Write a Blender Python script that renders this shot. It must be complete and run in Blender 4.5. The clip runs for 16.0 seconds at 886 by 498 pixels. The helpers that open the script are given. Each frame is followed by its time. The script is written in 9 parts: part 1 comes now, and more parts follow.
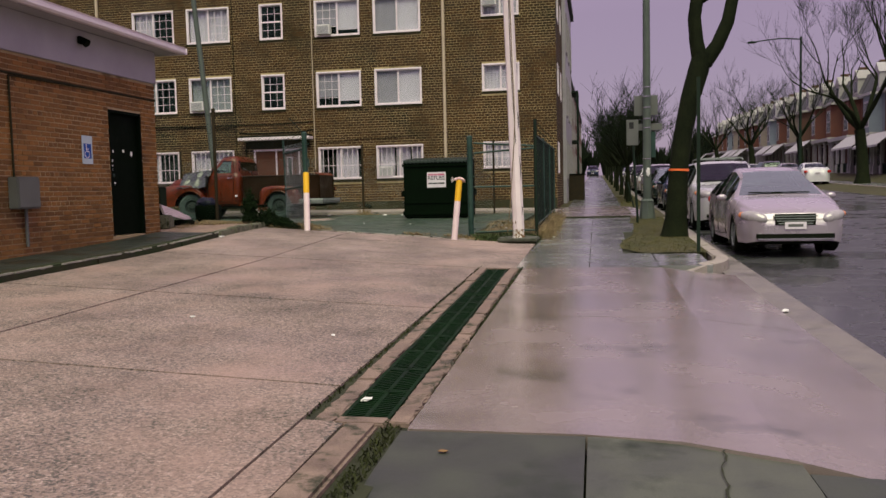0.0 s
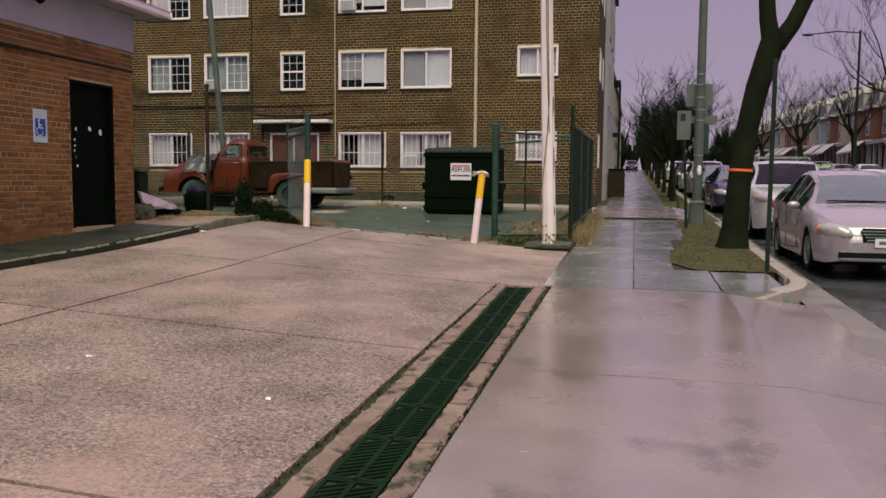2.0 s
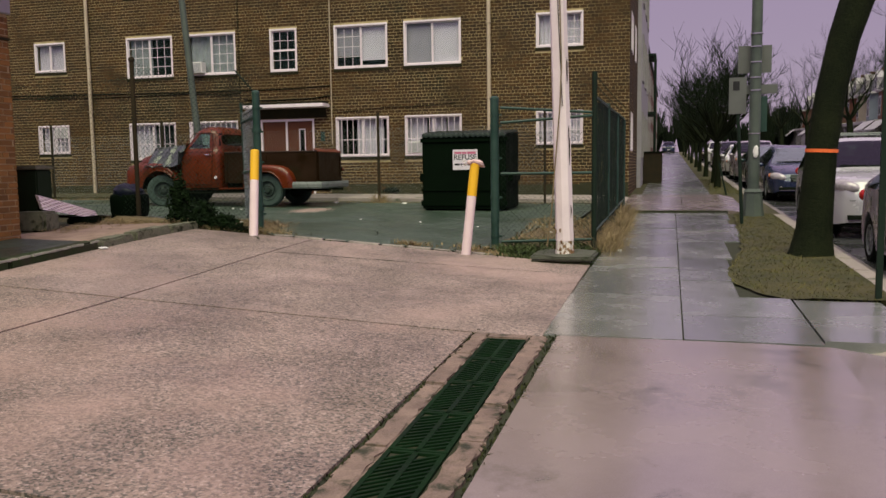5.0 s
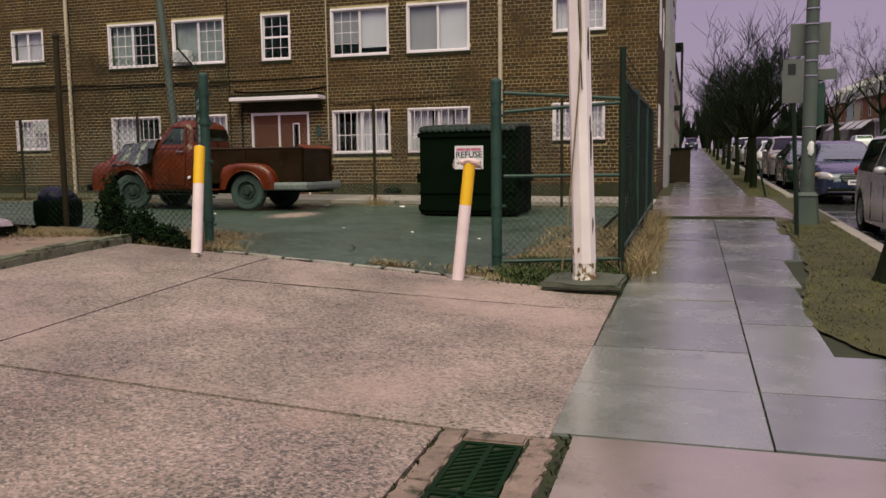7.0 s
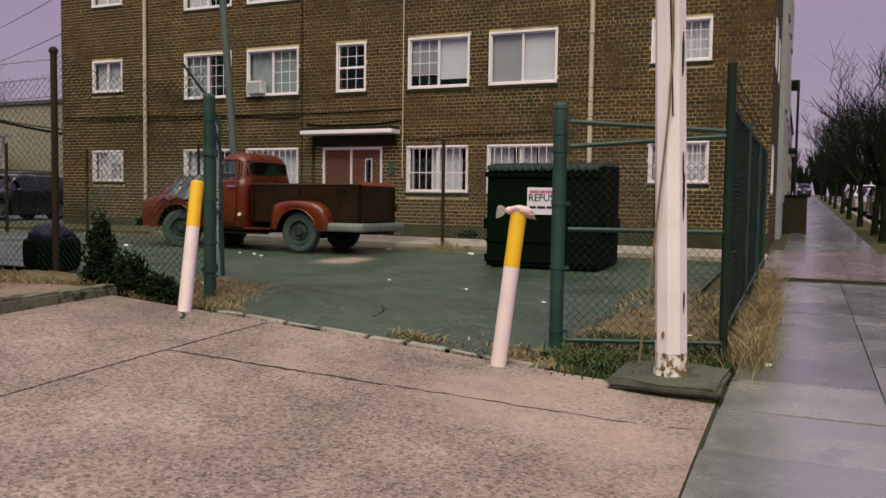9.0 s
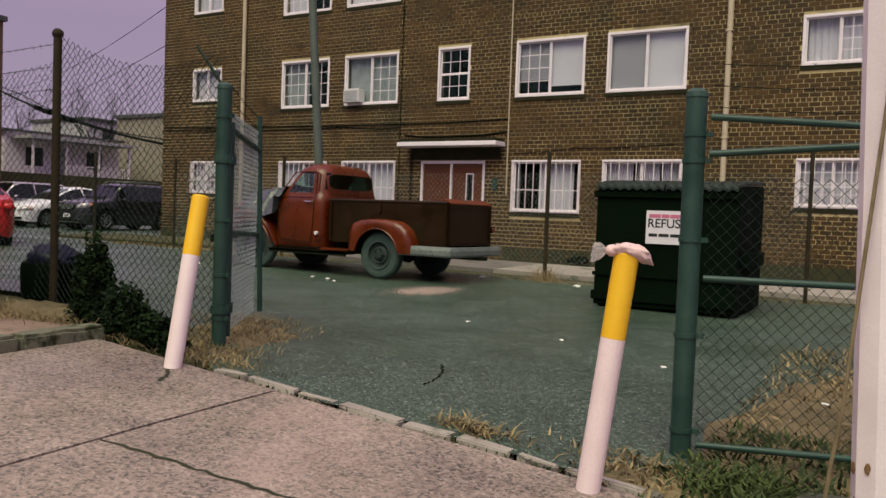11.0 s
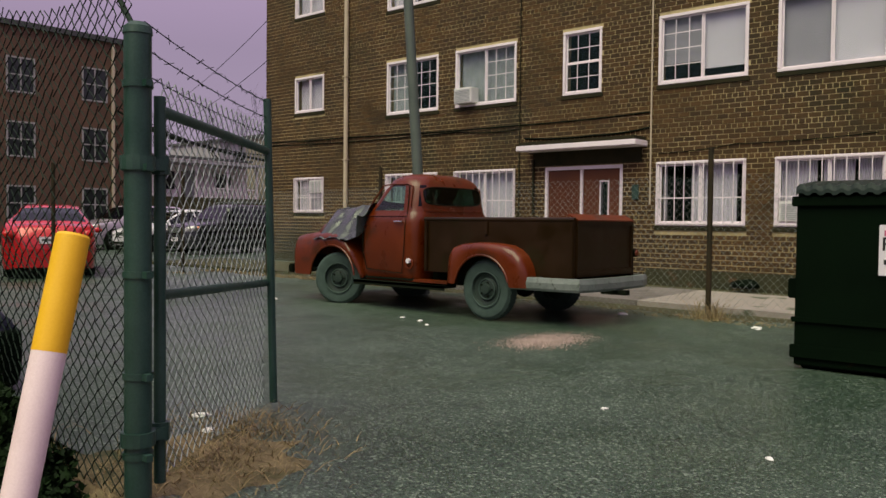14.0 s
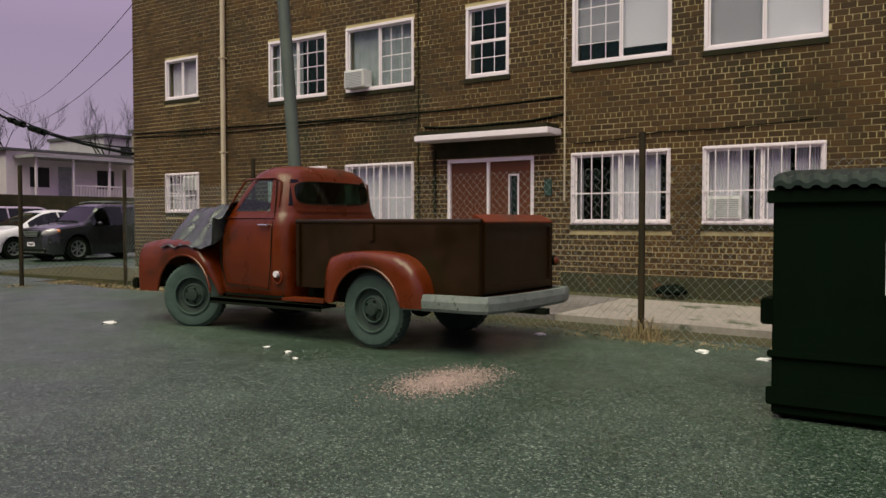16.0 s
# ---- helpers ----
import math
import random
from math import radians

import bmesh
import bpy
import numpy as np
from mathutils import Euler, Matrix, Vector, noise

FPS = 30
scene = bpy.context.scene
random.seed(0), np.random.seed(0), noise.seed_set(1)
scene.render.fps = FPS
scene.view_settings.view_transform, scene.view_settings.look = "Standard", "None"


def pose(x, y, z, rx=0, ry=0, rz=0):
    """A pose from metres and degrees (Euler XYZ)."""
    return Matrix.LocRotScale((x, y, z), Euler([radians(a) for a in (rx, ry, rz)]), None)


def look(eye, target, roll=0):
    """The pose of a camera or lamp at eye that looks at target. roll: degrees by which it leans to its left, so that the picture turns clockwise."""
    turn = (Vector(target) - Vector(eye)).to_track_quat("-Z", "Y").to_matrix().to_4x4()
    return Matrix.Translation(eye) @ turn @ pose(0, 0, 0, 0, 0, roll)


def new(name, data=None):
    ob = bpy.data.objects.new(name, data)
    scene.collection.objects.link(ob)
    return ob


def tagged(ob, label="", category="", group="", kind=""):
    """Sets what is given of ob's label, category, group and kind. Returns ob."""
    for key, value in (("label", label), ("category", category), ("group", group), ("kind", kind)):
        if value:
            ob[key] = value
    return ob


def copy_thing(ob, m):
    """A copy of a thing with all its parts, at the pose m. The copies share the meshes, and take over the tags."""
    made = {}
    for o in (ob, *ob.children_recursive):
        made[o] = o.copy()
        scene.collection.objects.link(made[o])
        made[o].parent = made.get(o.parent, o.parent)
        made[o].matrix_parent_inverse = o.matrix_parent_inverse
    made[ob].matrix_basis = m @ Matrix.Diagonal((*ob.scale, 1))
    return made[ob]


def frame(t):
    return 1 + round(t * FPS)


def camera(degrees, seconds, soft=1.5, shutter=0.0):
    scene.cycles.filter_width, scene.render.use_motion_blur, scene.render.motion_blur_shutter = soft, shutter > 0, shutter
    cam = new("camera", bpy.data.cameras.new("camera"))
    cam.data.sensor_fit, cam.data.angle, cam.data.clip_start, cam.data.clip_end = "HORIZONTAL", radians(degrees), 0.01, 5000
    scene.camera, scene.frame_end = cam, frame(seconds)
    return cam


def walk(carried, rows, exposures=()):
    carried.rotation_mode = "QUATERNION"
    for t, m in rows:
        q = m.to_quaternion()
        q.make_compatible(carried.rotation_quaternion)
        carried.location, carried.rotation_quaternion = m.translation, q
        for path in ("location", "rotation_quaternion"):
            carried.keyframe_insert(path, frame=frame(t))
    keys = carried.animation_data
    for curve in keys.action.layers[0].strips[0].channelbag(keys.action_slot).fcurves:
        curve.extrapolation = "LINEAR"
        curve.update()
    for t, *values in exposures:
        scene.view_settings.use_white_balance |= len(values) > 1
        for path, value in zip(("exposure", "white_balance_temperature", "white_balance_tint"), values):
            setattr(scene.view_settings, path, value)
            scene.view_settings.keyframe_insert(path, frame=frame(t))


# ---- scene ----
cam = camera(56.7, 16.0)
PATH = [
    (0, (-0.044, 0.298, 1.372), (-0.413, 2.259, 1.231), -1.3),
    (0.5, (-0.119, 0.889, 1.4), (-0.542, 2.836, 1.229), -0.3),
    (1, (-0.143, 1.437, 1.436), (-0.589, 3.38, 1.266), -0.3),
    (1.5, (-0.143, 1.999, 1.451), (-0.605, 3.938, 1.296), -0.1),
    (2, (-0.188, 2.599, 1.473), (-0.637, 4.541, 1.306), 0.5),
    (2.5, (-0.155, 3.157, 1.482), (-0.605, 5.101, 1.346), -0.6),
    (3, (-0.171, 3.731, 1.494), (-0.658, 5.666, 1.361), -0.3),
    (3.5, (-0.175, 4.279, 1.519), (-0.647, 6.217, 1.38), -1.2),
    (4, (-0.199, 4.864, 1.542), (-0.693, 6.795, 1.383), -0.9),
    (6.5, (-0.484, 7.902, 1.56), (-1.043, 9.808, 1.33), -1.0),
    (7, (-0.573, 8.467, 1.595), (-1.148, 10.371, 1.387), -0.7),
    (7.5, (-0.599, 9.031, 1.595), (-1.227, 10.923, 1.424), -0.8),
    (8, (-0.644, 9.484, 1.586), (-1.335, 11.355, 1.429), -0.6),
    (8.5, (-0.696, 10.103, 1.613), (-1.412, 11.965, 1.477), -0.9),
    (9, (-0.739, 10.598, 1.662), (-1.537, 12.428, 1.547), 0.8),
    (9.5, (-0.885, 11.154, 1.709), (-1.774, 12.944, 1.623), 1.5),
    (12, (-1.779, 13.697, 1.77), (-2.912, 15.342, 1.684), 1.8),
    (12.5, (-2.035, 14.157, 1.792), (-3.218, 15.767, 1.709), 1.6),
    (13, (-2.357, 14.551, 1.788), (-3.604, 16.112, 1.692), 2.1),
    (13.5, (-2.692, 15.027, 1.799), (-4.007, 16.533, 1.742), 1.3),
    (14, (-2.956, 15.492, 1.877), (-4.274, 16.996, 1.816), 0.6),
    (14.5, (-3.278, 15.932, 1.906), (-4.538, 17.48, 1.784), -0.3),
    (15, (-3.589, 16.431, 1.911), (-4.798, 18.019, 1.787), -1.5),
    (15.5, (-3.868, 16.841, 1.924), (-5.054, 18.449, 1.823), -1.2),
    (16, (-4.103, 17.314, 1.949), (-5.244, 18.956, 1.881), -0.0),
]
walk(cam, [(t, look(eye, target, roll)) for t, eye, target, roll in PATH], [(0.0, 0.82, 7600, -17)])

# ---- world and sun ----
world = bpy.data.worlds.new("world")
scene.world = world
world.use_nodes = True
wt = world.node_tree
sky = wt.nodes.new("ShaderNodeTexSky")
sky.sky_type, sky.sun_disc = "NISHITA", False
sky.sun_elevation, sky.sun_rotation = radians(60), radians(170)
over = wt.nodes.new("ShaderNodeMix")
over.data_type = "RGBA"
over.inputs["Factor"].default_value = 0.9
wt.links.new(sky.outputs[0], over.inputs["A"])
# the overcast dome grows brighter from the horizon to the zenith
dome_co, dome_z, dome_k = wt.nodes.new("ShaderNodeTexCoord"), wt.nodes.new("ShaderNodeSeparateXYZ"), wt.nodes.new("ShaderNodeMapRange")
wt.links.new(dome_co.outputs["Generated"], dome_z.inputs[0])
wt.links.new(dome_z.outputs["Z"], dome_k.inputs[0])
dome_k.inputs["From Min"].default_value, dome_k.inputs["From Max"].default_value = 0.2, 0.5
dome_k.inputs["To Min"].default_value, dome_k.inputs["To Max"].default_value = 0.8, 1.6
dome = wt.nodes.new("ShaderNodeVectorMath")
dome.operation = "SCALE"
dome.inputs[0].default_value = (2.8, 1.75, 3.5)
wt.links.new(dome_k.outputs[0], dome.inputs["Scale"])
wt.links.new(dome.outputs[0], over.inputs["B"])
background = wt.nodes["Background"]
background.inputs["Strength"].default_value = 0.09
wt.links.new(over.outputs["Result"], background.inputs["Color"])
sun = new("sun", bpy.data.lights.new("sun", "SUN"))
sun.data.energy, sun.data.angle, sun.data.color = 1.9, radians(50), (1.0, 0.96, 0.8)
sun.matrix_world = look((3, -17, 30), (0, 0, 0))


# ---- materials ----
def shader(name):
    m = bpy.data.materials.new(name)
    m.use_nodes = True
    return m, m.node_tree.nodes, m.node_tree.links, m.node_tree.nodes["Principled BSDF"]


def ramp(nt, source, stops):
    r = nt.nodes.new("ShaderNodeValToRGB")
    while len(r.color_ramp.elements) < len(stops):
        r.color_ramp.elements.new(0.5)
    for e, (p, c) in zip(r.color_ramp.elements, stops):
        e.position, e.color = p, (*c, 1)
    nt.links.new(source, r.inputs[0])
    return r.outputs[0]


def noise_tex(nt, size, detail=6.0, rough=0.6, stretch=(1, 1, 1)):
    co = nt.nodes.new("ShaderNodeTexCoord")
    mp = nt.nodes.new("ShaderNodeMapping")
    mp.inputs["Scale"].default_value = stretch
    n = nt.nodes.new("ShaderNodeTexNoise")
    n.inputs["Scale"].default_value, n.inputs["Detail"].default_value, n.inputs["Roughness"].default_value = 1 / size, detail, rough
    nt.links.new(co.outputs["Object"], mp.inputs[0])
    nt.links.new(mp.outputs[0], n.inputs["Vector"])
    return n.outputs[0]


def mixed(nt, a, b, fac, blend="MIX"):
    m = nt.nodes.new("ShaderNodeMix")
    m.data_type, m.blend_type = "RGBA", blend
    for key, value in (("Factor", fac), ("A", a), ("B", b)):
        if hasattr(value, "node"):
            nt.links.new(value, m.inputs[key])
        else:
            m.inputs[key].default_value = value if key == "Factor" else (*value, 1)
    return m.outputs["Result"]


def bump(nt, bsdf, height, strength=0.3, distance=0.01):
    b = nt.nodes.new("ShaderNodeBump")
    b.inputs["Strength"].default_value, b.inputs["Distance"].default_value = strength, distance
    nt.links.new(height, b.inputs["Height"])
    nt.links.new(b.outputs[0], bsdf.inputs["Normal"])


def varied(name, dark, light, grain=0.01, patch=0.6, rough=(0.6, 0.9), metal=0.0, relief=0.2, vary="", stain=None, stain_size=0.8, stain_at=(0.55, 0.7), coat=0.0, gloss=0.4, coat_rough=0.03):
    """A surface with fine grain, broad patches, an optional stain and relief; vary: 'object' or 'island' shifts each piece."""
    m, nodes, links, bsdf = shader(name)
    nt = m.node_tree
    fine, broad = noise_tex(nt, grain, 4, 0.7), noise_tex(nt, patch, 5, 0.6)
    col = mixed(nt, ramp(nt, fine, ((0.3, dark), (0.7, light))), ramp(nt, broad, ((0.35, dark), (0.65, light))), 0.5)
    if vary:
        if vary == "object":
            rnd = nodes.new("ShaderNodeObjectInfo").outputs["Random"]
        else:
            rnd = nodes.new("ShaderNodeNewGeometry").outputs["Random Per Island"]
        col = mixed(nt, col, ramp(nt, rnd, ((0.0, (0.55, 0.55, 0.55)), (0.5, (1, 1, 1)), (1.0, (1.35, 1.3, 1.25)))), 0.8, "MULTIPLY")
    if stain:
        col = mixed(nt, col, stain, ramp(nt, noise_tex(nt, stain_size, 8, 0.65), ((stain_at[0], (0, 0, 0)), (stain_at[1], (1, 1, 1)))))
    links.new(col, bsdf.inputs["Base Color"])
    r = nodes.new("ShaderNodeMapRange")
    r.inputs["From Min"].default_value, r.inputs["From Max"].default_value = 0.35, 0.65
    r.inputs["To Min"].default_value, r.inputs["To Max"].default_value = rough
    links.new(broad, r.inputs[0])
    links.new(r.outputs[0], bsdf.inputs["Roughness"])
    bsdf.inputs["Metallic"].default_value = metal
    bsdf.inputs["Specular IOR Level"].default_value = gloss
    bsdf.inputs["Coat Weight"].default_value = coat
    bsdf.inputs["Coat Roughness"].default_value = coat_rough
    if relief:
        bump(nt, bsdf, fine, relief, grain * 0.6)
    return m


def speckled(name, dark, mid, light, cell=0.02, rough=(0.5, 0.9), patch=0.45, relief=0.35, stain=None, pits=0.1, clump=0.8):
    """Exposed aggregate or asphalt: small stones of mixed tone in a binder, with broad worn and damp patches."""
    m, nodes, links, bsdf = shader(name)
    nt = m.node_tree
    co = nodes.new("ShaderNodeTexCoord")
    v = nodes.new("ShaderNodeTexVoronoi")
    v.inputs["Scale"].default_value = 1 / cell
    links.new(co.outputs["Object"], v.inputs["Vector"])
    sep = nodes.new("ShaderNodeSeparateColor")
    links.new(v.outputs["Color"], sep.inputs[0])
    col = ramp(nt, sep.outputs[0], ((0.0, dark), (pits, dark), (pits + 0.1, mid), (0.8, mid), (1.0, light)))
    broad = noise_tex(nt, 0.9, 6, 0.62)
    col = mixed(nt, col, ramp(nt, broad, ((0.3, dark), (0.7, light))), patch * 0.6)
    col = mixed(nt, col, ramp(nt, noise_tex(nt, cell * 2.2, 2, 0.6), ((0.36, (0.4, 0.4, 0.4)), (0.5, (1, 1, 1)), (0.68, (1.25, 1.25, 1.25)))), clump, "MULTIPLY")
    if stain:
        col = mixed(nt, col, stain, ramp(nt, noise_tex(nt, 1.6, 7, 0.6), ((0.5, (0, 0, 0)), (0.72, (0.8, 0.8, 0.8)))))
    links.new(col, bsdf.inputs["Base Color"])
    r = nodes.new("ShaderNodeMapRange")
    r.inputs["From Min"].default_value, r.inputs["From Max"].default_value = 0.38, 0.62
    r.inputs["To Min"].default_value, r.inputs["To Max"].default_value = rough
    links.new(noise_tex(nt, 1.3, 4, 0.55), r.inputs[0])
    links.new(r.outputs[0], bsdf.inputs["Roughness"])
    bump(nt, bsdf, v.outputs["Distance"], relief, cell * 0.35)
    return m


def glass(name, tint, rough=0.02, index=1.45, sheen=(1, 1, 1)):
    """A thin pane: tinted see-through with a mirror gloss that grows towards grazing."""
    m, nodes, links, bsdf = shader(name)
    clear, gloss, mix, fres = nodes.new("ShaderNodeBsdfTransparent"), nodes.new("ShaderNodeBsdfGlossy"), nodes.new("ShaderNodeMixShader"), nodes.new("ShaderNodeLayerWeight")
    clear.inputs[0].default_value = (*tint, 1)
    gloss.inputs["Color"].default_value = (*sheen, 1)
    gloss.inputs["Roughness"].default_value, fres.inputs[0].default_value = rough, 0.5
    steep, share = nodes.new("ShaderNodeMath"), nodes.new("ShaderNodeMapRange")
    steep.operation, steep.inputs[1].default_value = "POWER", 4.0
    share.inputs["To Min"].default_value, share.inputs["To Max"].default_value = ((index - 1) / (index + 1)) ** 2, 0.9
    links.new(fres.outputs["Facing"], steep.inputs[0])
    links.new(steep.outputs[0], share.inputs[0])
    links.new(share.outputs[0], mix.inputs[0])
    links.new(clear.outputs[0], mix.inputs[1])
    links.new(gloss.outputs[0], mix.inputs[2])
    links.new(mix.outputs[0], nodes["Material Output"].inputs[0])
    nodes.remove(bsdf)
    return m


M = {}
M["aggregate"] = speckled("aggregate_concrete", (0.03, 0.034, 0.029), (0.245, 0.172, 0.15), (0.46, 0.35, 0.325), 0.0135, (0.5, 0.85), relief=0.6, stain=(0.35, 0.235, 0.21), patch=0.6, pits=0.23, clump=0.6)
M["apron"] = varied("wet_smooth_concrete", (0.16, 0.128, 0.12), (0.29, 0.23, 0.218), 0.006, 1.1, (0.15, 0.32), relief=0.02, stain=(0.06, 0.06, 0.035), stain_size=0.9, stain_at=(0.56, 0.7), gloss=1.0, coat=0.8, coat_rough=0.24)
M["aggworn"] = speckled("worn_smooth_aggregate", (0.03, 0.032, 0.027), (0.275, 0.2, 0.176), (0.44, 0.34, 0.315), 0.015, (0.45, 0.8), relief=0.5, stain=(0.4, 0.28, 0.255), patch=0.7, pits=0.15, clump=0.55)
M["slab"] = varied("damp_sidewalk_concrete", (0.12, 0.13, 0.122), (0.23, 0.238, 0.238), 0.008, 0.5, (0.15, 0.32), relief=0.02, vary="object", stain=(0.06, 0.068, 0.06), stain_size=0.7, stain_at=(0.58, 0.72), gloss=1.0, coat=0.9, coat_rough=0.24)
M["far_slab"] = varied("sidewalk_concrete", (0.15, 0.16, 0.165), (0.26, 0.27, 0.275), 0.008, 0.9, (0.16, 0.3), relief=0.02, vary="island", gloss=1.0, coat=0.9, coat_rough=0.24)
M["gutter"] = varied("grey_gutter_concrete", (0.12, 0.108, 0.105), (0.23, 0.2, 0.195), 0.008, 0.5, (0.3, 0.6), relief=0.2, stain=(0.08, 0.075, 0.07), stain_size=0.7)
M["joint"] = varied("mossy_joint_and_lip_shadow", (0.012, 0.014, 0.008), (0.04, 0.044, 0.022), 0.01, 0.3, (0.85, 1.0), relief=0.5)
M["kerb"] = varied("weathered_kerb", (0.21, 0.18, 0.165), (0.4, 0.345, 0.32), 0.008, 0.5, (0.5, 0.85), relief=0.35, stain=(0.07, 0.08, 0.05), stain_size=0.5, stain_at=(0.56, 0.68))
M["walkway"] = varied("dark_mossy_concrete", (0.01, 0.016, 0.009), (0.042, 0.05, 0.042), 0.01, 0.5, (0.35, 0.7), relief=0.2, stain=(0.012, 0.022, 0.007), stain_size=0.5)
M["mosskerb"] = varied("mossy_kerb_face", (0.006, 0.01, 0.003), (0.05, 0.045, 0.022), 0.012, 0.25, (0.8, 1.0), relief=0.5, stain=(0.016, 0.03, 0.006), stain_size=0.3, stain_at=(0.45, 0.6))
M["cornerkerb"] = varied("broken_pale_kerb", (0.06, 0.068, 0.045), (0.24, 0.23, 0.17), 0.012, 0.2, (0.8, 1.0), relief=0.6, stain=(0.02, 0.025, 0.01), stain_size=0.2, stain_at=(0.5, 0.62))
M["wornedge"] = varied("pale_worn_edge", (0.16, 0.16, 0.13), (0.42, 0.4, 0.36), 0.012, 0.15, (0.7, 0.9), relief=0.4)
M["near_slab"] = varied("dark_damp_sidewalk_concrete", (0.035, 0.042, 0.034), (0.09, 0.095, 0.082), 0.008, 0.5, (0.4, 0.7), relief=0.12, vary="object", stain=(0.025, 0.032, 0.022), stain_size=0.6, stain_at=(0.52, 0.68))
M["sleeve"] = varied("pinkish_white_pipe_paint", (0.68, 0.52, 0.56), (0.86, 0.7, 0.74), 0.008, 0.4, (0.4, 0.6), relief=0.15, stain=(0.36, 0.25, 0.2), stain_size=0.3, stain_at=(0.7, 0.76))
M["herb"] = varied("dark_green_weed_leaves", (0.014, 0.03, 0.008), (0.075, 0.1, 0.03), 0.02, 0.3, (0.7, 0.95), relief=0, vary="island")
M["moss"] = varied("dark_joint_moss", (0.008, 0.014, 0.003), (0.045, 0.05, 0.014), 0.02, 0.4, (0.9, 1.0), relief=0, vary="island")
M["asphalt"] = speckled("worn_asphalt", (0.006, 0.016, 0.009), (0.03, 0.054, 0.036), (0.2, 0.245, 0.2), 0.012, (0.3, 0.62), relief=0.7, patch=0.2)
M["road"] = speckled("wet_road_asphalt", (0.02, 0.022, 0.024), (0.045, 0.047, 0.05), (0.1, 0.1, 0.1), 0.012, (0.12, 0.42), relief=0.15)
M["soil"] = varied("soil_and_turf", (0.022, 0.026, 0.01), (0.085, 0.072, 0.032), 0.02, 0.4, (0.9, 1.0), relief=0.6, stain=(0.05, 0.058, 0.016), stain_size=0.3)
M["straw"] = varied("dead_grass", (0.09, 0.066, 0.03), (0.42, 0.32, 0.185), 0.02, 0.4, (0.8, 1.0), relief=0, vary="island")
M["turf"] = varied("winter_grass", (0.045, 0.055, 0.014), (0.15, 0.13, 0.045), 0.02, 0.4, (0.8, 1.0), relief=0, vary="island")
M["brick_far"] = varied("red_brown_brick", (0.032, 0.018, 0.0055), (0.086, 0.044, 0.0145), 0.01, 1.6, (0.8, 0.95), relief=0.3, vary="island", stain=(0.018, 0.017, 0.006), stain_size=2.2, stain_at=(0.52, 0.7))
M["brick_piece"] = varied("red_brown_brick_piece", (0.032, 0.018, 0.0055), (0.086, 0.044, 0.0145), 0.01, 1.6, (0.8, 0.95), relief=0.3, vary="object")
M["mortar"] = varied("sandy_mortar", (0.36, 0.29, 0.15), (0.58, 0.47, 0.27), 0.006, 0.8, (0.9, 1.0), relief=0.3, stain=(0.04, 0.037, 0.014), stain_size=1.7, stain_at=(0.48, 0.68))
M["orange"] = varied("orange_brick", (0.12, 0.05, 0.013), (0.25, 0.12, 0.036), 0.008, 1.0, (0.8, 0.95), relief=0.3, vary="island", stain=(0.1, 0.05, 0.018), stain_size=0.9)
M["orange_piece"] = varied("orange_brick_piece", (0.12, 0.05, 0.013), (0.25, 0.12, 0.036), 0.008, 1.0, (0.8, 0.95), relief=0.3, vary="object")
M["orange_mortar"] = varied("grimy_mortar", (0.24, 0.175, 0.095), (0.52, 0.4, 0.25), 0.006, 0.8, (0.9, 1.0), relief=0.3, stain=(0.1, 0.06, 0.025), stain_size=0.8)
M["lintel"] = varied("sooty_sill_and_canopy_shade", (0.01, 0.013, 0.006), (0.04, 0.033, 0.018), 0.01, 0.4, (0.85, 1.0), relief=0.4, gloss=0.15)
M["white"] = varied("white_paint", (0.72, 0.64, 0.7), (0.87, 0.78, 0.84), 0.01, 0.5, (0.4, 0.6), relief=0.08)
M["frieze"] = varied("grey_white_boards", (0.3, 0.28, 0.31), (0.42, 0.4, 0.43), 0.01, 0.6, (0.5, 0.7), relief=0.1)
M["pole"] = varied("chipped_white_pole_paint", (0.68, 0.58, 0.61), (0.86, 0.75, 0.78), 0.008, 0.4, (0.45, 0.65), relief=0.25, stain=(0.32, 0.24, 0.18), stain_size=0.3, stain_at=(0.68, 0.74))
M["polebase"] = varied("rust_eaten_white_paint", (0.6, 0.54, 0.52), (0.8, 0.74, 0.72), 0.008, 0.2, (0.5, 0.8), relief=0.4, stain=(0.2, 0.11, 0.05), stain_size=0.07, stain_at=(0.5, 0.58))
M["film"] = varied("thin_clear_plastic_film", (0.72, 0.64, 0.64), (0.88, 0.8, 0.8), 0.01, 0.05, (0.15, 0.35), relief=0.3)
M["film"].node_tree.nodes["Principled BSDF"].inputs["Alpha"].default_value = 0.72
M["rust"] = varied("rusty_scale", (0.09, 0.04, 0.016), (0.32, 0.2, 0.1), 0.008, 0.12, (0.8, 1.0), relief=0.6)
M["yellow"] = varied("yellow_traffic_paint", (0.75, 0.4, 0.02), (0.85, 0.5, 0.04), 0.01, 0.3, (0.4, 0.6), relief=0.12, stain=(0.5, 0.28, 0.04), stain_size=0.15, stain_at=(0.68, 0.76))
M["post"] = varied("dull_green_post_paint", (0.01, 0.034, 0.026), (0.035, 0.075, 0.062), 0.01, 0.25, (0.3, 0.55), relief=0.2, stain=(0.03, 0.026, 0.018), stain_size=0.2, stain_at=(0.66, 0.74))
M["galv"] = varied("galvanised_wire", (0.24, 0.28, 0.27), (0.42, 0.46, 0.44), 0.01, 0.3, (0.45, 0.7), metal=0.6, relief=0)
M["darkwire"] = varied("dark_weathered_wire", (0.006, 0.014, 0.009), (0.02, 0.034, 0.024), 0.01, 0.3, (0.6, 0.85), metal=0.2, relief=0, gloss=0.2)
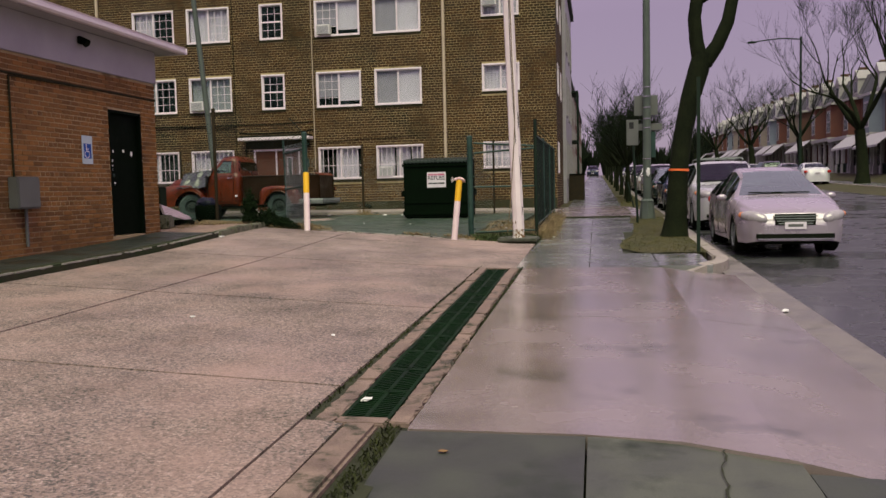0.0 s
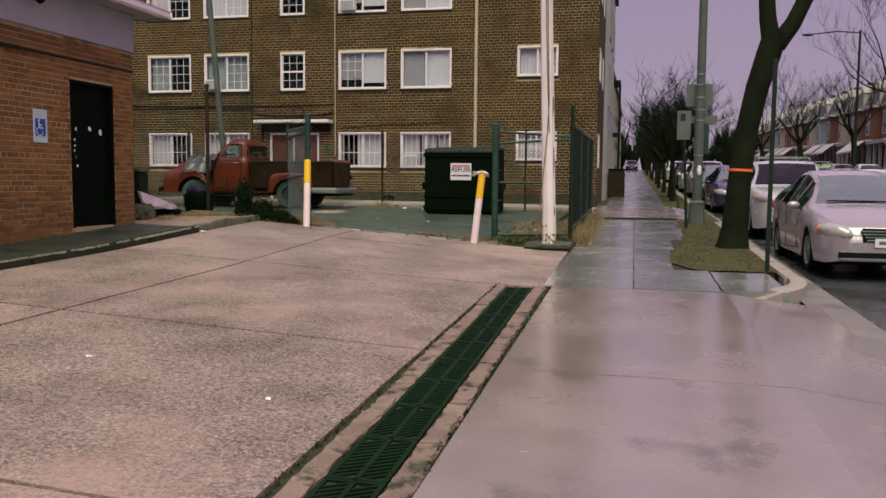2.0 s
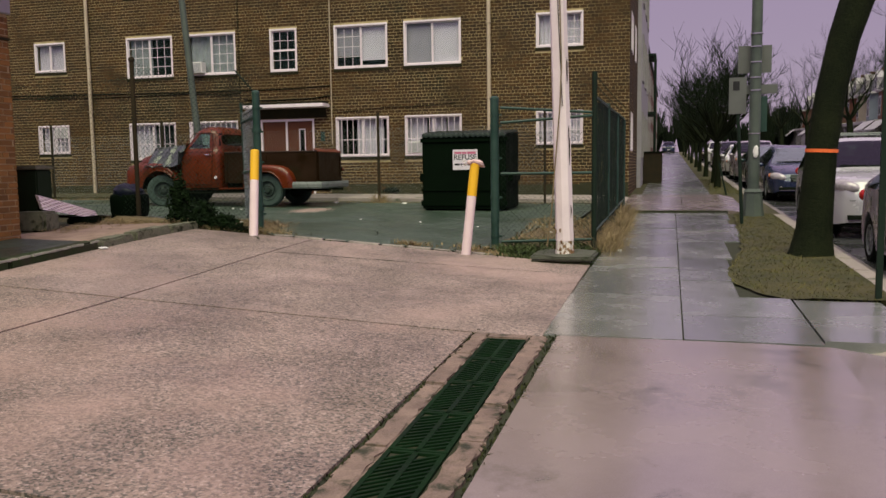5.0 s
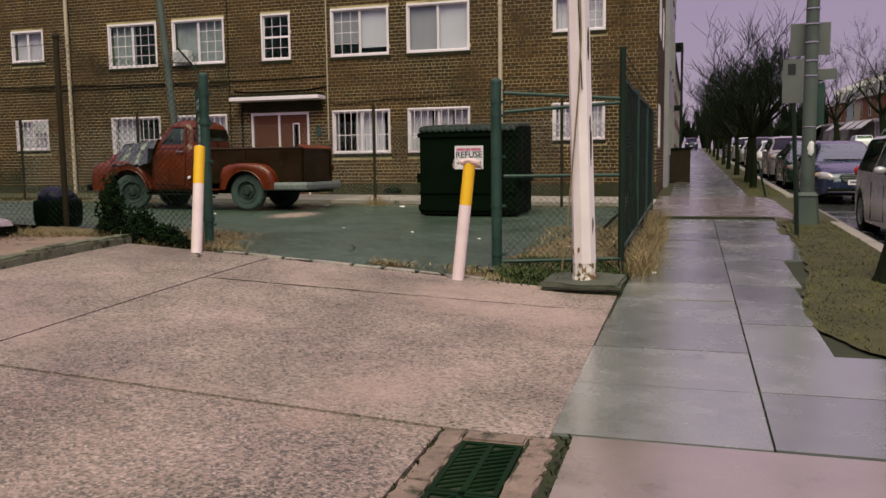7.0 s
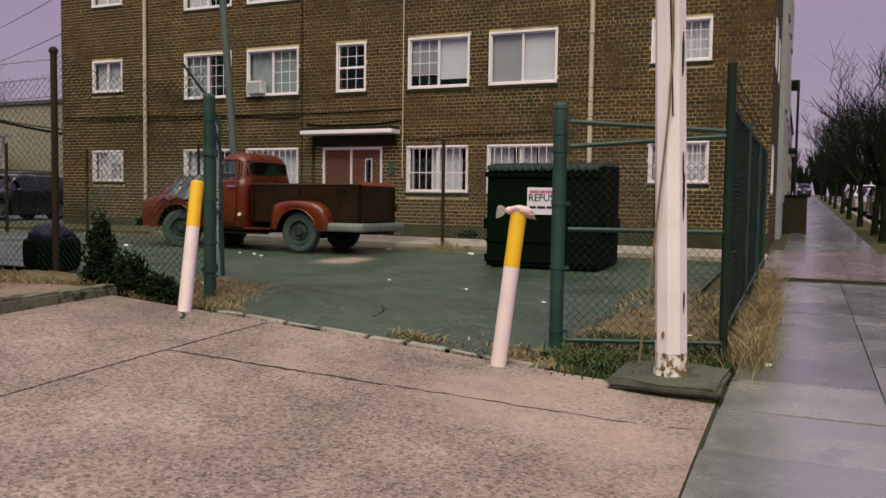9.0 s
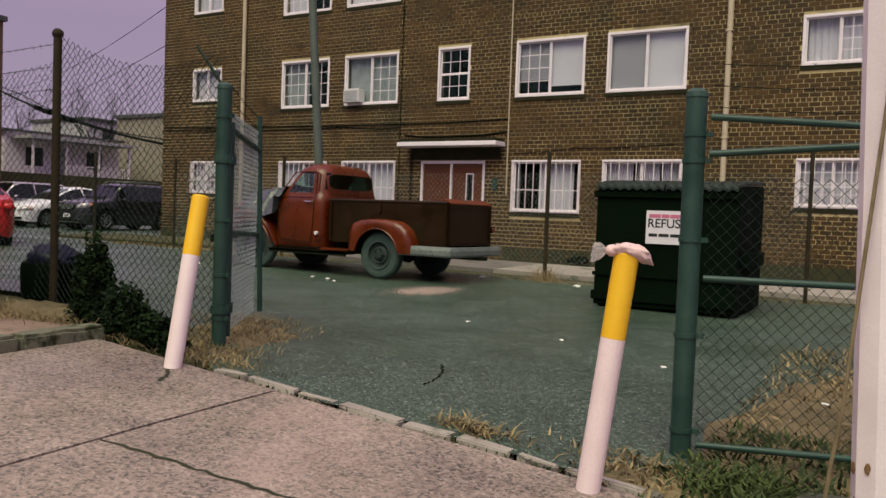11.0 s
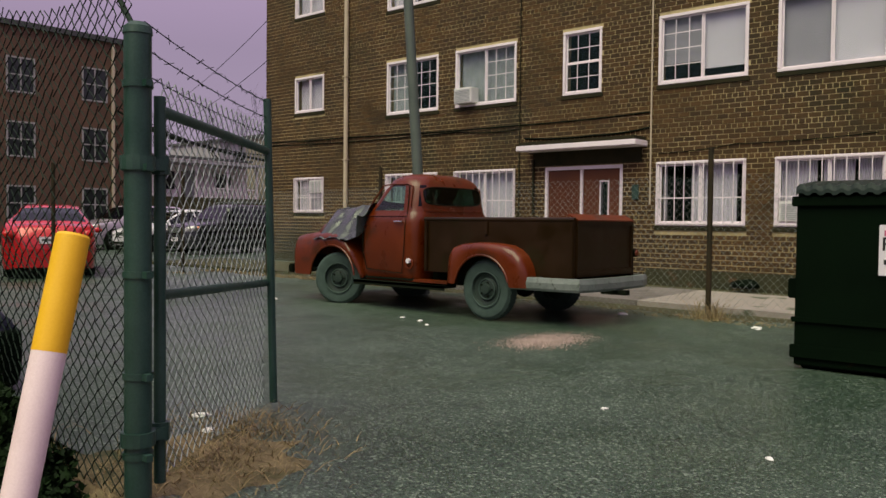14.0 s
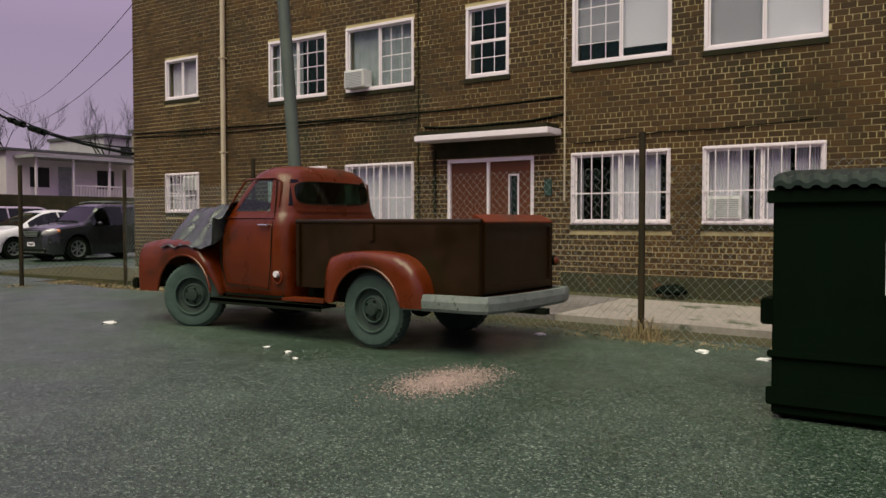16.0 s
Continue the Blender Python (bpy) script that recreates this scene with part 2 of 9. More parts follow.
M["rustpost"] = varied("rusty_dark_post", (0.014, 0.014, 0.008), (0.05, 0.035, 0.02), 0.01, 0.2, (0.7, 0.95), metal=0.1, relief=0.3, gloss=0.2)
M["steel"] = varied("grey_pole_steel", (0.05, 0.066, 0.058), (0.11, 0.13, 0.115), 0.01, 0.5, (0.5, 0.75), metal=0.1, relief=0.1)
M["black"] = varied("black_paint", (0.0008, 0.003, 0.001), (0.003, 0.007, 0.003), 0.01, 0.4, (0.5, 0.75), relief=0.1, gloss=0.06)
M["dumpster"] = varied("dark_green_dumpster_paint", (0.0005, 0.003, 0.0008), (0.0025, 0.008, 0.003), 0.012, 0.5, (0.6, 0.85), relief=0.15, stain=(0.012, 0.008, 0.003), stain_size=0.3, stain_at=(0.66, 0.76), gloss=0.05)
M["lid"] = varied("grey_green_plastic_lid", (0.004, 0.012, 0.008), (0.018, 0.032, 0.026), 0.01, 0.3, (0.35, 0.55), relief=0.1)
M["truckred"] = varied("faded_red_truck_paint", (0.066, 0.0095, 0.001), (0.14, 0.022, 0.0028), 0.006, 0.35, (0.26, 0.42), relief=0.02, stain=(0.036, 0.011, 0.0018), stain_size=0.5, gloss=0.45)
# oxidised bed red, with the shade of the upright sides put into the colour
M["bedred"] = varied("shaded_oxidised_bed_red", (0.009, 0.005, 0.0006), (0.022, 0.0085, 0.0014), 0.006, 0.3, (0.3, 0.5), relief=0.05, stain=(0.014, 0.01, 0.0018), stain_size=0.4, gloss=0.25)
M["trucktop"] = M["truckred"]
M["chassis"] = varied("grimy_underbody", (0.003, 0.006, 0.003), (0.012, 0.014, 0.009), 0.02, 0.3, (0.8, 1.0), relief=0.2, gloss=0.08)
M["tyre"] = varied("dusty_tyre_rubber", (0.022, 0.042, 0.036), (0.065, 0.095, 0.085), 0.01, 0.12, (0.75, 0.95), relief=0.2)
M["rim"] = varied("dusty_grey_wheel_paint", (0.007, 0.016, 0.012), (0.025, 0.042, 0.036), 0.01, 0.1, (0.5, 0.8), relief=0.15)
M["bumper"] = varied("grey_painted_steel", (0.1, 0.125, 0.115), (0.27, 0.29, 0.28), 0.01, 0.25, (0.4, 0.65), metal=0.2, relief=0.15, stain=(0.03, 0.034, 0.02), stain_size=0.1, stain_at=(0.6, 0.68))
M["chrome"] = varied("chrome", (0.6, 0.6, 0.6), (0.75, 0.75, 0.75), 0.01, 0.3, (0.1, 0.25), metal=1.0, relief=0)
M["tarp"] = varied("grey_plastic_tarp", (0.008, 0.014, 0.012), (0.05, 0.064, 0.06), 0.02, 0.2, (0.2, 0.38), relief=0.3, gloss=0.7)
M["doorpaint"] = varied("brown_red_door_paint", (0.075, 0.02, 0.006), (0.125, 0.036, 0.012), 0.01, 0.6, (0.5, 0.65), relief=0.05)
M["blind"] = varied("pale_blind", (0.6, 0.55, 0.62), (0.74, 0.68, 0.76), 0.02, 0.5, (0.8, 0.95), relief=0)
M["curtain"] = varied("grey_curtain", (0.24, 0.26, 0.27), (0.42, 0.43, 0.45), 0.03, 0.25, (0.85, 1.0), relief=0.3)
M["shade_grey"] = varied("grey_roller_shade", (0.3, 0.28, 0.32), (0.4, 0.37, 0.42), 0.02, 0.4, (0.8, 0.95), relief=0)
# the darkness of the unlit rooms is put into this near-black green
M["room"] = varied("shade_dark_room_wall", (0.004, 0.03, 0.014), (0.014, 0.06, 0.03), 0.05, 0.5, (0.9, 1.0), relief=0)
M["pane"] = glass("window_glass", (0.93, 0.94, 0.96), sheen=(0.35, 0.62, 0.48))
M["carglass"] = glass("tinted_car_glass", (0.16, 0.22, 0.19), 0.04, 1.5, (0.7, 0.85, 0.78))
M["sedanglass"] = glass("light_car_glass", (0.4, 0.47, 0.45), 0.05, 4.6, (0.78, 1.0, 0.82))
M["suvglass"] = glass("reflective_suv_glass", (0.1, 0.12, 0.12), 0.05, 2.2, (0.4, 0.41, 0.44))
M["truckglass"] = glass("dark_truck_glass", (0.02, 0.04, 0.028), 0.05, 1.35)
M["cabglass"] = glass("dusty_cab_glass", (0.5, 0.66, 0.58), 0.05, 1.7, (0.9, 1.0, 0.95))
M["border"] = varied("pinkish_worn_border_concrete", (0.1, 0.07, 0.056), (0.31, 0.222, 0.19), 0.012, 0.22, (0.55, 0.85), relief=0.8, stain=(0.035, 0.037, 0.02), stain_size=0.16, stain_at=(0.52, 0.64))
M["lens"] = varied("clear_lamp_lens", (0.3, 0.28, 0.3), (0.5, 0.46, 0.48), 0.03, 0.06, (0.1, 0.2), metal=0.2, relief=0, coat=0.4)
M["downpipe"] = varied("beige_downpipe_paint", (0.42, 0.34, 0.25), (0.56, 0.47, 0.36), 0.01, 0.4, (0.5, 0.7), relief=0.1, stain=(0.2, 0.13, 0.08), stain_size=0.3, stain_at=(0.64, 0.74))
M["bark"] = varied("dark_wet_bark", (0.004, 0.007, 0.003), (0.02, 0.024, 0.012), 0.03, 0.3, (0.8, 1.0), relief=0.9, gloss=0.08)
M["twig"] = varied("dark_twigs", (0.006, 0.011, 0.006), (0.018, 0.026, 0.014), 0.03, 0.3, (0.85, 1.0), relief=0, gloss=0.1)
M["orange_tape"] = varied("orange_plastic_tape", (0.8, 0.14, 0.04), (0.9, 0.2, 0.06), 0.01, 0.2, (0.4, 0.6), relief=0)
M["shrub"] = varied("dark_evergreen_leaves", (0.003, 0.008, 0.003), (0.012, 0.026, 0.008), 0.02, 0.2, (0.6, 0.9), relief=0, vary="island", gloss=0.1)
M["signback"] = varied("grey_sign_back", (0.1, 0.105, 0.1), (0.15, 0.155, 0.15), 0.01, 0.3, (0.5, 0.7), metal=0.2, relief=0)
M["signwhite"] = varied("white_sign_face", (0.68, 0.62, 0.68), (0.76, 0.7, 0.77), 0.01, 0.3, (0.5, 0.6), relief=0)
M["signblue"] = varied("blue_sign_ink", (0.008, 0.05, 0.26), (0.014, 0.08, 0.36), 0.01, 0.2, (0.5, 0.6), relief=0)
M["signblack"] = varied("black_ink", (0.01, 0.01, 0.012), (0.02, 0.02, 0.022), 0.01, 0.2, (0.6, 0.7), relief=0)
M["signpink"] = varied("faded_red_ink", (0.5, 0.12, 0.22), (0.58, 0.16, 0.28), 0.01, 0.2, (0.6, 0.7), relief=0)
M["roof"] = varied("dark_roof_shingle", (0.04, 0.04, 0.045), (0.09, 0.09, 0.095), 0.03, 0.4, (0.8, 1.0), relief=0.4)
M["ac_white"] = varied("weathered_white_metal", (0.6, 0.58, 0.58), (0.74, 0.72, 0.72), 0.01, 0.2, (0.5, 0.7), relief=0.05)
M["quilt"] = varied("pale_quilted_ticking", (0.6, 0.5, 0.55), (0.8, 0.7, 0.75), 0.01, 0.3, (0.7, 0.9), relief=0.2, stain=(0.4, 0.3, 0.3), stain_size=0.2, stain_at=(0.6, 0.72))
M["litter"] = varied("white_litter", (0.65, 0.63, 0.63), (0.85, 0.83, 0.83), 0.01, 0.1, (0.5, 0.8), relief=0.2)
M["iron"] = varied("green_black_cast_iron", (0.002, 0.011, 0.003), (0.009, 0.03, 0.01), 0.006, 0.2, (0.5, 0.8), metal=0.3, relief=0.3, gloss=0.12)


# ---- building helpers ----
def thing(name, x=0, y=0, z=0, rz=0, label="", category="", group="", kind=""):
    ob = new(name)
    ob.matrix_world = pose(x, y, z, 0, 0, rz)
    ob.empty_display_size = 0.2
    return tagged(ob, label, category, group, kind)


def part(name, bm, material, parent=None, label=""):
    me = bpy.data.meshes.new(name)
    if not isinstance(bm, bmesh.types.BMesh):
        verts, faces = bm
        me.from_pydata(verts, [], faces)
    else:
        bmesh.ops.recalc_face_normals(bm, faces=bm.faces)
        bm.to_mesh(me)
        bm.free()
    me.materials.append(material)
    ob = new(name, me)
    if parent is not None:
        ob.parent = parent
    return tagged(ob, label)


def smooth(ob, angle=40):
    me = ob.data
    me.shade_smooth()
    me.set_sharp_from_angle(angle=radians(angle))
    return ob


def box(bm, x0, x1, y0, y1, z0, z1, bevel=0.0, m=None):
    made = bmesh.ops.create_cube(bm, size=1.0)["verts"]
    bmesh.ops.transform(bm, matrix=Matrix.Translation(((x0 + x1) / 2, (y0 + y1) / 2, (z0 + z1) / 2)) @ Matrix.Diagonal((abs(x1 - x0), abs(y1 - y0), abs(z1 - z0), 1)), verts=made)
    if bevel:
        edges = list({e for v in made for e in v.link_edges})
        made = bmesh.ops.bevel(bm, geom=edges, offset=bevel, segments=2, affect="EDGES")["verts"]
        made = list(set(made))
    if m is not None:
        bmesh.ops.transform(bm, matrix=m, verts=made)
    return bm


def cyl(bm, p, q, r0, r1=None, n=12, caps=True):
    p, q = Vector(p), Vector(q)
    made = bmesh.ops.create_cone(bm, cap_ends=caps, segments=n, radius1=r0, radius2=r0 if r1 is None else r1, depth=(q - p).length)["verts"]
    bmesh.ops.transform(bm, matrix=Matrix.Translation((p + q) / 2) @ (q - p).to_track_quat("Z", "Y").to_matrix().to_4x4(), verts=made)
    return bm


def tubes(paths, n=5):
    """Verts and faces of tubes along paths of (point, radius)."""
    verts, faces = [], []
    for path in paths:
        pts = [Vector(p) for p, _ in path]
        side = None
        for i, (p, (_, r)) in enumerate(zip(pts, path)):
            d = (pts[min(i + 1, len(pts) - 1)] - pts[max(i - 1, 0)]).normalized()
            if side is None or abs(side.dot(d)) > 0.98:
                side = d.orthogonal().normalized()
            side = (side - d * side.dot(d)).normalized()
            up = d.cross(side)
            base = len(verts)
            for k in range(n):
                a = 2 * math.pi * k / n
                verts.append(p + side * (math.cos(a) * r) + up * (math.sin(a) * r))
            if i:
                for k in range(n):
                    faces.append((base - n + k, base - n + (k + 1) % n, base + (k + 1) % n, base + k))
        faces.append(tuple(range(len(verts) - n, len(verts))))
    return verts, faces


def loft(rings, closed=True, caps=True):
    """Verts and faces over rings of equal length."""
    n = len(rings[0])
    verts = [v for ring in rings for v in ring]
    faces = []
    for i in range(len(rings) - 1):
        for k in range(n if closed else n - 1):
            a, b = i * n + k, i * n + (k + 1) % n
            faces.append((a, b, b + n, a + n))
    if caps and closed:
        faces.append(tuple(range(n - 1, -1, -1)))
        faces.append(tuple(range(len(verts) - n, len(verts))))
    return verts, faces


def boxes_mesh(items):
    """Verts and faces of many plain boxes (x0, x1, y0, y1, z0, z1)."""
    verts, faces = [], []
    for x0, x1, y0, y1, z0, z1 in items:
        b = len(verts)
        verts += [(x0, y0, z0), (x1, y0, z0), (x1, y1, z0), (x0, y1, z0), (x0, y0, z1), (x1, y0, z1), (x1, y1, z1), (x0, y1, z1)]
        faces += [(b, b + 3, b + 2, b + 1), (b + 4, b + 5, b + 6, b + 7), (b, b + 1, b + 5, b + 4), (b + 1, b + 2, b + 6, b + 5), (b + 2, b + 3, b + 7, b + 6), (b + 3, b, b + 4, b + 7)]
    return verts, faces


def step(a, b, v):
    v = min(1.0, max(0.0, (v - a) / (b - a)))
    return v * v * (3 - 2 * v)


def street(y):
    return -0.1 + 0.024 * max(-30.0, min(y, 150.0))


def height(x, y):
    """The height of the paved ground: the street climbs to the north, the driveway falls to the drain, the yard lies level."""
    base = street(y) + (0.054 + 0.018 * step(11.5, 16.5, y)) * min(7.5, max(0.0, -1.6 - x))
    if x < -1.4:
        yard = 0.60 + 0.008 * min(10.0, -5.5 - x) + 0.015 * (min(y, 31.0) - 23.0)
        k = step(16.8, 21.0, y)
        base = base * (1 - k) + yard * k
    return base


def roadlevel(x, y):
    return street(y) - 0.16

# ---- ground ----
def sheet(name, xs, ys, fn, material, depth=0.0, label="", category="", kind="structure"):
    verts = [(x, y, fn(x, y)) for y in ys for x in xs]
    n = len(xs)
    faces = [(j * n + i, j * n + i + 1, (j + 1) * n + i + 1, (j + 1) * n + i) for j in range(len(ys) - 1) for i in range(n - 1)]
    if depth:
        top = len(verts)
        verts += [(x, y, z - depth) for x, y, z in verts]
        edge = [(i, 0) for i in range(n)] + [(n - 1, j) for j in range(1, len(ys))] + [(i, len(ys) - 1) for i in range(n - 2, -1, -1)] + [(0, j) for j in range(len(ys) - 2, 0, -1)]
        idx = [j * n + i for i, j in edge]
        for a, b in zip(idx, idx[1:] + idx[:1]):
            faces.append((b, a, a + top, b + top))
    ob = part(name, (verts, faces), material)
    return smooth(tagged(ob, label, category, "", kind), 30)


def span(a, b, s):
    n = max(1, round((b - a) / s))
    return [a + (b - a) * i / n for i in range(n + 1)]


def soil_level(x, y):
    if 0.3 < x < 1.99 and -12.0 < y < 14.3:
        return street(y) - 0.3
    if x > 1.99:
        return roadlevel(x, y) - 0.03 if x < 15.4 else street(y) - 0.03
    if -9.0 < x < 0.4 and y < 16.6:
        return height(x, y) - 0.16
    if x < -9.0 and y < 16.6:
        return height(x, y) - 0.05
    return height(x, y) - (0.035 if x < -1.2 and y < 26.6 else 0.03)


xs = [-900, -400, -200, -120, -80, -60, -45, -35, -28] + span(-23, -1.2, 0.8) + [-0.6, 0.0, 0.5, 1.0, 1.5, 1.985, 2.0] + [4, 8, 12, 15.4, 15.41, 18, 24, 40, 80, 200, 400, 900]
ys = [-400, -100, -40] + span(-15, 40, 1.0) + [45, 50, 60, 80, 100, 125, 150, 250, 500, 1200]
sheet("ground", xs, ys, soil_level, M["soil"], label="bare winter soil and thin turf", category="ground")
sheet("road", [2.0, 2.3, 4, 7, 10, 13, 15.4], [-40, -20] + span(-12, 60, 3) + [80, 100, 150], lambda x, y: roadlevel(x, y) + 0.0, M["road"], label="wet dark asphalt street", category="road")
# gutter strip and kerb of the street
sheet("gutter", [1.8, 2.0, 2.26], span(-14, 120, 2), lambda x, y: roadlevel(x, y) + 0.012, M["gutter"], label="pale concrete gutter along the kerb", category="gutter")


def kerb_run(name, y0, y1, x0=1.78, x1=2.0, rise=0.0, label="pale worn concrete street kerb"):
    kerb = thing(name, label=label, category="kerb", kind="structure")
    y = y0
    while y < y1 - 0.1:
        e = min(y + 2.4, y1)
        bm = bmesh.new()
        box(bm, x0, x1, y + 0.006, e - 0.006, -0.3, 0.0, 0.018)
        for v in bm.verts:
            v.co.z += street(v.co.y) + rise
        part("kerb_stone", bm, M["kerb"], kerb)
        y = e
    return kerb


kerb_run("kerb_1", 14.1, 24.4)
kerb_run("kerb_2", 31.0, 100)
kerb_run("kerb_3", -14, 4.2)
kerb_run("kerb_4", -14, 130, 15.3, 15.5, label="pale kerb across the street")
# rounded kerb return at the driveway
rings = []
for i in range(13):
    a = radians(90 * i / 12)
    cx, cy = 1.15, 14.05
    ring = []
    for r, dz in ((0.66, -0.3), (0.66, 0.0), (0.68, 0.012), (0.83, 0.012), (0.85, 0.0), (0.85, -0.3)):
        x, y = cx + math.cos(a) * r * 1.0, cy - math.sin(a) * r * 1.75
        ring.append((x, y, street(y) + dz - 0.10 * step(60, 90, math.degrees(a))))
    rings.append(ring)
smooth(tagged(part("kerb_5", loft(rings), M["kerb"]), "rounded concrete kerb return beside the driveway", "kerb", "", "structure"), 50)

# sidewalk slabs
pavement = thing("pavement", label="grey damp concrete slab sidewalk", category="sidewalk", kind="structure")


def slab(parent, x0, x1, y0, y1, fn, material, thick=0.12, name="slab", gap=0.006, skew=0.0):
    bm = bmesh.new()
    nx, ny = max(1, round((x1 - x0) / 0.5)), max(1, round((y1 - y0) / 0.5))
    verts = [[bm.verts.new((x0 + gap + (x1 - x0 - 2 * gap) * i / nx, y0 + gap + (y1 - y0 - 2 * gap) * j / ny, 0)) for i in range(nx + 1)] for j in range(ny + 1)]
    for j in range(ny):
        for i in range(nx):
            bm.faces.new((verts[j][i], verts[j][i + 1], verts[j + 1][i + 1], verts[j + 1][i]))
    ext = bmesh.ops.extrude_face_region(bm, geom=bm.faces[:])
    for v in ext["geom"]:
        if isinstance(v, bmesh.types.BMVert):
            v.co.z -= thick
    for v in bm.verts:
        v.co.y += skew * v.co.x
        v.co.z += fn(v.co.x, v.co.y)
    return part(name, bm, material, parent)


rnd = random.Random(4)
y = 12.58
while y < 24.6:
    e = min(y + 0.95, 24.62)
    tilt = rnd.uniform(-0.004, 0.004)
    slab(pavement, -1.26 + 0.015 * (y - 12.6), -0.16, y, e, lambda x, yy: street(yy) + tilt, M["slab"])
    edge = 0.85 if y < 14 else rnd.uniform(0.38, 0.46) if y < 16.4 else rnd.uniform(0.5, 0.6) if y < 18.3 else rnd.uniform(0.76, 0.92)
    slab(pavement, -0.16, edge, y, e, lambda x, yy: street(yy) - tilt, M["slab"])
    y = e
slab(pavement, 0.86, 1.62, 12.72, 14.42, lambda x, yy: street(yy), M["slab"])
y = 30.6
while y < 60:
    slab(pavement, -1.1, 0.05, y, y + 0.95, lambda x, yy: street(yy), M["slab"])
    slab(pavement, 0.05, 0.85, y, y + 0.95, lambda x, yy: street(yy), M["slab"])
    y += 0.95
sheet("pavement_far", [-1.1, 0.05, 0.85], span(60, 150, 3), lambda x, y: street(y), M["far_slab"], 0.1, "grey concrete sidewalk running on up the street", "sidewalk")
sheet("pavement_across", [15.5, 17.5], span(-14, 150, 4), lambda x, y: street(y), M["far_slab"], 0.1, "concrete sidewalk across the street", "sidewalk")
# alley apron between the two sidewalk runs
alley = thing("alley_apron", label="pale concrete alley crossing with a raised lip", category="alley crossing", kind="structure")
slab(alley, -1.35, 0.0, 24.72, 30.5, lambda x, y: street(y) + 0.045, M["apron"])
slab(alley, 0.0, 2.0, 24.72, 30.5, lambda x, y: street(y) + 0.045 - 0.17 * step(0.9, 2.0, x), M["apron"])
slab(alley, -9.0, -1.36, 26.9, 29.2, lambda x, y: height(x, y) + 0.05, M["kerb"])
slab(alley, -16.0, -9.0, 26.9, 29.2, lambda x, y: height(x, y) + 0.05, M["gutter"])
slab(alley, -23.5, -16.0, 26.9, 29.2, lambda x, y: height(x, y) + 0.05, M["soil"])

# heaved lip; its shadow line is put into the dark colour
bm = bmesh.new()
box(bm, -1.32, 0.92, 24.635, 24.715, -0.1, 0.042, 0.006)
for v in bm.verts:
    v.co.z += street(v.co.y)
part("lip", bm, M["joint"], alley, "heaved lip of the crossing, its shadow line painted dark")
# near sidewalk, darker, south of the driveway crossing
near = thing("pavement_near", label="dark damp concrete sidewalk with a crack", category="sidewalk", kind="structure")
y = 4.79
while y > -9:
    for x0, x1 in ((-1.16, -0.11), (-0.11, 0.95)):
        slab(near, x0, x1, y - 1.22, y, lambda x, yy: street(yy) - 0.05 + 0.045 * step(3.4, 4.4, yy) - 0.03 * step(0.0, 0.9, x) * step(4.0, 4.5, yy), M["near_slab"])
    slab(near, 0.95, 1.78, y - 1.22, y - 0.25, lambda x, yy: street(yy) - 0.052 + 0.045 * step(3.4, 4.4, yy) - 0.03 * step(0.0, 0.9, x) * step(4.0, 4.5, yy), M["near_slab"], skew=-0.12)
    y -= 1.22


# driveway crossing: smooth wet concrete
crossing = thing("driveway_crossing", label="smooth wet pinkish concrete driveway crossing", category="driveway", kind="structure")


def cross_level(x, y):
    return street(y) - 0.13 * step(0.7, 1.95, x)


for x0, x1 in ((-1.13, 1.9),):
    near_slab = slab(crossing, x0, x1, 4.8, 8.45, cross_level, M["apron"])
    for v in near_slab.data.vertices:
        if v.co.y < 5.3:
            old = v.co.y
            v.co.y -= 0.42 * step(0.0, 1.5, v.co.x) * (5.3 - old) / 0.5
            v.co.z += cross_level(v.co.x, v.co.y) - cross_level(v.co.x, old)
    slab(crossing, x0, x1, 8.45, 12.56, cross_level, M["apron"])

# driveway of exposed aggregate
driveway = thing("driveway", label="worn exposed-aggregate concrete driveway in large slabs", category="driveway", kind="structure")
yj = (-7.0, -3.2, 0.4, 2.6, 5.66, 8.87, 12.48, 16.75)
for j in range(len(yj) - 1):
    for x0, x1 in ((-7.0, -5.11), (-5.11, -1.785)):
        if x1 > -2 and yj[j] > 12:
            continue
        slab(driveway, x0, x1, yj[j], yj[j + 1], lambda x, y: height(x, y), M["aggworn" if yj[j] > 12 else "aggregate"], 0.14, gap=0.017)
slab(driveway, -5.1, -1.24, 12.5, 16.72, lambda x, y: height(x, y), M["aggworn"], 0.14, gap=0.0)
slab(driveway, -1.78, -1.53, 2.61, 4.885, lambda x, y: height(x, y) + 0.002, M["aggregate"], 0.14, gap=0.0)
for j in range(3):
    slab(driveway, -1.78, -1.53, yj[j], yj[j + 1], lambda x, y: height(x, y) + 0.002, M["aggregate"], 0.14, gap=0.011)
slab(driveway, -10.0, -7.0, -7.0, 2.0, lambda x, y: height(x, y), M["aggregate"], 0.14, gap=0.011)
sheet("driveway_joints", [-9, -7.0, -5.1, -1.9, -1.1], span(-7, 16.74, 1.0), lambda x, y: height(x, y) - 0.022, M["joint"], 0, "dark mossy joints between slabs", "joint")
sheet("sidewalk_joints", [-1.2, -0.08, 0.4, 0.8], span(12.5, 24.7, 1.0), lambda x, y: street(y) - 0.02, M["joint"], 0, "dark joints between sidewalk slabs", "joint")

# trench drain
drain = thing("trench_drain", label="cast-iron trench drain grates between pink concrete borders", category="drain", kind="structure")
DX0, DX1, DY0, DY1 = -1.625, -1.305, 4.98, 12.36


def dz(y):
    return street(y) + 0.004


def bent(bm):
    for v in bm.verts:
        v.co.x -= 0.0095 * (v.co.y - 8.7)
        v.co.z += dz(v.co.y)
    return bm


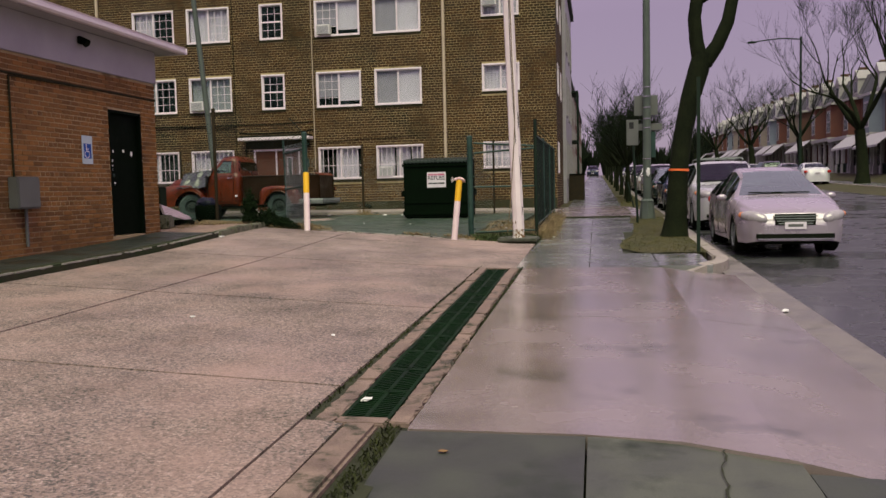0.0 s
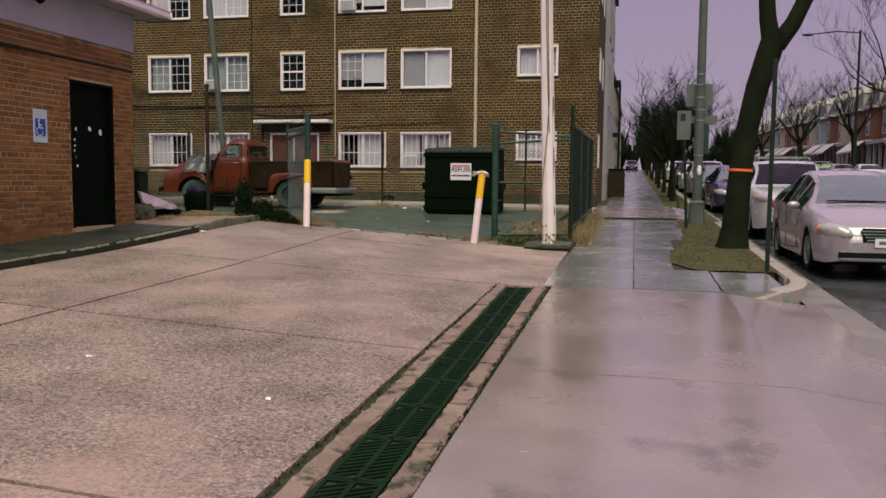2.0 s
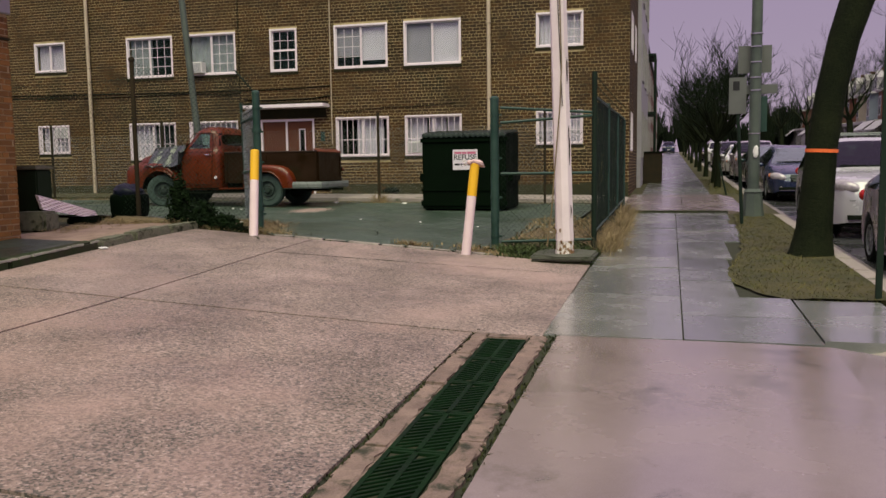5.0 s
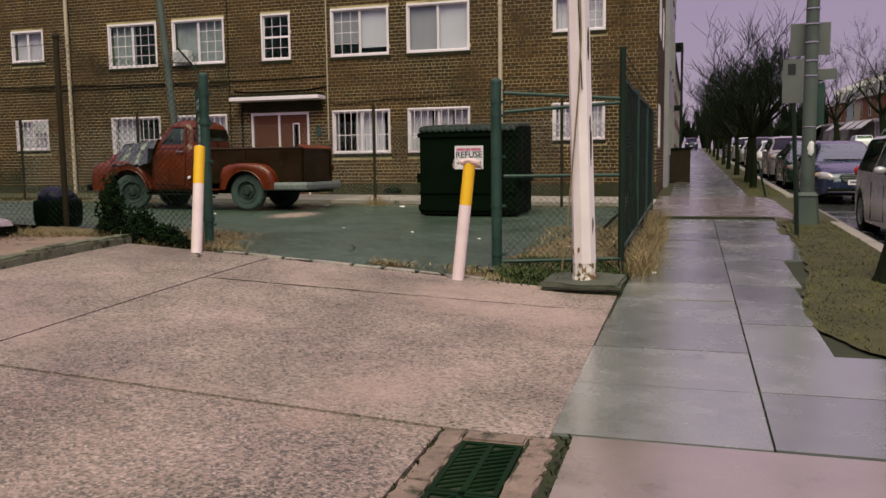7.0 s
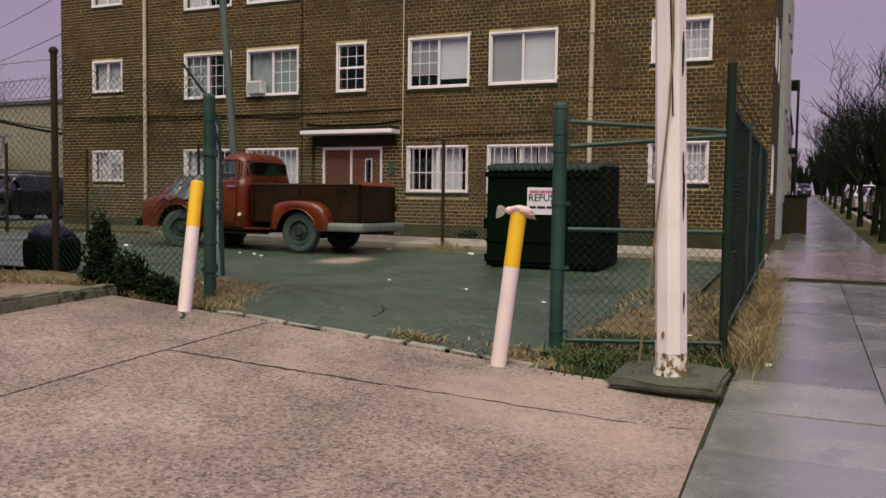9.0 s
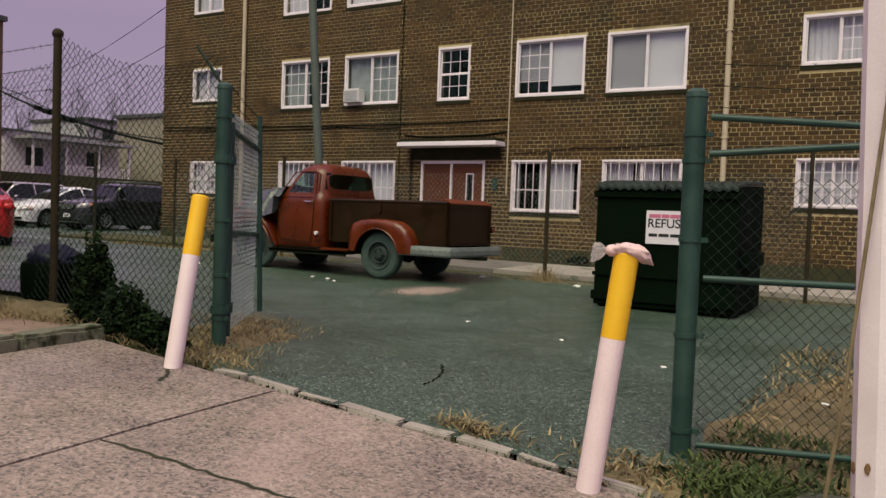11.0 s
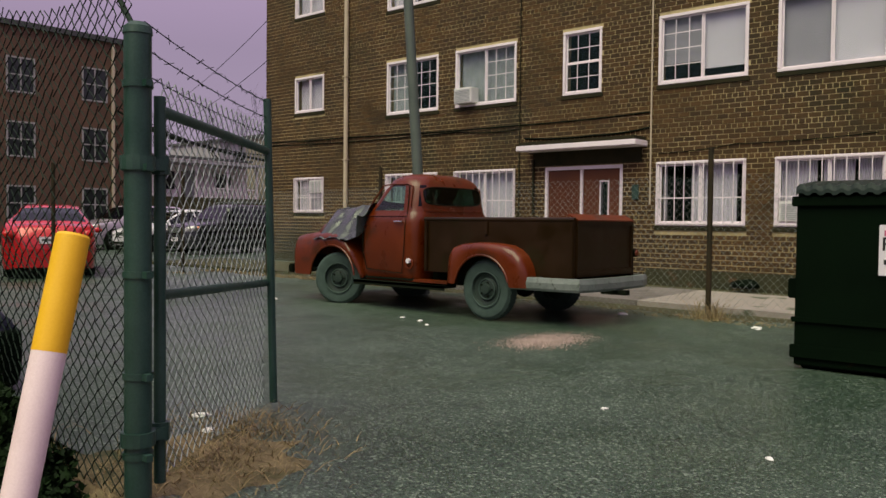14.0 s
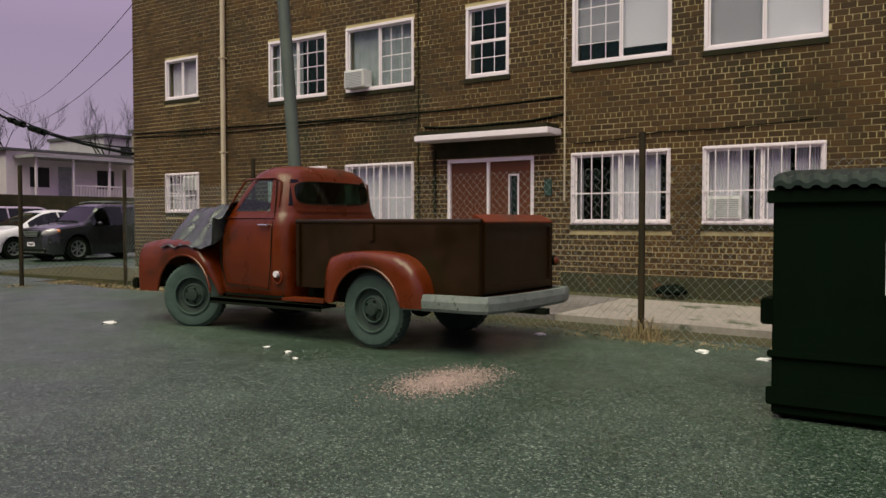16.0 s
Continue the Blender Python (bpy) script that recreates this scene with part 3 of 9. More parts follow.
rb = random.Random(9)
for x0, x1 in ((DX0 - 0.15, DX0), (DX1, DX1 + 0.145)):
    y = DY0 - 0.1
    while y < DY1 + 0.1:
        e = min(y + rb.uniform(0.55, 1.5), DY1 + 0.12)
        bm = bmesh.new()
        box(bm, x0 + 0.008 + rb.uniform(0, 0.014), x1 - 0.003, y + 0.004, e - 0.004, -0.2, 0.004 + rb.uniform(-0.006, 0.006), 0.009)
        bmesh.ops.subdivide_edges(bm, edges=[d for d in bm.edges if abs(d.verts[0].co.y - d.verts[1].co.y) > 0.4], cuts=14)
        for v in bm.verts:
            v.co.x += rb.uniform(-0.013, 0.013)
            v.co.z += rb.uniform(-0.004, 0.003)
        part("border", bent(bm), M["border"], drain)
        y = e
bm = bmesh.new()
box(bm, DX0, DX1, DY1, DY1 + 0.12, -0.2, 0.006, 0.01)
part("border", bent(bm), M["border"], drain)
bm = bmesh.new()
box(bm, DX0, DX1, DY0 - 0.12, DY0, -0.2, 0.006, 0.01)
part("border", bent(bm), M["border"], drain)
bm = bmesh.new()
box(bm, DX0, DX1, DY0, DY1, -0.35, -0.16)
part("channel", bent(bm), M["chassis"], drain)
count = 12
L = (DY1 - DY0) / count
for k in range(count):
    a, b = DY0 + k * L, DY0 + (k + 1) * L
    bars = [(DX0 + 0.004, DX0 + 0.03, a + 0.004, b - 0.004, -0.02, -0.004), (DX1 - 0.03, DX1 - 0.004, a + 0.004, b - 0.004, -0.03, -0.004),
            ((DX0 + DX1) / 2 - 0.014, (DX0 + DX1) / 2 + 0.014, a + 0.004, b - 0.004, -0.03, -0.004),
            (DX0 + 0.03, DX1 - 0.03, a + 0.004, a + 0.028, -0.03, -0.004), (DX0 + 0.03, DX1 - 0.03, b - 0.028, b - 0.004, -0.03, -0.004)]
    verts, faces = boxes_mesh(bars)
    slant = 0.1 if k in (3, 7, 10) else 0.075
    n = 11
    for s in range(1, n):
        yy = a + 0.016 + (L - 0.032) * s / n
        for x0, x1 in ((DX0 + 0.03, (DX0 + DX1) / 2 - 0.014), ((DX0 + DX1) / 2 + 0.014, DX1 - 0.03)):
            v2, f2 = boxes_mesh([(x0, x1, yy - 0.009, yy + 0.009, -0.016, -0.006)])
            v2 = [(x, min(b - 0.006, max(a + 0.006, y + slant * ((x - x0) / (x1 - x0) - 0.5))), z) for x, y, z in v2]
            f2 = [tuple(i + len(verts) for i in f) for f in f2]
            verts, faces = verts + v2, faces + f2
    verts = [(x - 0.0095 * (y - 8.7), y, z + dz(y)) for x, y, z in verts]
    part("grate", (verts, faces), M["iron"], drain)

# kerb at the driveway's edge beside the near sidewalk
edge_kerb = thing("edge_kerb", label="pinkish raised kerb with a mossy face", category="kerb", kind="structure")
y = 4.86
while y > -8:
    bm = bmesh.new()
    box(bm, -1.515, -1.31, y - 2.0, y, -0.25, 0.035, 0.02)
    for v in bm.verts:
        v.co.z += street(v.co.y) - 0.02 * step(4.2, 4.9, v.co.y)
    part("kerb_stone", bm, M["border"], edge_kerb)
    y -= 2.01

# yard of asphalt behind the gate, with a ragged front edge
ra = random.Random(2)
xs = span(-20.5, -1.9, 0.35)
ys = span(0.0, 1.0, 0.04)
front = {x: 16.78 + ra.uniform(-0.06, 0.08) + 0.55 * step(5.75, 6.6, -x) + 0.5 * step(-3.0, -2.5, x) for x in xs}
back = {x: 26.1 + ra.uniform(-0.12, 0.12) for x in xs}
verts = [(x, front[x] + (back[x] - front[x]) * t, height(x, front[x] + (back[x] - front[x]) * t) + 0.006) for t in ys for x in xs]
n = len(xs)
faces = [(j * n + i, j * n + i + 1, (j + 1) * n + i + 1, (j + 1) * n + i) for j in range(len(ys) - 1) for i in range(n - 1)]
smooth(tagged(part("yard", (verts, faces), M["asphalt"]), "patchy dark grey asphalt yard", "asphalt yard", "", "structure"), 30)
# ground past the yard to the west: alley asphalt
sheet("alley_road", span(-60, -20.6, 3), span(8, 60, 2), lambda x, y: height(x, y) - 0.02, M["asphalt"], 0, "asphalt alley with parked cars", "alley")

# ---- brick building ----
def solid_wall(x0, x1, z0, z1, openings, d0, d1, axis="x"):
    """Boxes of a wall between depths d0 and d1 that leave the openings free."""
    us = sorted({x0, x1, *[o[0] for o in openings], *[o[1] for o in openings]})
    ws = sorted({z0, z1, *[o[2] for o in openings], *[o[3] for o in openings]})
    items = []
    for a, b in zip(us, us[1:]):
        run = None
        for c, d in zip(ws, ws[1:]):
            hole = any(o[0] <= (a + b) / 2 <= o[1] and o[2] <= (c + d) / 2 <= o[3] for o in openings)
            if hole:
                if run:
                    items.append((a, b, *run))
                run = None
            else:
                run = (run[0], d) if run else (c, d)
        if run:
            items.append((a, b, *run))
    if axis == "x":
        return [(a, b, d0, d1, c, d) for a, b, c, d in items]
    return [(d0, d1, a, b, c, d) for a, b, c, d in items]


def courses(u0, u1, z0, z1, openings, course, length, seed, gap=0.015, header=6, soldier=()):
    """Bricks (u0, u1, z0, z1) of a wall in common bond with a header course every so many."""
    r = random.Random(seed)
    out = []
    row, z = 0, z0
    while z + course <= z1 + 0.02:
        zt = z + course - gap
        free = [(u0, u1)]
        for a, b, c, d in openings:
            if c < zt - 0.015 and d > z + 0.015:
                free = [piece for s, e in free for piece in ((s, min(e, a)), (max(s, b), e)) if piece[1] - piece[0] > 0.02]
        ln = length / 2 if header and row % header == header - 1 else length
        off = (ln / 2 if row % 2 else 0) + r.uniform(-0.008, 0.008)
        for s, e in free:
            k = math.floor((s - u0 - off) / ln)
            u = u0 + off + k * ln
            while u < e:
                a, b = max(u, s), min(u + ln - gap, e)
                if b - a > 0.03:
                    out.append((a, b, z + r.uniform(-0.0015, 0.0015), zt + r.uniform(-0.0015, 0.0015)))
                u += ln
        z += course
        row += 1
    return out


def lay(bricks, face, axis, out, seed, near, parent, mat_piece, mat_joined, sign=-1):
    """Bricks on a wall face; those in the stretch 'near' are pieces of their own, the rest one mesh."""
    r = random.Random(seed)
    chosen = [b for b in bricks if near[0] <= (b[0] + b[1]) / 2 <= near[1] and near[2] <= b[2] <= near[3]][:300]
    picked = set(chosen)
    rest = []
    shared = {}
    for b in bricks:
        proud = 0.007 + r.uniform(-0.002, 0.003)
        if b in picked:
            w, h = round(b[1] - b[0], 2), round(b[3] - b[2], 2)
            if (w, h) not in shared:
                bm = bmesh.new()
                box(bm, -w / 2, w / 2, -0.02, 0.02, -h / 2, h / 2)
                top = [e for e in bm.edges if all(v.co.y < 0 for v in e.verts)]
                bmesh.ops.bevel(bm, geom=top, offset=0.004, segments=1, affect="EDGES")
                me = bpy.data.meshes.new("brick")
                bm.to_mesh(me)
                bm.free()
                me.materials.append(mat_piece)
                shared[(w, h)] = me
            ob = new("brick", shared[(w, h)])
            u, z = (b[0] + b[1]) / 2, (b[2] + b[3]) / 2
            if axis == "x":
                ob.matrix_world = pose(u, face + 0.02 - proud, z)
            else:
                ob.matrix_world = pose(face - 0.02 + proud, u, z, 0, 0, 90)
            ob.parent = parent
        else:
            if axis == "x":
                rest.append((b[0], b[1], face - proud, face + 0.01, b[2], b[3]))
            else:
                rest.append((face - 0.01, face + proud, b[0], b[1], b[2], b[3]))
    ob = part("brickwork", boxes_mesh(rest), mat_joined, parent)
    ob["kind"] = "stuff"
    return ob


FY = 30.36
GROUND = 0.66
BIG = {
    "a": (-17.94, -16.18), "b": (-15.64, -13.86), "c": (-12.64, -11.70), "d": (-10.44, -8.68), "e": (-8.16, -6.36),
    "z": (-21.64, -20.38), "f": (-4.11, -2.74),
}
ROWS3 = {1: (1.89, 3.13), 2: (4.62, 5.96), 3: (7.26, 8.61)}
SMALL3 = {1: (2.15, 3.14), 2: (4.96, 5.96), 3: (7.64, 8.61)}
WINDOWS = []
for fl in (1, 2, 3):
    for k, (x0, x1) in BIG.items():
        if k == "c" and fl == 1:
            continue
        z0, z1 = SMALL3[fl] if k in "zf" else ROWS3[fl]
        WINDOWS.append((fl, k, x0, x1, z0, z1))
DOOR = (-13.06, -11.18, GROUND + 0.02, 3.12)
HOLES = [(x0, x1, z0, z1) for _, _, x0, x1, z0, z1 in WINDOWS] + [DOOR]
TOP = 10.1
BX0, BX1, BY1 = -22.98, -1.44, 36.0
SIDE = [(31.2, 32.5, 1.95, 3.1), (31.2, 32.5, 4.9, 6.0), (31.2, 32.5, 7.6, 8.6), (33.8, 34.7, 4.9, 6.0), (33.8, 34.7, 7.6, 8.6)]

wall = thing("wall_south", label="red-brown common-bond brick apartment facade, sooty in places", category="brick wall", kind="structure")
part("backing", boxes_mesh(solid_wall(BX0, BX1, 0.2, TOP, HOLES, FY, FY + 0.3)), M["mortar"], wall)
east = thing("wall_east", label="red-brown brick side wall of the apartment block", category="brick wall", kind="structure")
part("backing", boxes_mesh(solid_wall(FY + 0.3, BY1, 0.2, TOP, SIDE, BX1 - 0.3, BX1 - 0.001, "y")), M["mortar"], east)
shell = thing("wall_north", label="plain brick walls at the back of the block", category="brick wall", kind="structure")
part("backing", boxes_mesh([(BX0, BX1 - 0.3, BY1 - 0.3, BY1, 0.2, TOP), (BX0, BX0 + 0.3, FY + 0.3, BY1 - 0.3, 0.2, TOP)]), M["brick_far"], shell)
tagged(part("roof_slab", boxes_mesh([(BX0 - 0.05, BX1 + 0.05, FY - 0.06, BY1 + 0.05, TOP, TOP + 0.12)]), M["roof"]), "flat dark roof with a plain edge", "roof", "", "structure")
tagged(part("floor_slabs", boxes_mesh([(BX0 + 0.3, BX1 - 0.3, FY + 0.3, BY1 - 0.3, z, z + 0.15) for z in (0.7, 3.5, 6.3, 9.0)] + [(x, x + 0.1, FY + 0.3, BY1 - 0.3, 0.85, 9.0) for x in (-19.3, -13.2, -5.4)] + [(BX0 + 0.3, BX1 - 0.3, FY + 2.6, FY + 2.7, 0.85, 9.0)]), M["room"]), "floors and partitions inside the block, their gloom put into a near-black colour", "interior", "", "structure")

SILL_HOLES = [(x0 - 0.03, x1 + 0.03, z0 - 0.1, z0) for _, _, x0, x1, z0, z1 in WINDOWS]
face_bricks = courses(BX0, BX1, 0.42, TOP, HOLES + SILL_HOLES, 0.0935, 0.2165, 11)
side_bricks = courses(FY + 0.002, BY1, 0.42, TOP, SIDE, 0.0935, 0.2165, 12)

# thin dark olive strip laid over the lowest brick courses
M["wall_foot"] = varied("dark_olive_strip", (0.016, 0.02, 0.008), (0.055, 0.05, 0.024), 0.012, 0.35, (0.85, 1.0), relief=0.5, stain=(0.09, 0.05, 0.025), stain_size=0.3, stain_at=(0.58, 0.66))
x = BX0
rf = random.Random(41)
while x < BX1 - 0.05:
    e = min(BX1, x + rf.uniform(1.6, 3.4))
    if not (x < DOOR[1] and e > DOOR[0]):
        bm = bmesh.new()
        box(bm, x, e, FY - 0.016, FY + 0.002, 0.4, 1.03 + rf.uniform(-0.05, 0.03), 0.004)
        part("parged_foot", bm, M["wall_foot"], wall, "dark olive strip at the wall's foot")
    x = e
for i, (fl, k, x0, x1, z0, z1) in enumerate(WINDOWS):
    bm = bmesh.new()
    box(bm, x0 - 0.03, x1 + 0.03, FY - 0.03, FY + 0.06, z0 - 0.09, z0 - 0.004, 0.008)
    part("window_ledge", bm, M["lintel"], wall)


def apartment_window(no, fl, k, x0, x1, z0, z1, seed):
    r = random.Random(seed)
    w, h = x1 - x0, z1 - z0
    ob = thing(f"window_{no}", (x0 + x1) / 2, FY, z0, 0, "white-framed sliding window" + (" behind white security bars" if fl == 1 else " with pale blinds" if k in "de" else " with a muntin grid"), "window", "", "structure")
    hw = w / 2
    fr = 0.06
    bm = bmesh.new()
    for b in ((-hw, hw, 0.0, fr), (-hw, hw, h - fr, h), (-hw, -hw + fr, fr, h - fr), (hw - fr, hw, fr, h - fr)):
        box(bm, b[0], b[1], -0.02, 0.10, b[2], b[3], 0.006)
    part("window_frame", bm, M["white"], ob)
    tall = k == "c"
    sashes = [(-hw + fr, hw - fr, fr, h / 2), (-hw + fr, hw - fr, h / 2, h - fr)] if tall else [(-hw + fr, 0.0, fr, h - fr), (0.0, hw - fr, fr, h - fr)]
    for s, (a, b, c, d) in enumerate(sashes):
        yy = 0.035 if s == 0 else 0.055
        bm = bmesh.new()
        t = 0.03
        for q in ((a, b, c, c + t), (a, b, d - t, d), (a, a + t, c + t, d - t), (b - t, b, c + t, d - t)):
            box(bm, q[0], q[1], yy - 0.012, yy + 0.012, q[2], q[3], 0.003)
        sash = part("sash", bm, M["white"], ob)
        bm = bmesh.new()
        box(bm, a + t, b - t, yy - 0.003, yy + 0.003, c + t, d - t)
        pane = part("pane", bm, M["pane"], sash)
        pane.visible_shadow = False
        grid = tall or (k in "ab" and (s == 1 or k == "a") and fl > 1) or (k == "d" and s == 0 and fl > 1) or (k in "zf" and fl == 1) or (k == "f" and s == 1)
        if grid:
            bm = bmesh.new()
            nx, nz = (3, 2) if tall else (3, 4)
            for i in range(1, nx):
                u = a + (b - a) * i / nx
                box(bm, u - 0.008, u + 0.008, yy - 0.008, yy - 0.004, c + t, d - t)
            for i in range(1, nz):
                u = c + (d - c) * i / nz
                box(bm, a + t, b - t, yy - 0.0075, yy - 0.0045, u - 0.008, u + 0.008)
            part("muntin", bm, M["white"], sash)
    # blinds and curtains inside
    if k in "de" and fl > 1:
        for a, b, z_low, cloth_ in ((-hw + 0.05, -0.01, 0.3 * h if k == "d" else 0.05, M["shade_grey"]), (0.01, hw - 0.05, 0.18 * h if k == "d" else 0.05, M["blind"])):
            bm = bmesh.new()
            rows_ = 8
            grid_ = [[bm.verts.new((a + (b - a) * i / 12, 0.12 + 0.004 * math.sin(i * 1.7 + seed) + 0.003 * math.sin(j * 1.1), z_low + (h - 0.05 - z_low) * j / rows_)) for i in range(13)] for j in range(rows_ + 1)]
            for j in range(rows_):
                for i in range(12):
                    bm.faces.new((grid_[j][i], grid_[j][i + 1], grid_[j + 1][i + 1], grid_[j + 1][i]))
            smooth(part("roller_shade", bm, cloth_, ob, "drawn pale roller shade"), 60)
    elif not tall:
        n = 30
        spans = {"z": [(0.0, 0.55), (0.55, 1.0)], "f": [(0.0, 1.0)], "a": [(0.0, 0.5)], "b": [(0.0, 1.0)], "e": [(0.0, 0.36), (0.42, 0.72), (0.76, 1.0)]}.get(k, [(0.0, 0.05), (0.36, 0.9)])
        for lo, hi in spans:
            bm = bmesh.new()
            a, b = -hw + 0.06 + (w - 0.12) * lo, -hw + 0.06 + (w - 0.12) * hi
            top = [bm.verts.new((a + (b - a) * i / n, 0.18 + 0.02 * math.sin(i * 2.1 + seed), h - 0.05)) for i in range(n + 1)]
            low = [bm.verts.new((v.co.x, v.co.y, 0.04)) for v in top]
            for i in range(n):
                bm.faces.new((top[i], top[i + 1], low[i + 1], low[i]))
            part("curtain", bm, M["curtain"] if fl == 2 and k in "ab" else M["blind"], ob)
    if fl == 1:
        bm = bmesh.new()
        n = 9 if w > 1.5 else 8
        yb = -0.055
        for i in range(n + 1):
            u = -hw + 0.02 + (w - 0.04) * i / n
            box(bm, u - 0.007, u + 0.007, yb - 0.007, yb + 0.007, 0.01, h - 0.01)
        for u in (0.03, 0.42 * h, h - 0.04):
            box(bm, -hw, hw, yb + 0.005, yb + 0.019, u, u + 0.022)
        for u in (-hw + 0.03, hw - 0.05):
            for c in (0.03, h - 0.04):
                box(bm, u, u + 0.02, yb, 0.0, c, c + 0.02)
        part("security_bars", bm, M["white"], ob, "white steel security bars")
    return ob


for i, (fl, k, x0, x1, z0, z1) in enumerate(WINDOWS):
    apartment_window(i + 1, fl, k, x0, x1, z0, z1, 40 + i)
for i, (y0, y1, z0, z1) in enumerate(SIDE):
    ob = thing(f"window_{30 + i}", BX1, (y0 + y1) / 2, z0, 0, "white-framed side window", "window", "", "structure")
    h, hw = z1 - z0, (y1 - y0) / 2
    bm = bmesh.new()
    for b in ((-hw, hw, 0.0, 0.06), (-hw, hw, h - 0.06, h), (-hw, -hw + 0.06, 0.06, h - 0.06), (hw - 0.06, hw, 0.06, h - 0.06), (-0.03, 0.03, 0.06, h - 0.06)):
        box(bm, -0.1, 0.02, b[0], b[1], b[2], b[3])
    part("window_frame", bm, M["white"], ob)
    bm = bmesh.new()
    box(bm, -0.06, -0.05, -hw + 0.06, hw - 0.06, 0.06, h - 0.06)
    part("pane", bm, M["pane"], ob).visible_shadow = False

# entrance: double door, frame, canopy, intercom
door = thing("door_1", (DOOR[0] + DOOR[1]) / 2, FY, DOOR[2], 0, "brown-red double entrance door in a white frame", "door", "", "structure")
dw, dh = DOOR[1] - DOOR[0], DOOR[3] - DOOR[2]
bm = bmesh.new()
box(bm, -dw / 2, -dw / 2 + 0.07, -0.01, 0.14, 0, dh, 0.005)
box(bm, dw / 2 - 0.07, dw / 2, -0.01, 0.14, 0, dh, 0.005)
box(bm, -dw / 2 + 0.07, dw / 2 - 0.07, -0.01, 0.14, dh - 0.07, dh, 0.005)
box(bm, -0.06, 0.0, -0.005, 0.14, 0, dh - 0.07, 0.005)
part("door_frame", bm, M["white"], door)
bm = bmesh.new()
box(bm, -dw / 2 + 0.07, -0.06, 0.04, 0.09, 0.01, dh - 0.07, 0.004)
part("door_leaf", bm, M["doorpaint"], door)
bm = bmesh.new()
wx0, wx1, wz0, wz1 = 0.42, 0.58, 1.2, 2.1
for b in solid_wall(0.0, dw / 2 - 0.07, 0.01, dh - 0.07, [(wx0, wx1, wz0, wz1)], 0.04, 0.09):
    box(bm, *b)
leaf = part("door_leaf", bm, M["doorpaint"], door)
bm = bmesh.new()
for b in ((wx0 - 0.03, wx1 + 0.03, wz0 - 0.03, wz0), (wx0 - 0.03, wx1 + 0.03, wz1, wz1 + 0.03), (wx0 - 0.03, wx0, wz0, wz1), (wx1, wx1 + 0.03, wz0, wz1)):
    box(bm, b[0], b[1], 0.03, 0.1, b[2], b[3])
part("window_trim", bm, M["white"], leaf)
bm = bmesh.new()
box(bm, wx0, wx1, 0.06, 0.07, wz0, wz1)
part("pane", bm, M["pane"], leaf)
bm = bmesh.new()
bmesh.ops.create_uvsphere(bm, u_segments=12, v_segments=8, radius=0.035, matrix=Matrix.Translation((dw / 2 - 0.14, -0.0, 1.02)))
cyl(bm, (dw / 2 - 0.14, 0.0, 1.02), (dw / 2 - 0.14, 0.05, 1.02), 0.015)
part("door_knob", bm, M["chrome"], leaf)
canopy = thing("entrance_canopy", -12.06, FY, 3.45, 0, "flat white-edged concrete entrance canopy", "canopy", "", "structure")
bm = bmesh.new()
box(bm, -1.42, 1.42, -0.52, 0.0, 0.0, 0.11, 0.012)
part("slab", bm, M["white"], canopy)
bm = bmesh.new()
box(bm, -1.38, 1.38, -0.48, 0.0, 0.112, 0.19, 0.01)
part("flashing", bm, M["lintel"], canopy, "dark weathered flashing")
# dark strip that draws the shade below the canopy
bm = bmesh.new()
box(bm, -1.3, 1.3, -0.03, -0.008, -0.3, 0.0)
part("header_board", bm, M["lintel"], canopy, "dark strip over the door for the canopy's shade")
bm = bmesh.new()
box(bm, -0.07, 0.07, -0.06, -0.008, -0.15, 0.15, 0.01)
tagged(part("intercom_box", bm, M["post"]), "small green metal intercom box on brick", "intercom").location = (-10.88, FY, 2.55)


def wall_pipe(name, x, z0, z1, r, material, label, parent=None, clips=True, y=FY):
    ob = thing(name, x, y, 0, 0, label, "pipe")
    bm = bmesh.new()
    cyl(bm, (0, -r - 0.02, z0), (0, -r - 0.02, z1), r, n=10)
    smooth(part("pipe", bm, material, ob))
    z = z0 + 0.6
    while clips and z < z1:
        bm = bmesh.new()
        box(bm, -r - 0.012, r + 0.012, -2 * r - 0.026, -0.006, z, z + 0.03)
        part("bracket", bm, material, ob)
        z += 2.2
    return ob


wall_pipe("downpipe", -19.4, 0.75, TOP, 0.06, M["downpipe"], "beige painted downpipe on the facade")
wall_pipe("downpipe", -5.5, 0.75, TOP, 0.06, M["downpipe"], "beige painted downpipe with a rusty joint")
wall_pipe("conduit", -10.56, 2.3, TOP, 0.018, M["downpipe"], "thin painted conduit on brick")
wall_pipe("conduit", -13.34, 2.1, 3.3, 0.03, M["lintel"], "short dark pipe beside the entrance canopy")
wall_pipe("conduit", -13.74, 2.0, TOP, 0.014, M["lintel"], "thin dark conduit on brick")


def wire(name, pts, r, material, label, category="cable", n=5, sag=0.0, steps=10):
    path = []
    for a, b in zip(pts, pts[1:]):
        for i in range(steps + (b == pts[-1])):
            t = i / steps
            p = Vector(a).lerp(Vector(b), t)
            p.z -= sag * 4 * t * (1 - t)
            path.append((p, r))
    return smooth(tagged(part(name, tubes([path], n), material), label, category), 60)


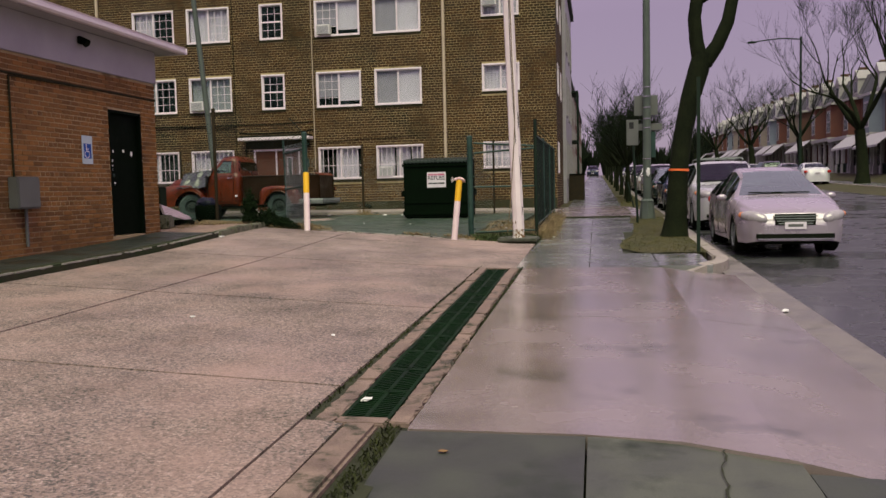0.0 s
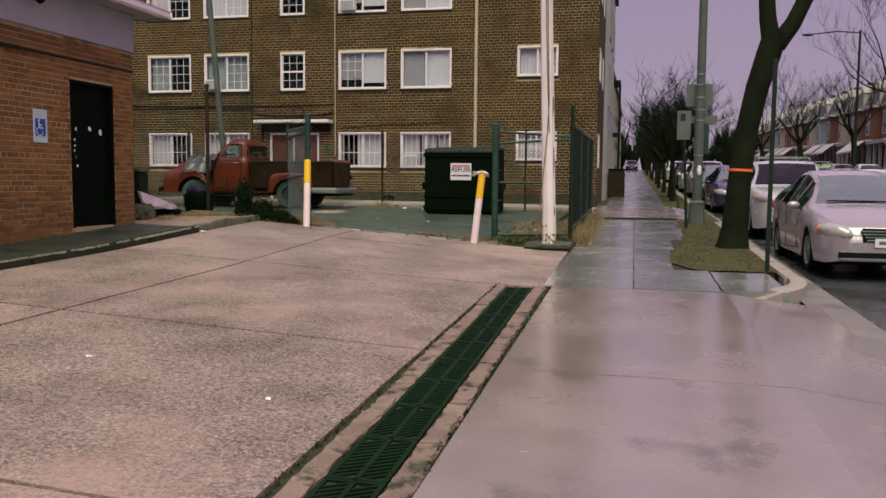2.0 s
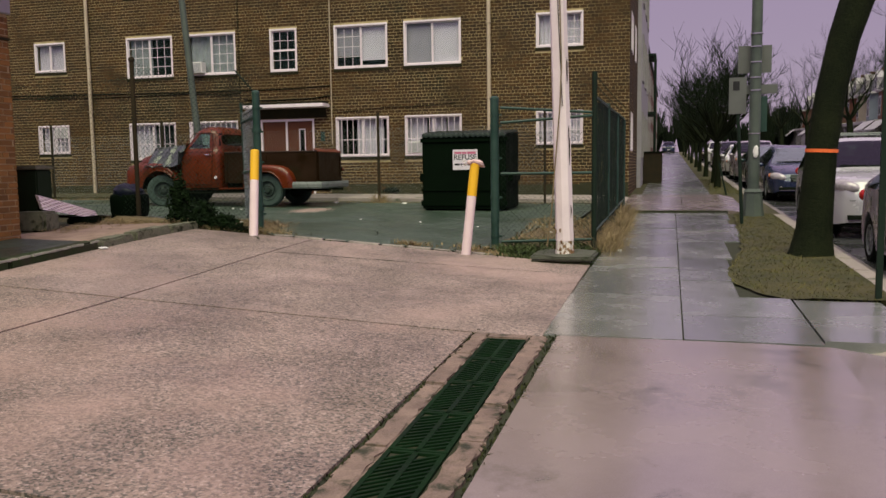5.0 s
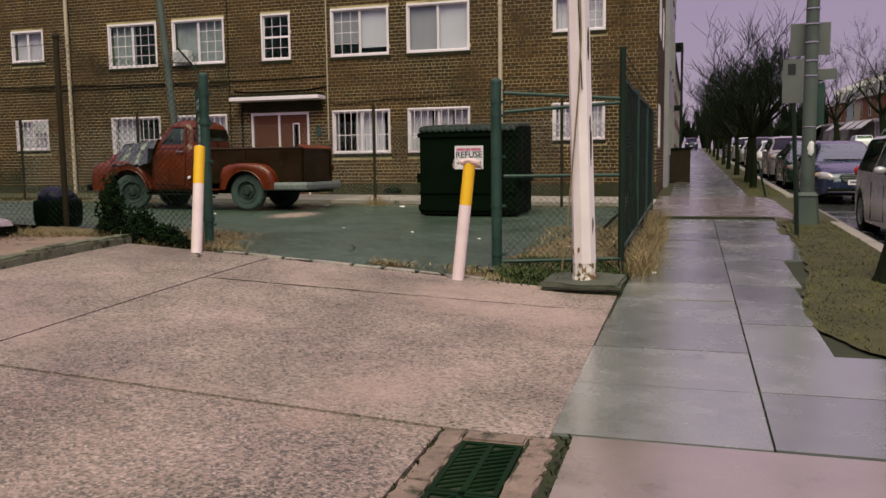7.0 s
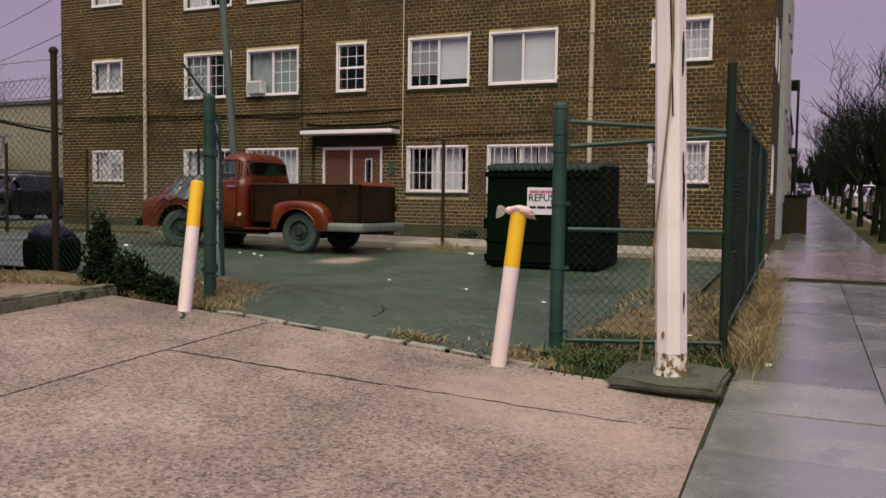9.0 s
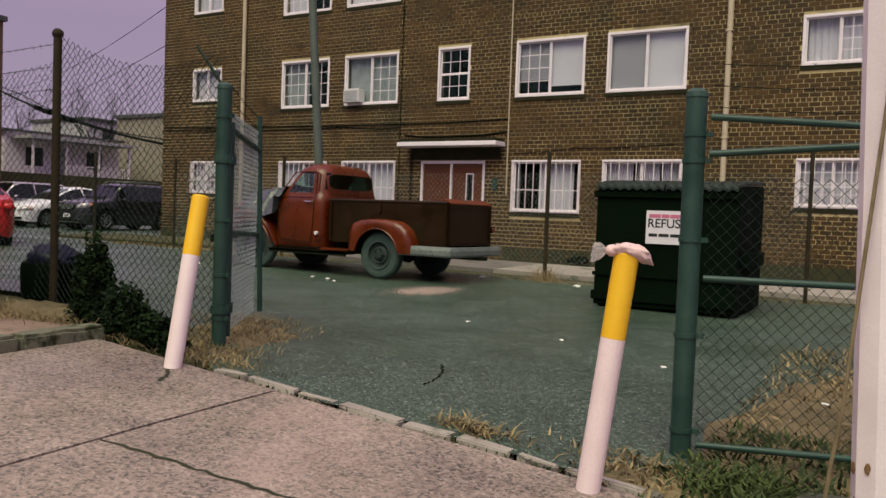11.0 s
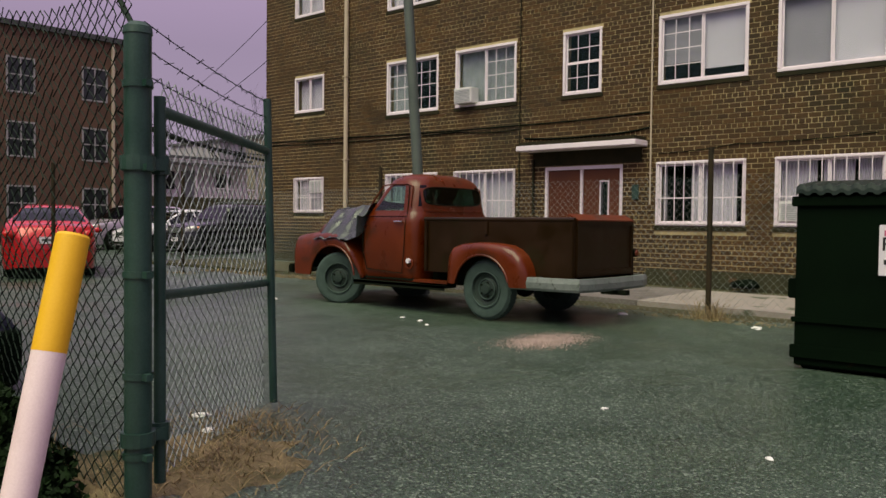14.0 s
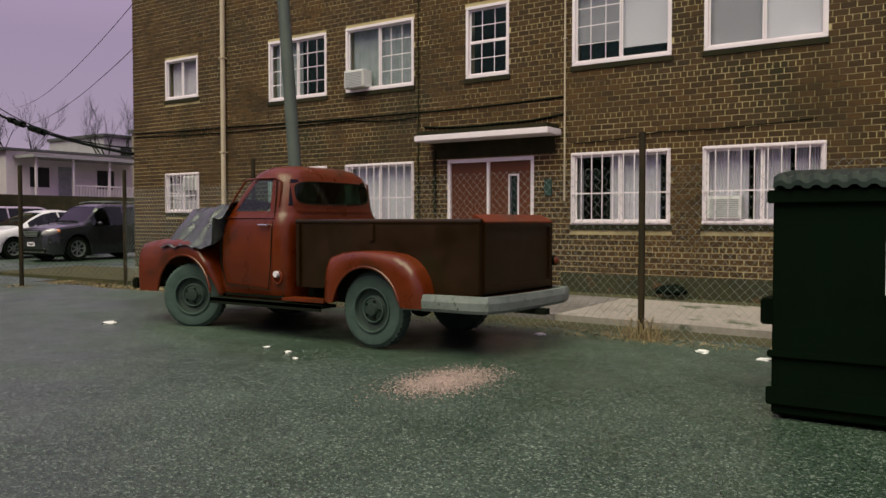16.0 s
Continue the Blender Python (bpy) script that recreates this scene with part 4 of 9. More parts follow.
wire("facade_cable", [(-22.9, FY - 0.02, 4.22), (-19.5, FY - 0.03, 4.16), (-13.8, FY - 0.02, 4.08), (-10.56, FY - 0.02, 4.12)], 0.016, M["black"], "black cable clipped along the brick", sag=0.02)
wire("facade_cable", [(-22.9, FY - 0.02, 4.12), (-15.5, FY - 0.03, 4.05), (-13.74, FY - 0.02, 4.0)], 0.012, M["black"], "black cable clipped along the brick", sag=0.05)
wire("facade_cable", [(-13.6, FY - 0.02, 3.78), (-11.9, FY - 0.025, 3.74), (-10.56, FY - 0.02, 3.82)], 0.02, M["black"], "black cable over the canopy", sag=0.03)
wire("facade_cable", [(-10.4, FY - 0.02, 3.3), (-8.9, FY - 0.025, 3.4), (-6.5, FY - 0.02, 3.46)], 0.008, M["black"], "thin black cable over a window", sag=0.03)


def air_conditioner(x, z, label, inset=-0.02):
    ob = thing("air_conditioner", x, FY + inset, z, 0, label, "air conditioner")
    bm = bmesh.new()
    box(bm, -0.26, 0.26, -0.2, 0.1, 0, 0.36, 0.015)
    part("case", bm, M["ac_white"], ob)
    bm = bmesh.new()
    for i in range(9):
        box(bm, -0.22, 0.22, -0.208, -0.198, 0.04 + i * 0.032, 0.054 + i * 0.032)
    part("grille", bm, M["curtain"], ob)
    return ob


air_conditioner(-15.25, 4.68, "white window air conditioner in a sash")
air_conditioner(-10.05, 7.32, "white window air conditioner in an upper sash")
air_conditioner(-20.72, 2.7, "white air conditioner behind window bars", 0.17)
air_conditioner(-7.82, 1.98, "white air conditioner behind barred window", 0.17)
air_conditioner(-3.8, 8.0, "white window air conditioner high on the facade")

# ---- orange brick building beside the driveway ----
LX, LY1 = -8.25, 14.71
LDOOR = (13.18, 14.2, 0.72, 2.9)
LTOP = 3.5
lwall = thing("wall_west", label="orange brick wall of a low commercial building", category="brick wall", kind="structure")
part("backing", boxes_mesh(solid_wall(-6.0, LY1, 0.2, LTOP, [LDOOR], LX - 0.3, LX, "y")), M["orange_mortar"], lwall)
lback = thing("wall_gable", label="orange brick end wall of the low building", category="brick wall", kind="structure")
part("backing", boxes_mesh([(-20, LX - 0.3, LY1 - 0.3, LY1, 0.2, LTOP), (-20, LX - 0.3, -6.0, -5.7, 0.2, LTOP), (-20.3, -20, -6, LY1, 0.2, LTOP)]), M["orange_mortar"], lback)
left_bricks = courses(-6.0, LY1, 0.45, LTOP, [LDOOR], 0.0755, 0.2165, 22)
gable_bricks = [(a, b, LY1 - 0.01, LY1 + 0.007, c, d) for a, b, c, d in courses(-20, LX + 0.007, 0.45, LTOP, [], 0.0755, 0.2165, 23)]
gb = part("brickwork", boxes_mesh(gable_bricks), M["orange"], lback)
gb["kind"] = "stuff"
# projecting brick band
bm = bmesh.new()
box(bm, LX + 0.002, LX + 0.022, -6.0, LY1 + 0.02, 3.175, 3.21, 0.004)
part("band", bm, M["lintel"], lwall, "dark recessed band of brick")
frieze = thing("frieze", label="grey-white painted frieze and soffit under the eave", category="trim", kind="structure")
bm = bmesh.new()
box(bm, LX - 0.3, LX + 0.04, -6.0, LY1 + 0.04, LTOP, 4.1, 0.01)
part("frieze_board", bm, M["frieze"], frieze)
bm = bmesh.new()
box(bm, LX + 0.04, LX + 0.36, -6.4, LY1 + 0.42, 4.1, 4.13)
part("soffit", bm, M["frieze"], frieze)
bm = bmesh.new()
box(bm, -20.5, LX + 0.04, LY1 + 0.04, LY1 + 0.45, 4.1, 4.13)
part("soffit", bm, M["frieze"], frieze)
roof = thing("roof_west", label="dark shingled hip roof with a white gutter", category="roof", kind="structure")
ex = LX + 0.36
verts = [(ex, -6.4, 4.2), (ex, LY1 + 0.42, 4.2), (-20.6, LY1 + 0.42, 4.2), (-20.6, -6.4, 4.2), (-14.4, -0.5, 6.3), (-14.4, 9.8, 6.3)]
faces = [(0, 1, 5, 4), (1, 2, 5), (2, 3, 4, 5), (3, 0, 4), (0, 3, 2, 1)]
part("roof_plane", (verts, faces), M["roof"], roof)
prof = [(0.0, 0.0), (0.1, 0.0), (0.13, 0.03), (0.13, 0.1), (0.145, 0.12), (0.115, 0.12), (0.11, 0.04), (0.02, 0.02), (0.0, 0.1)]
part("gutter", loft([[(ex + u - 0.02, y, 4.1 + w) for u, w in prof] for y in (-6.4, LY1 + 0.44)]), M["white"], roof)
part("gutter", loft([[(x, LY1 + 0.38 + u, 4.1 + w) for u, w in prof] for x in (-20.6, ex + 0.1)]), M["white"], roof)
bm = bmesh.new()
cyl(bm, (LX - 0.3, LY1 + 0.5, 4.1), (LX - 0.3, LY1 + 0.08, 3.8), 0.04)
cyl(bm, (LX - 0.3, LY1 + 0.08, 3.8), (LX - 0.3, LY1 + 0.08, 0.8), 0.04)
smooth(part("leader", bm, M["white"], roof))

ldoor = thing("door_2", LX, (LDOOR[0] + LDOOR[1]) / 2, LDOOR[2], 0, "black steel door with torn paper scraps", "door", "", "structure")
bm = bmesh.new()
box(bm, -0.12, -0.07, -0.48, 0.48, 0.01, 2.14, 0.004)
leaf = part("door_leaf", bm, M["black"], ldoor)
bm = bmesh.new()
for y0, y1, z0, z1 in ((-0.51, -0.46, 0, 2.18), (0.46, 0.51, 0, 2.18), (-0.46, 0.46, 2.13, 2.18)):
    box(bm, -0.16, 0.012, y0, y1, z0, z1, 0.004)
part("door_frame", bm, M["black"], ldoor)
rl = random.Random(3)
for yy, zz, s in ((-0.3, 1.56, 0.04), (0.02, 1.58, 0.045), (0.28, 1.54, 0.055), (-0.33, 1.3, 0.025), (-0.34, 1.22, 0.02), (-0.28, 0.98, 0.03), (-0.33, 1.4, 0.03)):
    bm = bmesh.new()
    zz *= 0.94
    pts = [(-0.068, yy + math.cos(a) * s * rl.uniform(0.4, 1), zz + math.sin(a) * s * rl.uniform(0.5, 1.1)) for a in [i * 1.05 for i in range(6)]]
    top = [bm.verts.new(p) for p in pts]
    low = [bm.verts.new((p[0] - 0.004, p[1], p[2])) for p in pts]
    bm.faces.new(top)
    bm.faces.new(low[::-1])
    for i in range(6):
        bm.faces.new((top[i], low[i], low[(i + 1) % 6], top[(i + 1) % 6]))
    part("paper_scrap", bm, M["litter"], leaf, "torn white paper scrap")
bm = bmesh.new()
cyl(bm, (-0.07, -0.4, 1.05), (-0.01, -0.4, 1.05), 0.02)
cyl(bm, (-0.01, -0.4, 1.05), (0.0, -0.4, 1.05), 0.032)
smooth(part("door_knob", bm, M["rim"], leaf))

def tube_mark():
    """A seated figure mark: head, back, seat and an open wheel ring."""
    bm = bmesh.new()
    cyl(bm, (0.009, -0.03, 0.075), (0.0115, -0.03, 0.075), 0.018, n=12)
    box(bm, 0.009, 0.0115, -0.04, -0.02, -0.03, 0.05)
    box(bm, 0.009, 0.0115, -0.02, 0.045, -0.035, -0.017)
    box(bm, 0.009, 0.0115, 0.035, 0.052, -0.12, -0.035)
    box(bm, 0.009, 0.0115, -0.02, 0.03, 0.005, 0.02)
    for i in range(14):
        a = radians(150 + i * 18)
        box(bm, 0.009, 0.0115, -0.012, 0.012, -0.008, 0.008, 0, Matrix.Translation((0, -0.015 + 0.06 * math.cos(a), -0.07 + 0.06 * math.sin(a))) @ Matrix.Rotation(a + math.pi / 2, 4, "X"))
    return bm


sign = thing("access_sign", LX + 0.012, 12.53, 2.175, 0, "small white sign with a blue accessibility panel", "sign")
bm = bmesh.new()
box(bm, 0, 0.006, -0.14, 0.14, -0.23, 0.23, 0.002)
M["signpale"] = varied("pale_blue_sign_face", (0.42, 0.5, 0.56), (0.52, 0.6, 0.66), 0.01, 0.3, (0.5, 0.6), relief=0)
part("panel", bm, M["signpale"], sign)
bm = bmesh.new()
box(bm, 0.006, 0.009, -0.1, 0.1, -0.14, 0.1)
blue = part("blue_field", bm, M["signblue"], sign)
bm = bmesh.new()
bm = tube_mark()
part("wheel_mark", bm, M["signwhite"], blue, "white seated figure mark")

meter = thing("meter_box", LX, 10.87, 1.25, 0, "grey metal electric box with conduits on brick", "electric box")
bm = bmesh.new()
box(bm, 0.004, 0.17, -0.24, 0.24, 0, 0.46, 0.015)
part("case", bm, M["signback"], meter)
bm = bmesh.new()
box(bm, 0.172, 0.182, -0.22, 0.22, 0.02, 0.44, 0.006)
part("cover", bm, M["signback"], meter)
bm = bmesh.new()
cyl(bm, (0.06, 0.05, 0.002), (0.06, 0.05, -0.55), 0.025)
smooth(part("conduit", bm, M["signback"], meter))
bm = bmesh.new()
cyl(bm, (0.03, -0.12, 0.46), (0.03, -0.12, 1.9), 0.015)
cyl(bm, (0.03, -0.12, 1.9), (0.03, 2.2, 1.94), 0.012)
smooth(part("conduit", bm, M["lintel"], meter, "dark conduit running up the brick"))
lampbox = thing("wall_lamp", LX + 0.05, 12.42, 3.92, 0, "small dark lamp under the eave", "lamp")
bm = bmesh.new()
box(bm, 0, 0.06, -0.06, 0.06, -0.06, 0.06, 0.01)
part("base", bm, M["black"], lampbox)
bm = bmesh.new()
cyl(bm, (0.06, 0, 0), (0.14, 0.0, -0.06), 0.05, 0.07)
smooth(part("head", bm, M["black"], lampbox))

# raised walkway along the building with a mossy kerb
raised = thing("raised_walkway", label="raised dark mossy concrete walkway along the brick building", category="walkway", kind="structure")
y = -6.0
while y < 14.5:
    e = min(y + 2.4, 14.62)
    slab(raised, LX + 0.004, -7.22, y, e, lambda x, yy: height(-7.2, yy) + 0.105 - 0.03 * step(-8.6, -7.3, x), M["walkway"], 0.35)
    bm = bmesh.new()
    box(bm, -7.21, -7.0, y + 0.01, e - 0.01, -0.3, 0.085, 0.02)
    for v in bm.verts:
        v.co.z += height(-7.2, v.co.y)
    part("kerb_stone", bm, M["mosskerb"], raised)
    y = e
# paler broken kerb past the walkway's end, with bare dirt behind it
for y0, y1, lift in ((14.66, 15.3, 0.085), (15.32, 16.1, 0.095), (16.12, 16.8, 0.085)):
    bm = bmesh.new()
    box(bm, -7.2, -6.985, y0, y1, -0.3, lift, 0.025)
    bmesh.ops.subdivide_edges(bm, edges=[d for d in bm.edges if abs(d.verts[0].co.y - d.verts[1].co.y) > 0.3], cuts=5)
    for v in bm.verts:
        v.co.z += height(-7.2, v.co.y)
        v.co += Vector((0.03, 0, 0.02)) * noise.noise(v.co * 6)
    part("kerb_stone", bm, M["cornerkerb"], raised, "pale broken corner kerb")
M["dirt"] = varied("pale_trodden_dirt", (0.13, 0.085, 0.06), (0.36, 0.26, 0.215), 0.014, 0.5, (0.9, 1.0), relief=0.5, stain=(0.08, 0.06, 0.03), stain_size=0.3, stain_at=(0.55, 0.7))
sheet("dirt_bed", span(-9.6, -7.2, 0.2), span(14.6, 16.85, 0.15), lambda x, y: height(-7.2, y) + 0.075 + 0.018 * noise.noise(Vector((x * 3, y * 3, 0))) - 0.04 * step(16.5, 16.85, y), M["dirt"], 0.1, "pale trodden dirt behind the corner kerb", "dirt")

re2 = random.Random(52)
y = -2.0
while y < 14.6:
    e = min(y + re2.uniform(0.06, 0.45), 14.63)
    bm = bmesh.new()
    wide = re2.uniform(0.004, 0.018)
    box(bm, -7.012 - wide, -6.995, y, e, 0.06, 0.0885, 0.006)
    bmesh.ops.subdivide_edges(bm, edges=[d for d in bm.edges if abs(d.verts[0].co.y - d.verts[1].co.y) > 0.08], cuts=4)
    for v in bm.verts:
        v.co.z += height(-7.2, v.co.y) + 0.006 * noise.noise(v.co * 9)
        v.co.x += 0.008 * noise.noise(v.co * 14)
    part("worn_edge", bm, M["wornedge"], raised, "pale worn kerb edge")
    y = e + (re2.uniform(0.005, 0.03) if re2.random() < 0.8 else re2.uniform(0.06, 0.2))

# ---- bollards ----
def bollard(x, y, lean_x, lean_y, tall, label):
    z = height(x, y) - 0.05
    ob = thing("bollard", x, y, z, 0, label, "bollard", "driveway bollards")
    ob.matrix_world = pose(x, y, z, lean_y, lean_x, 0)
    r = 0.062
    split = tall * 0.655
    bm = bmesh.new()
    cyl(bm, (0, 0, 0), (0, 0, split), r, n=24)
    smooth(part("white_sleeve", bm, M["sleeve"], ob, "white painted lower pipe"))
    bm = bmesh.new()
    cyl(bm, (0, 0, split), (0, 0, tall - 0.01), r * 1.01, n=24)
    cyl(bm, (0, 0, tall - 0.01), (0, 0, tall), r * 1.01, r * 0.9, n=24)
    smooth(part("yellow_sleeve", bm, M["yellow"], ob, "yellow painted upper pipe"))
    return ob


bollard(-5.985, 16.606, -4.6, -14.0, 1.3, "white and yellow pipe bollard leaning slightly")
BB = bollard(-2.882, 16.613, 5.3, -5.0, 1.26, "leaning white and yellow pipe bollard capped by a bag")
bag = thing("plastic_bag", label="knotted clear plastic bag on a bollard top", category="plastic bag")
bag.matrix_world = BB.matrix_world @ pose(0, 0, 1.252)
rg = random.Random(8)


def blob(sx, sy, sz, seed, bumps=0.25, u=18, v=12, freq=2.0):
    bm = bmesh.new()
    bmesh.ops.create_uvsphere(bm, u_segments=u, v_segments=v, radius=1.0)
    for vert in bm.verts:
        n = noise.fractal(vert.co * freq + Vector((seed, seed * 2, 0)), 1.0, 2.0, 3)
        vert.co *= 1 + bumps * n
        vert.co = Vector((vert.co.x * sx, vert.co.y * sy, vert.co.z * sz))
    return bm


bag.matrix_world = bag.matrix_world @ pose(0, 0, 0, 0, 0, 36) @ Matrix.Diagonal((0.85, 0.9, 0.8, 1))
M["bagpink"] = varied("pinkish_plastic_film", (0.6, 0.4, 0.4), (0.8, 0.58, 0.58), 0.008, 0.06, (0.25, 0.45), relief=0.35)
M["film"].node_tree.nodes["Principled BSDF"].inputs["Alpha"].default_value = 0.25
bm = blob(0.125, 0.085, 0.046, 3, 0.22, 36, 20, 2.6)
for v in bm.verts:
    v.co.x += 0.025
    v.co.z += 0.022 - 1.3 * max(0.0, v.co.x - 0.06) ** 1.6
    if v.co.z < 0.012:
        v.co.z -= 0.12 * max(0.0, (v.co.x ** 2 + v.co.y ** 2) ** 0.5 - 0.064)
    v.co.z += 0.008 * math.sin(60 * v.co.y + 25 * v.co.x)
smooth(part("draped_film", bm, M["bagpink"], bag, "crumpled pinkish plastic folded over the pipe"), 80)
bm = blob(0.042, 0.036, 0.036, 5, 0.2)
for v in bm.verts:
    v.co.x -= 0.092
    v.co.z += 0.012
smooth(part("knot", bm, M["bagpink"], bag, "bulging knot of the bag"), 80)
rings = []
for i in range(9):
    t = i / 8
    r = 0.011 + 0.046 * math.sin(min(1.0, 1.25 * t) * 1.75)
    ring = []
    for k in range(40):
        a = 2 * math.pi * k / 40
        q = r * (1 + 0.16 * t * math.sin(9 * a) + 0.06 * math.sin(23 * a))
        ring.append((-0.125 - 0.078 * t + 0.006 * math.sin(7 * a), 0.55 * q * math.cos(a), 0.004 - 0.022 * t + q * math.sin(a)))
    rings.append(ring)
smooth(part("knot_tail", loft(rings), M["film"], bag, "clear crinkled film tail"), 80)

# ---- gate posts and fences ----
def round_post(name, x, y, z0, z1, r, material, label, bands=(), cap=True, category="fence post"):
    ob = thing(name, x, y, z0, 0, label, category)
    h = z1 - z0
    bm = bmesh.new()
    cyl(bm, (0, 0, -0.1), (0, 0, h), r, n=20)
    smooth(part("pipe", bm, material, ob))
    if cap:
        bm = bmesh.new()
        cyl(bm, (0, 0, h), (0, 0, h + 0.03), r * 1.08, r * 1.02, n=20)
        cyl(bm, (0, 0, h + 0.03), (0, 0, h + 0.05), r * 1.0, r * 0.6, n=20)
        smooth(part("cap", bm, material, ob))
    for b in bands:
        bm = bmesh.new()
        cyl(bm, (0, 0, b - 0.014), (0, 0, b + 0.014), r + 0.007, n=20)
        box(bm, r * 0.7, r + 0.04, -0.014, 0.014, b - 0.014, b + 0.014)
        smooth(part("band", bm, material, ob))
    return ob


def chain_link(name, p, q, z0, z1, material, label, mesh=0.055, r=0.0022, tilt=None, parent=None, wave=0.0, top_bow=0.0):
    """Woven wire diamonds between the uprights p and q (x, y), from z0 to z1 (functions of the share along it, or numbers)."""
    p, q = Vector((*p, 0)), Vector((*q, 0))
    length = (q - p).length
    d = (q - p) / length
    nrm = Vector((-d.y, d.x, 0))
    f0 = z0 if callable(z0) else lambda t: z0
    f1 = z1 if callable(z1) else lambda t: z1
    verts, faces = [], []
    n = int(length / mesh)
    for k in range(n):
        for s in (0, 1):
            a = (k + s) * mesh
            t = min(1.0, a / length)
            lo, hi = f0(t), f1(t)
            rows = int((hi - lo) / (mesh * 0.5))
            pts = []
            for i in range(rows + 1):
                off = (i % 2) * mesh * (1 if s == 0 else -1)
                u = min(length, max(0.0, a + off * 0.5 + (0 if s == 0 else 0)))
                bulge = wave * noise.noise(Vector((u * 1.3, i * mesh * 1.3, 3.1)))
                pts.append(p + d * u + nrm * (bulge + (0.0025 if (i + s) % 2 else -0.0025)) + Vector((0, 0, lo + (hi - lo) * i / rows)))
            if s == 1:
                continue
            v2, f2 = tubes([[(pt, r) for pt in pts]], 3)
            b = len(verts)
            verts += v2
            faces += [tuple(i + b for i in f) for f in f2]
    for k in range(n):
        a = (k + 1) * mesh
        t = min(1.0, a / length)
        lo, hi = f0(t), f1(t)
        rows = int((hi - lo) / (mesh * 0.5))
        pts = []
        for i in range(rows + 1):
            u = min(length, max(0.0, a - (i % 2) * mesh * 0.5))
            bulge = wave * noise.noise(Vector((u * 1.3, i * mesh * 1.3, 3.1)))
            pts.append(p + d * u + nrm * (bulge + (0.0025 if i % 2 else -0.0025)) + Vector((0, 0, lo + (hi - lo) * i / rows)))
        v2, f2 = tubes([[(pt, r) for pt in pts]], 3)
        b = len(verts)
        verts += v2
        faces += [tuple(i + b for i in f) for f in f2]
    ob = part(name, (verts, faces), material, parent, label)
    return ob



round_post("gate_post", -6.22, 17.255, 0.6, 2.66, 0.057, M["post"], "thick dull green gate post", (0.28, 0.62, 1.05, 1.5, 1.85))
round_post("gate_post", -2.66, 17.485, 0.36, 2.47, 0.06, M["post"], "thick dull green gate post with straps", (0.2, 0.75, 1.3, 1.75, 1.9))


def rail(name, p, q, r, material, parent=None, label=""):
    bm = bmesh.new()
    cyl(bm, p, q, r, n=10)
    return smooth(part(name, bm, material, parent, label))


def barbed(name, p, q, material, parent, seed=0, sag=0.03, gap=0.12):
    r = random.Random(seed)
    p, q = Vector(p), Vector(q)
    n = 12
    paths = [[(p.lerp(q, i / n) - Vector((0, 0, sag * 4 * (i / n) * (1 - i / n))), 0.003) for i in range(n + 1)]]
    k = int((q - p).length / gap)
    for i in range(1, k):
        t = i / k
        c = p.lerp(q, t) - Vector((0, 0, sag * 4 * t * (1 - t)))
        for _ in range(2):
            d = Vector((r.uniform(-1, 1), r.uniform(-1, 1), r.uniform(-1, 1))).normalized() * 0.022
            paths.append([(c - d, 0.002), (c + d, 0.002)])
    return part(name, tubes(paths, 3), material, parent)


# front fence from the gate to the tall rusty post and on past the brick building
front = thing("front_fence", label="tall rusty chain-link fence with barbed wire", category="chain-link fence")
fy = lambda x: 17.255 + (x + 6.22) * 0.04
PX = (-8.26, -11.6, -14.5, -17.4)
for i, x in enumerate(PX):
    post = rail("post", (x, fy(x), height(x, fy(x)) - 0.1), (x, fy(x), 3.22 if i == 0 else 2.95), 0.036, M["rustpost"], front)
    bm = bmesh.new()
    bmesh.ops.create_uvsphere(bm, u_segments=10, v_segments=6, radius=0.05, matrix=Matrix.Translation((x, fy(x), 3.24 if i == 0 else 2.97)))
    part("finial", bm, M["rustpost"], post)
chain_link("wire_mesh", (-6.27, fy(-6.27)), (-8.26, fy(-8.26)), lambda t: height(-6.2 - 1.9 * t, 17.3) + 0.02, lambda t: 2.95 + 0.3 * t - 0.18 * 4 * t * (1 - t), M["darkwire"], "", 0.078, 0.0034, parent=front, wave=0.04)
chain_link("wire_mesh", (-8.26, fy(-8.26)), (-14.5, fy(-14.5)), lambda t: 0.85, lambda t: 3.0 - 0.1 * math.sin(6 * t), M["darkwire"], "", 0.085, 0.0025, parent=front, wave=0.04)
for k, z in enumerate((2.75, 2.95, 3.15)):
    barbed("barbed_wire", (-8.26, fy(-8.26), z), (-17.4, fy(-17.4), z - 0.15), M["darkwire"], front, k)
rail("brace_arm", (-6.56, 17.27, 3.02), (-6.24, 17.255, 2.68), 0.012, M["darkwire"], front)

# gate leaf standing open
gate = thing("gate_leaf", label="green chain-link gate leaf standing open, with barbed wire above", category="gate")
GA, GB = Vector((-6.27, 17.385, 0)), Vector((-7.27, 18.7, 0))
rail("stile", (GA.x, GA.y, 0.72), (GA.x, GA.y, 2.42), 0.026, M["post"], gate)
rail("stile", (GB.x + 0.04, GB.y + 0.03, 0.72), (GB.x, GB.y, 2.66), 0.026, M["post"], gate)
rail("top_rail", (GA.x, GA.y, 2.36), (GB.x, GB.y, 2.33), 0.026, M["post"], gate)
rail("mid_rail", (GA.x, GA.y, 1.55), (GB.x, GB.y, 1.49), 0.024, M["post"], gate)
chain_link("wire_mesh", (GA.x, GA.y), (GB.x, GB.y), 0.74, 2.5, M["galv"], "", 0.08, 0.0031, parent=gate, wave=0.02)
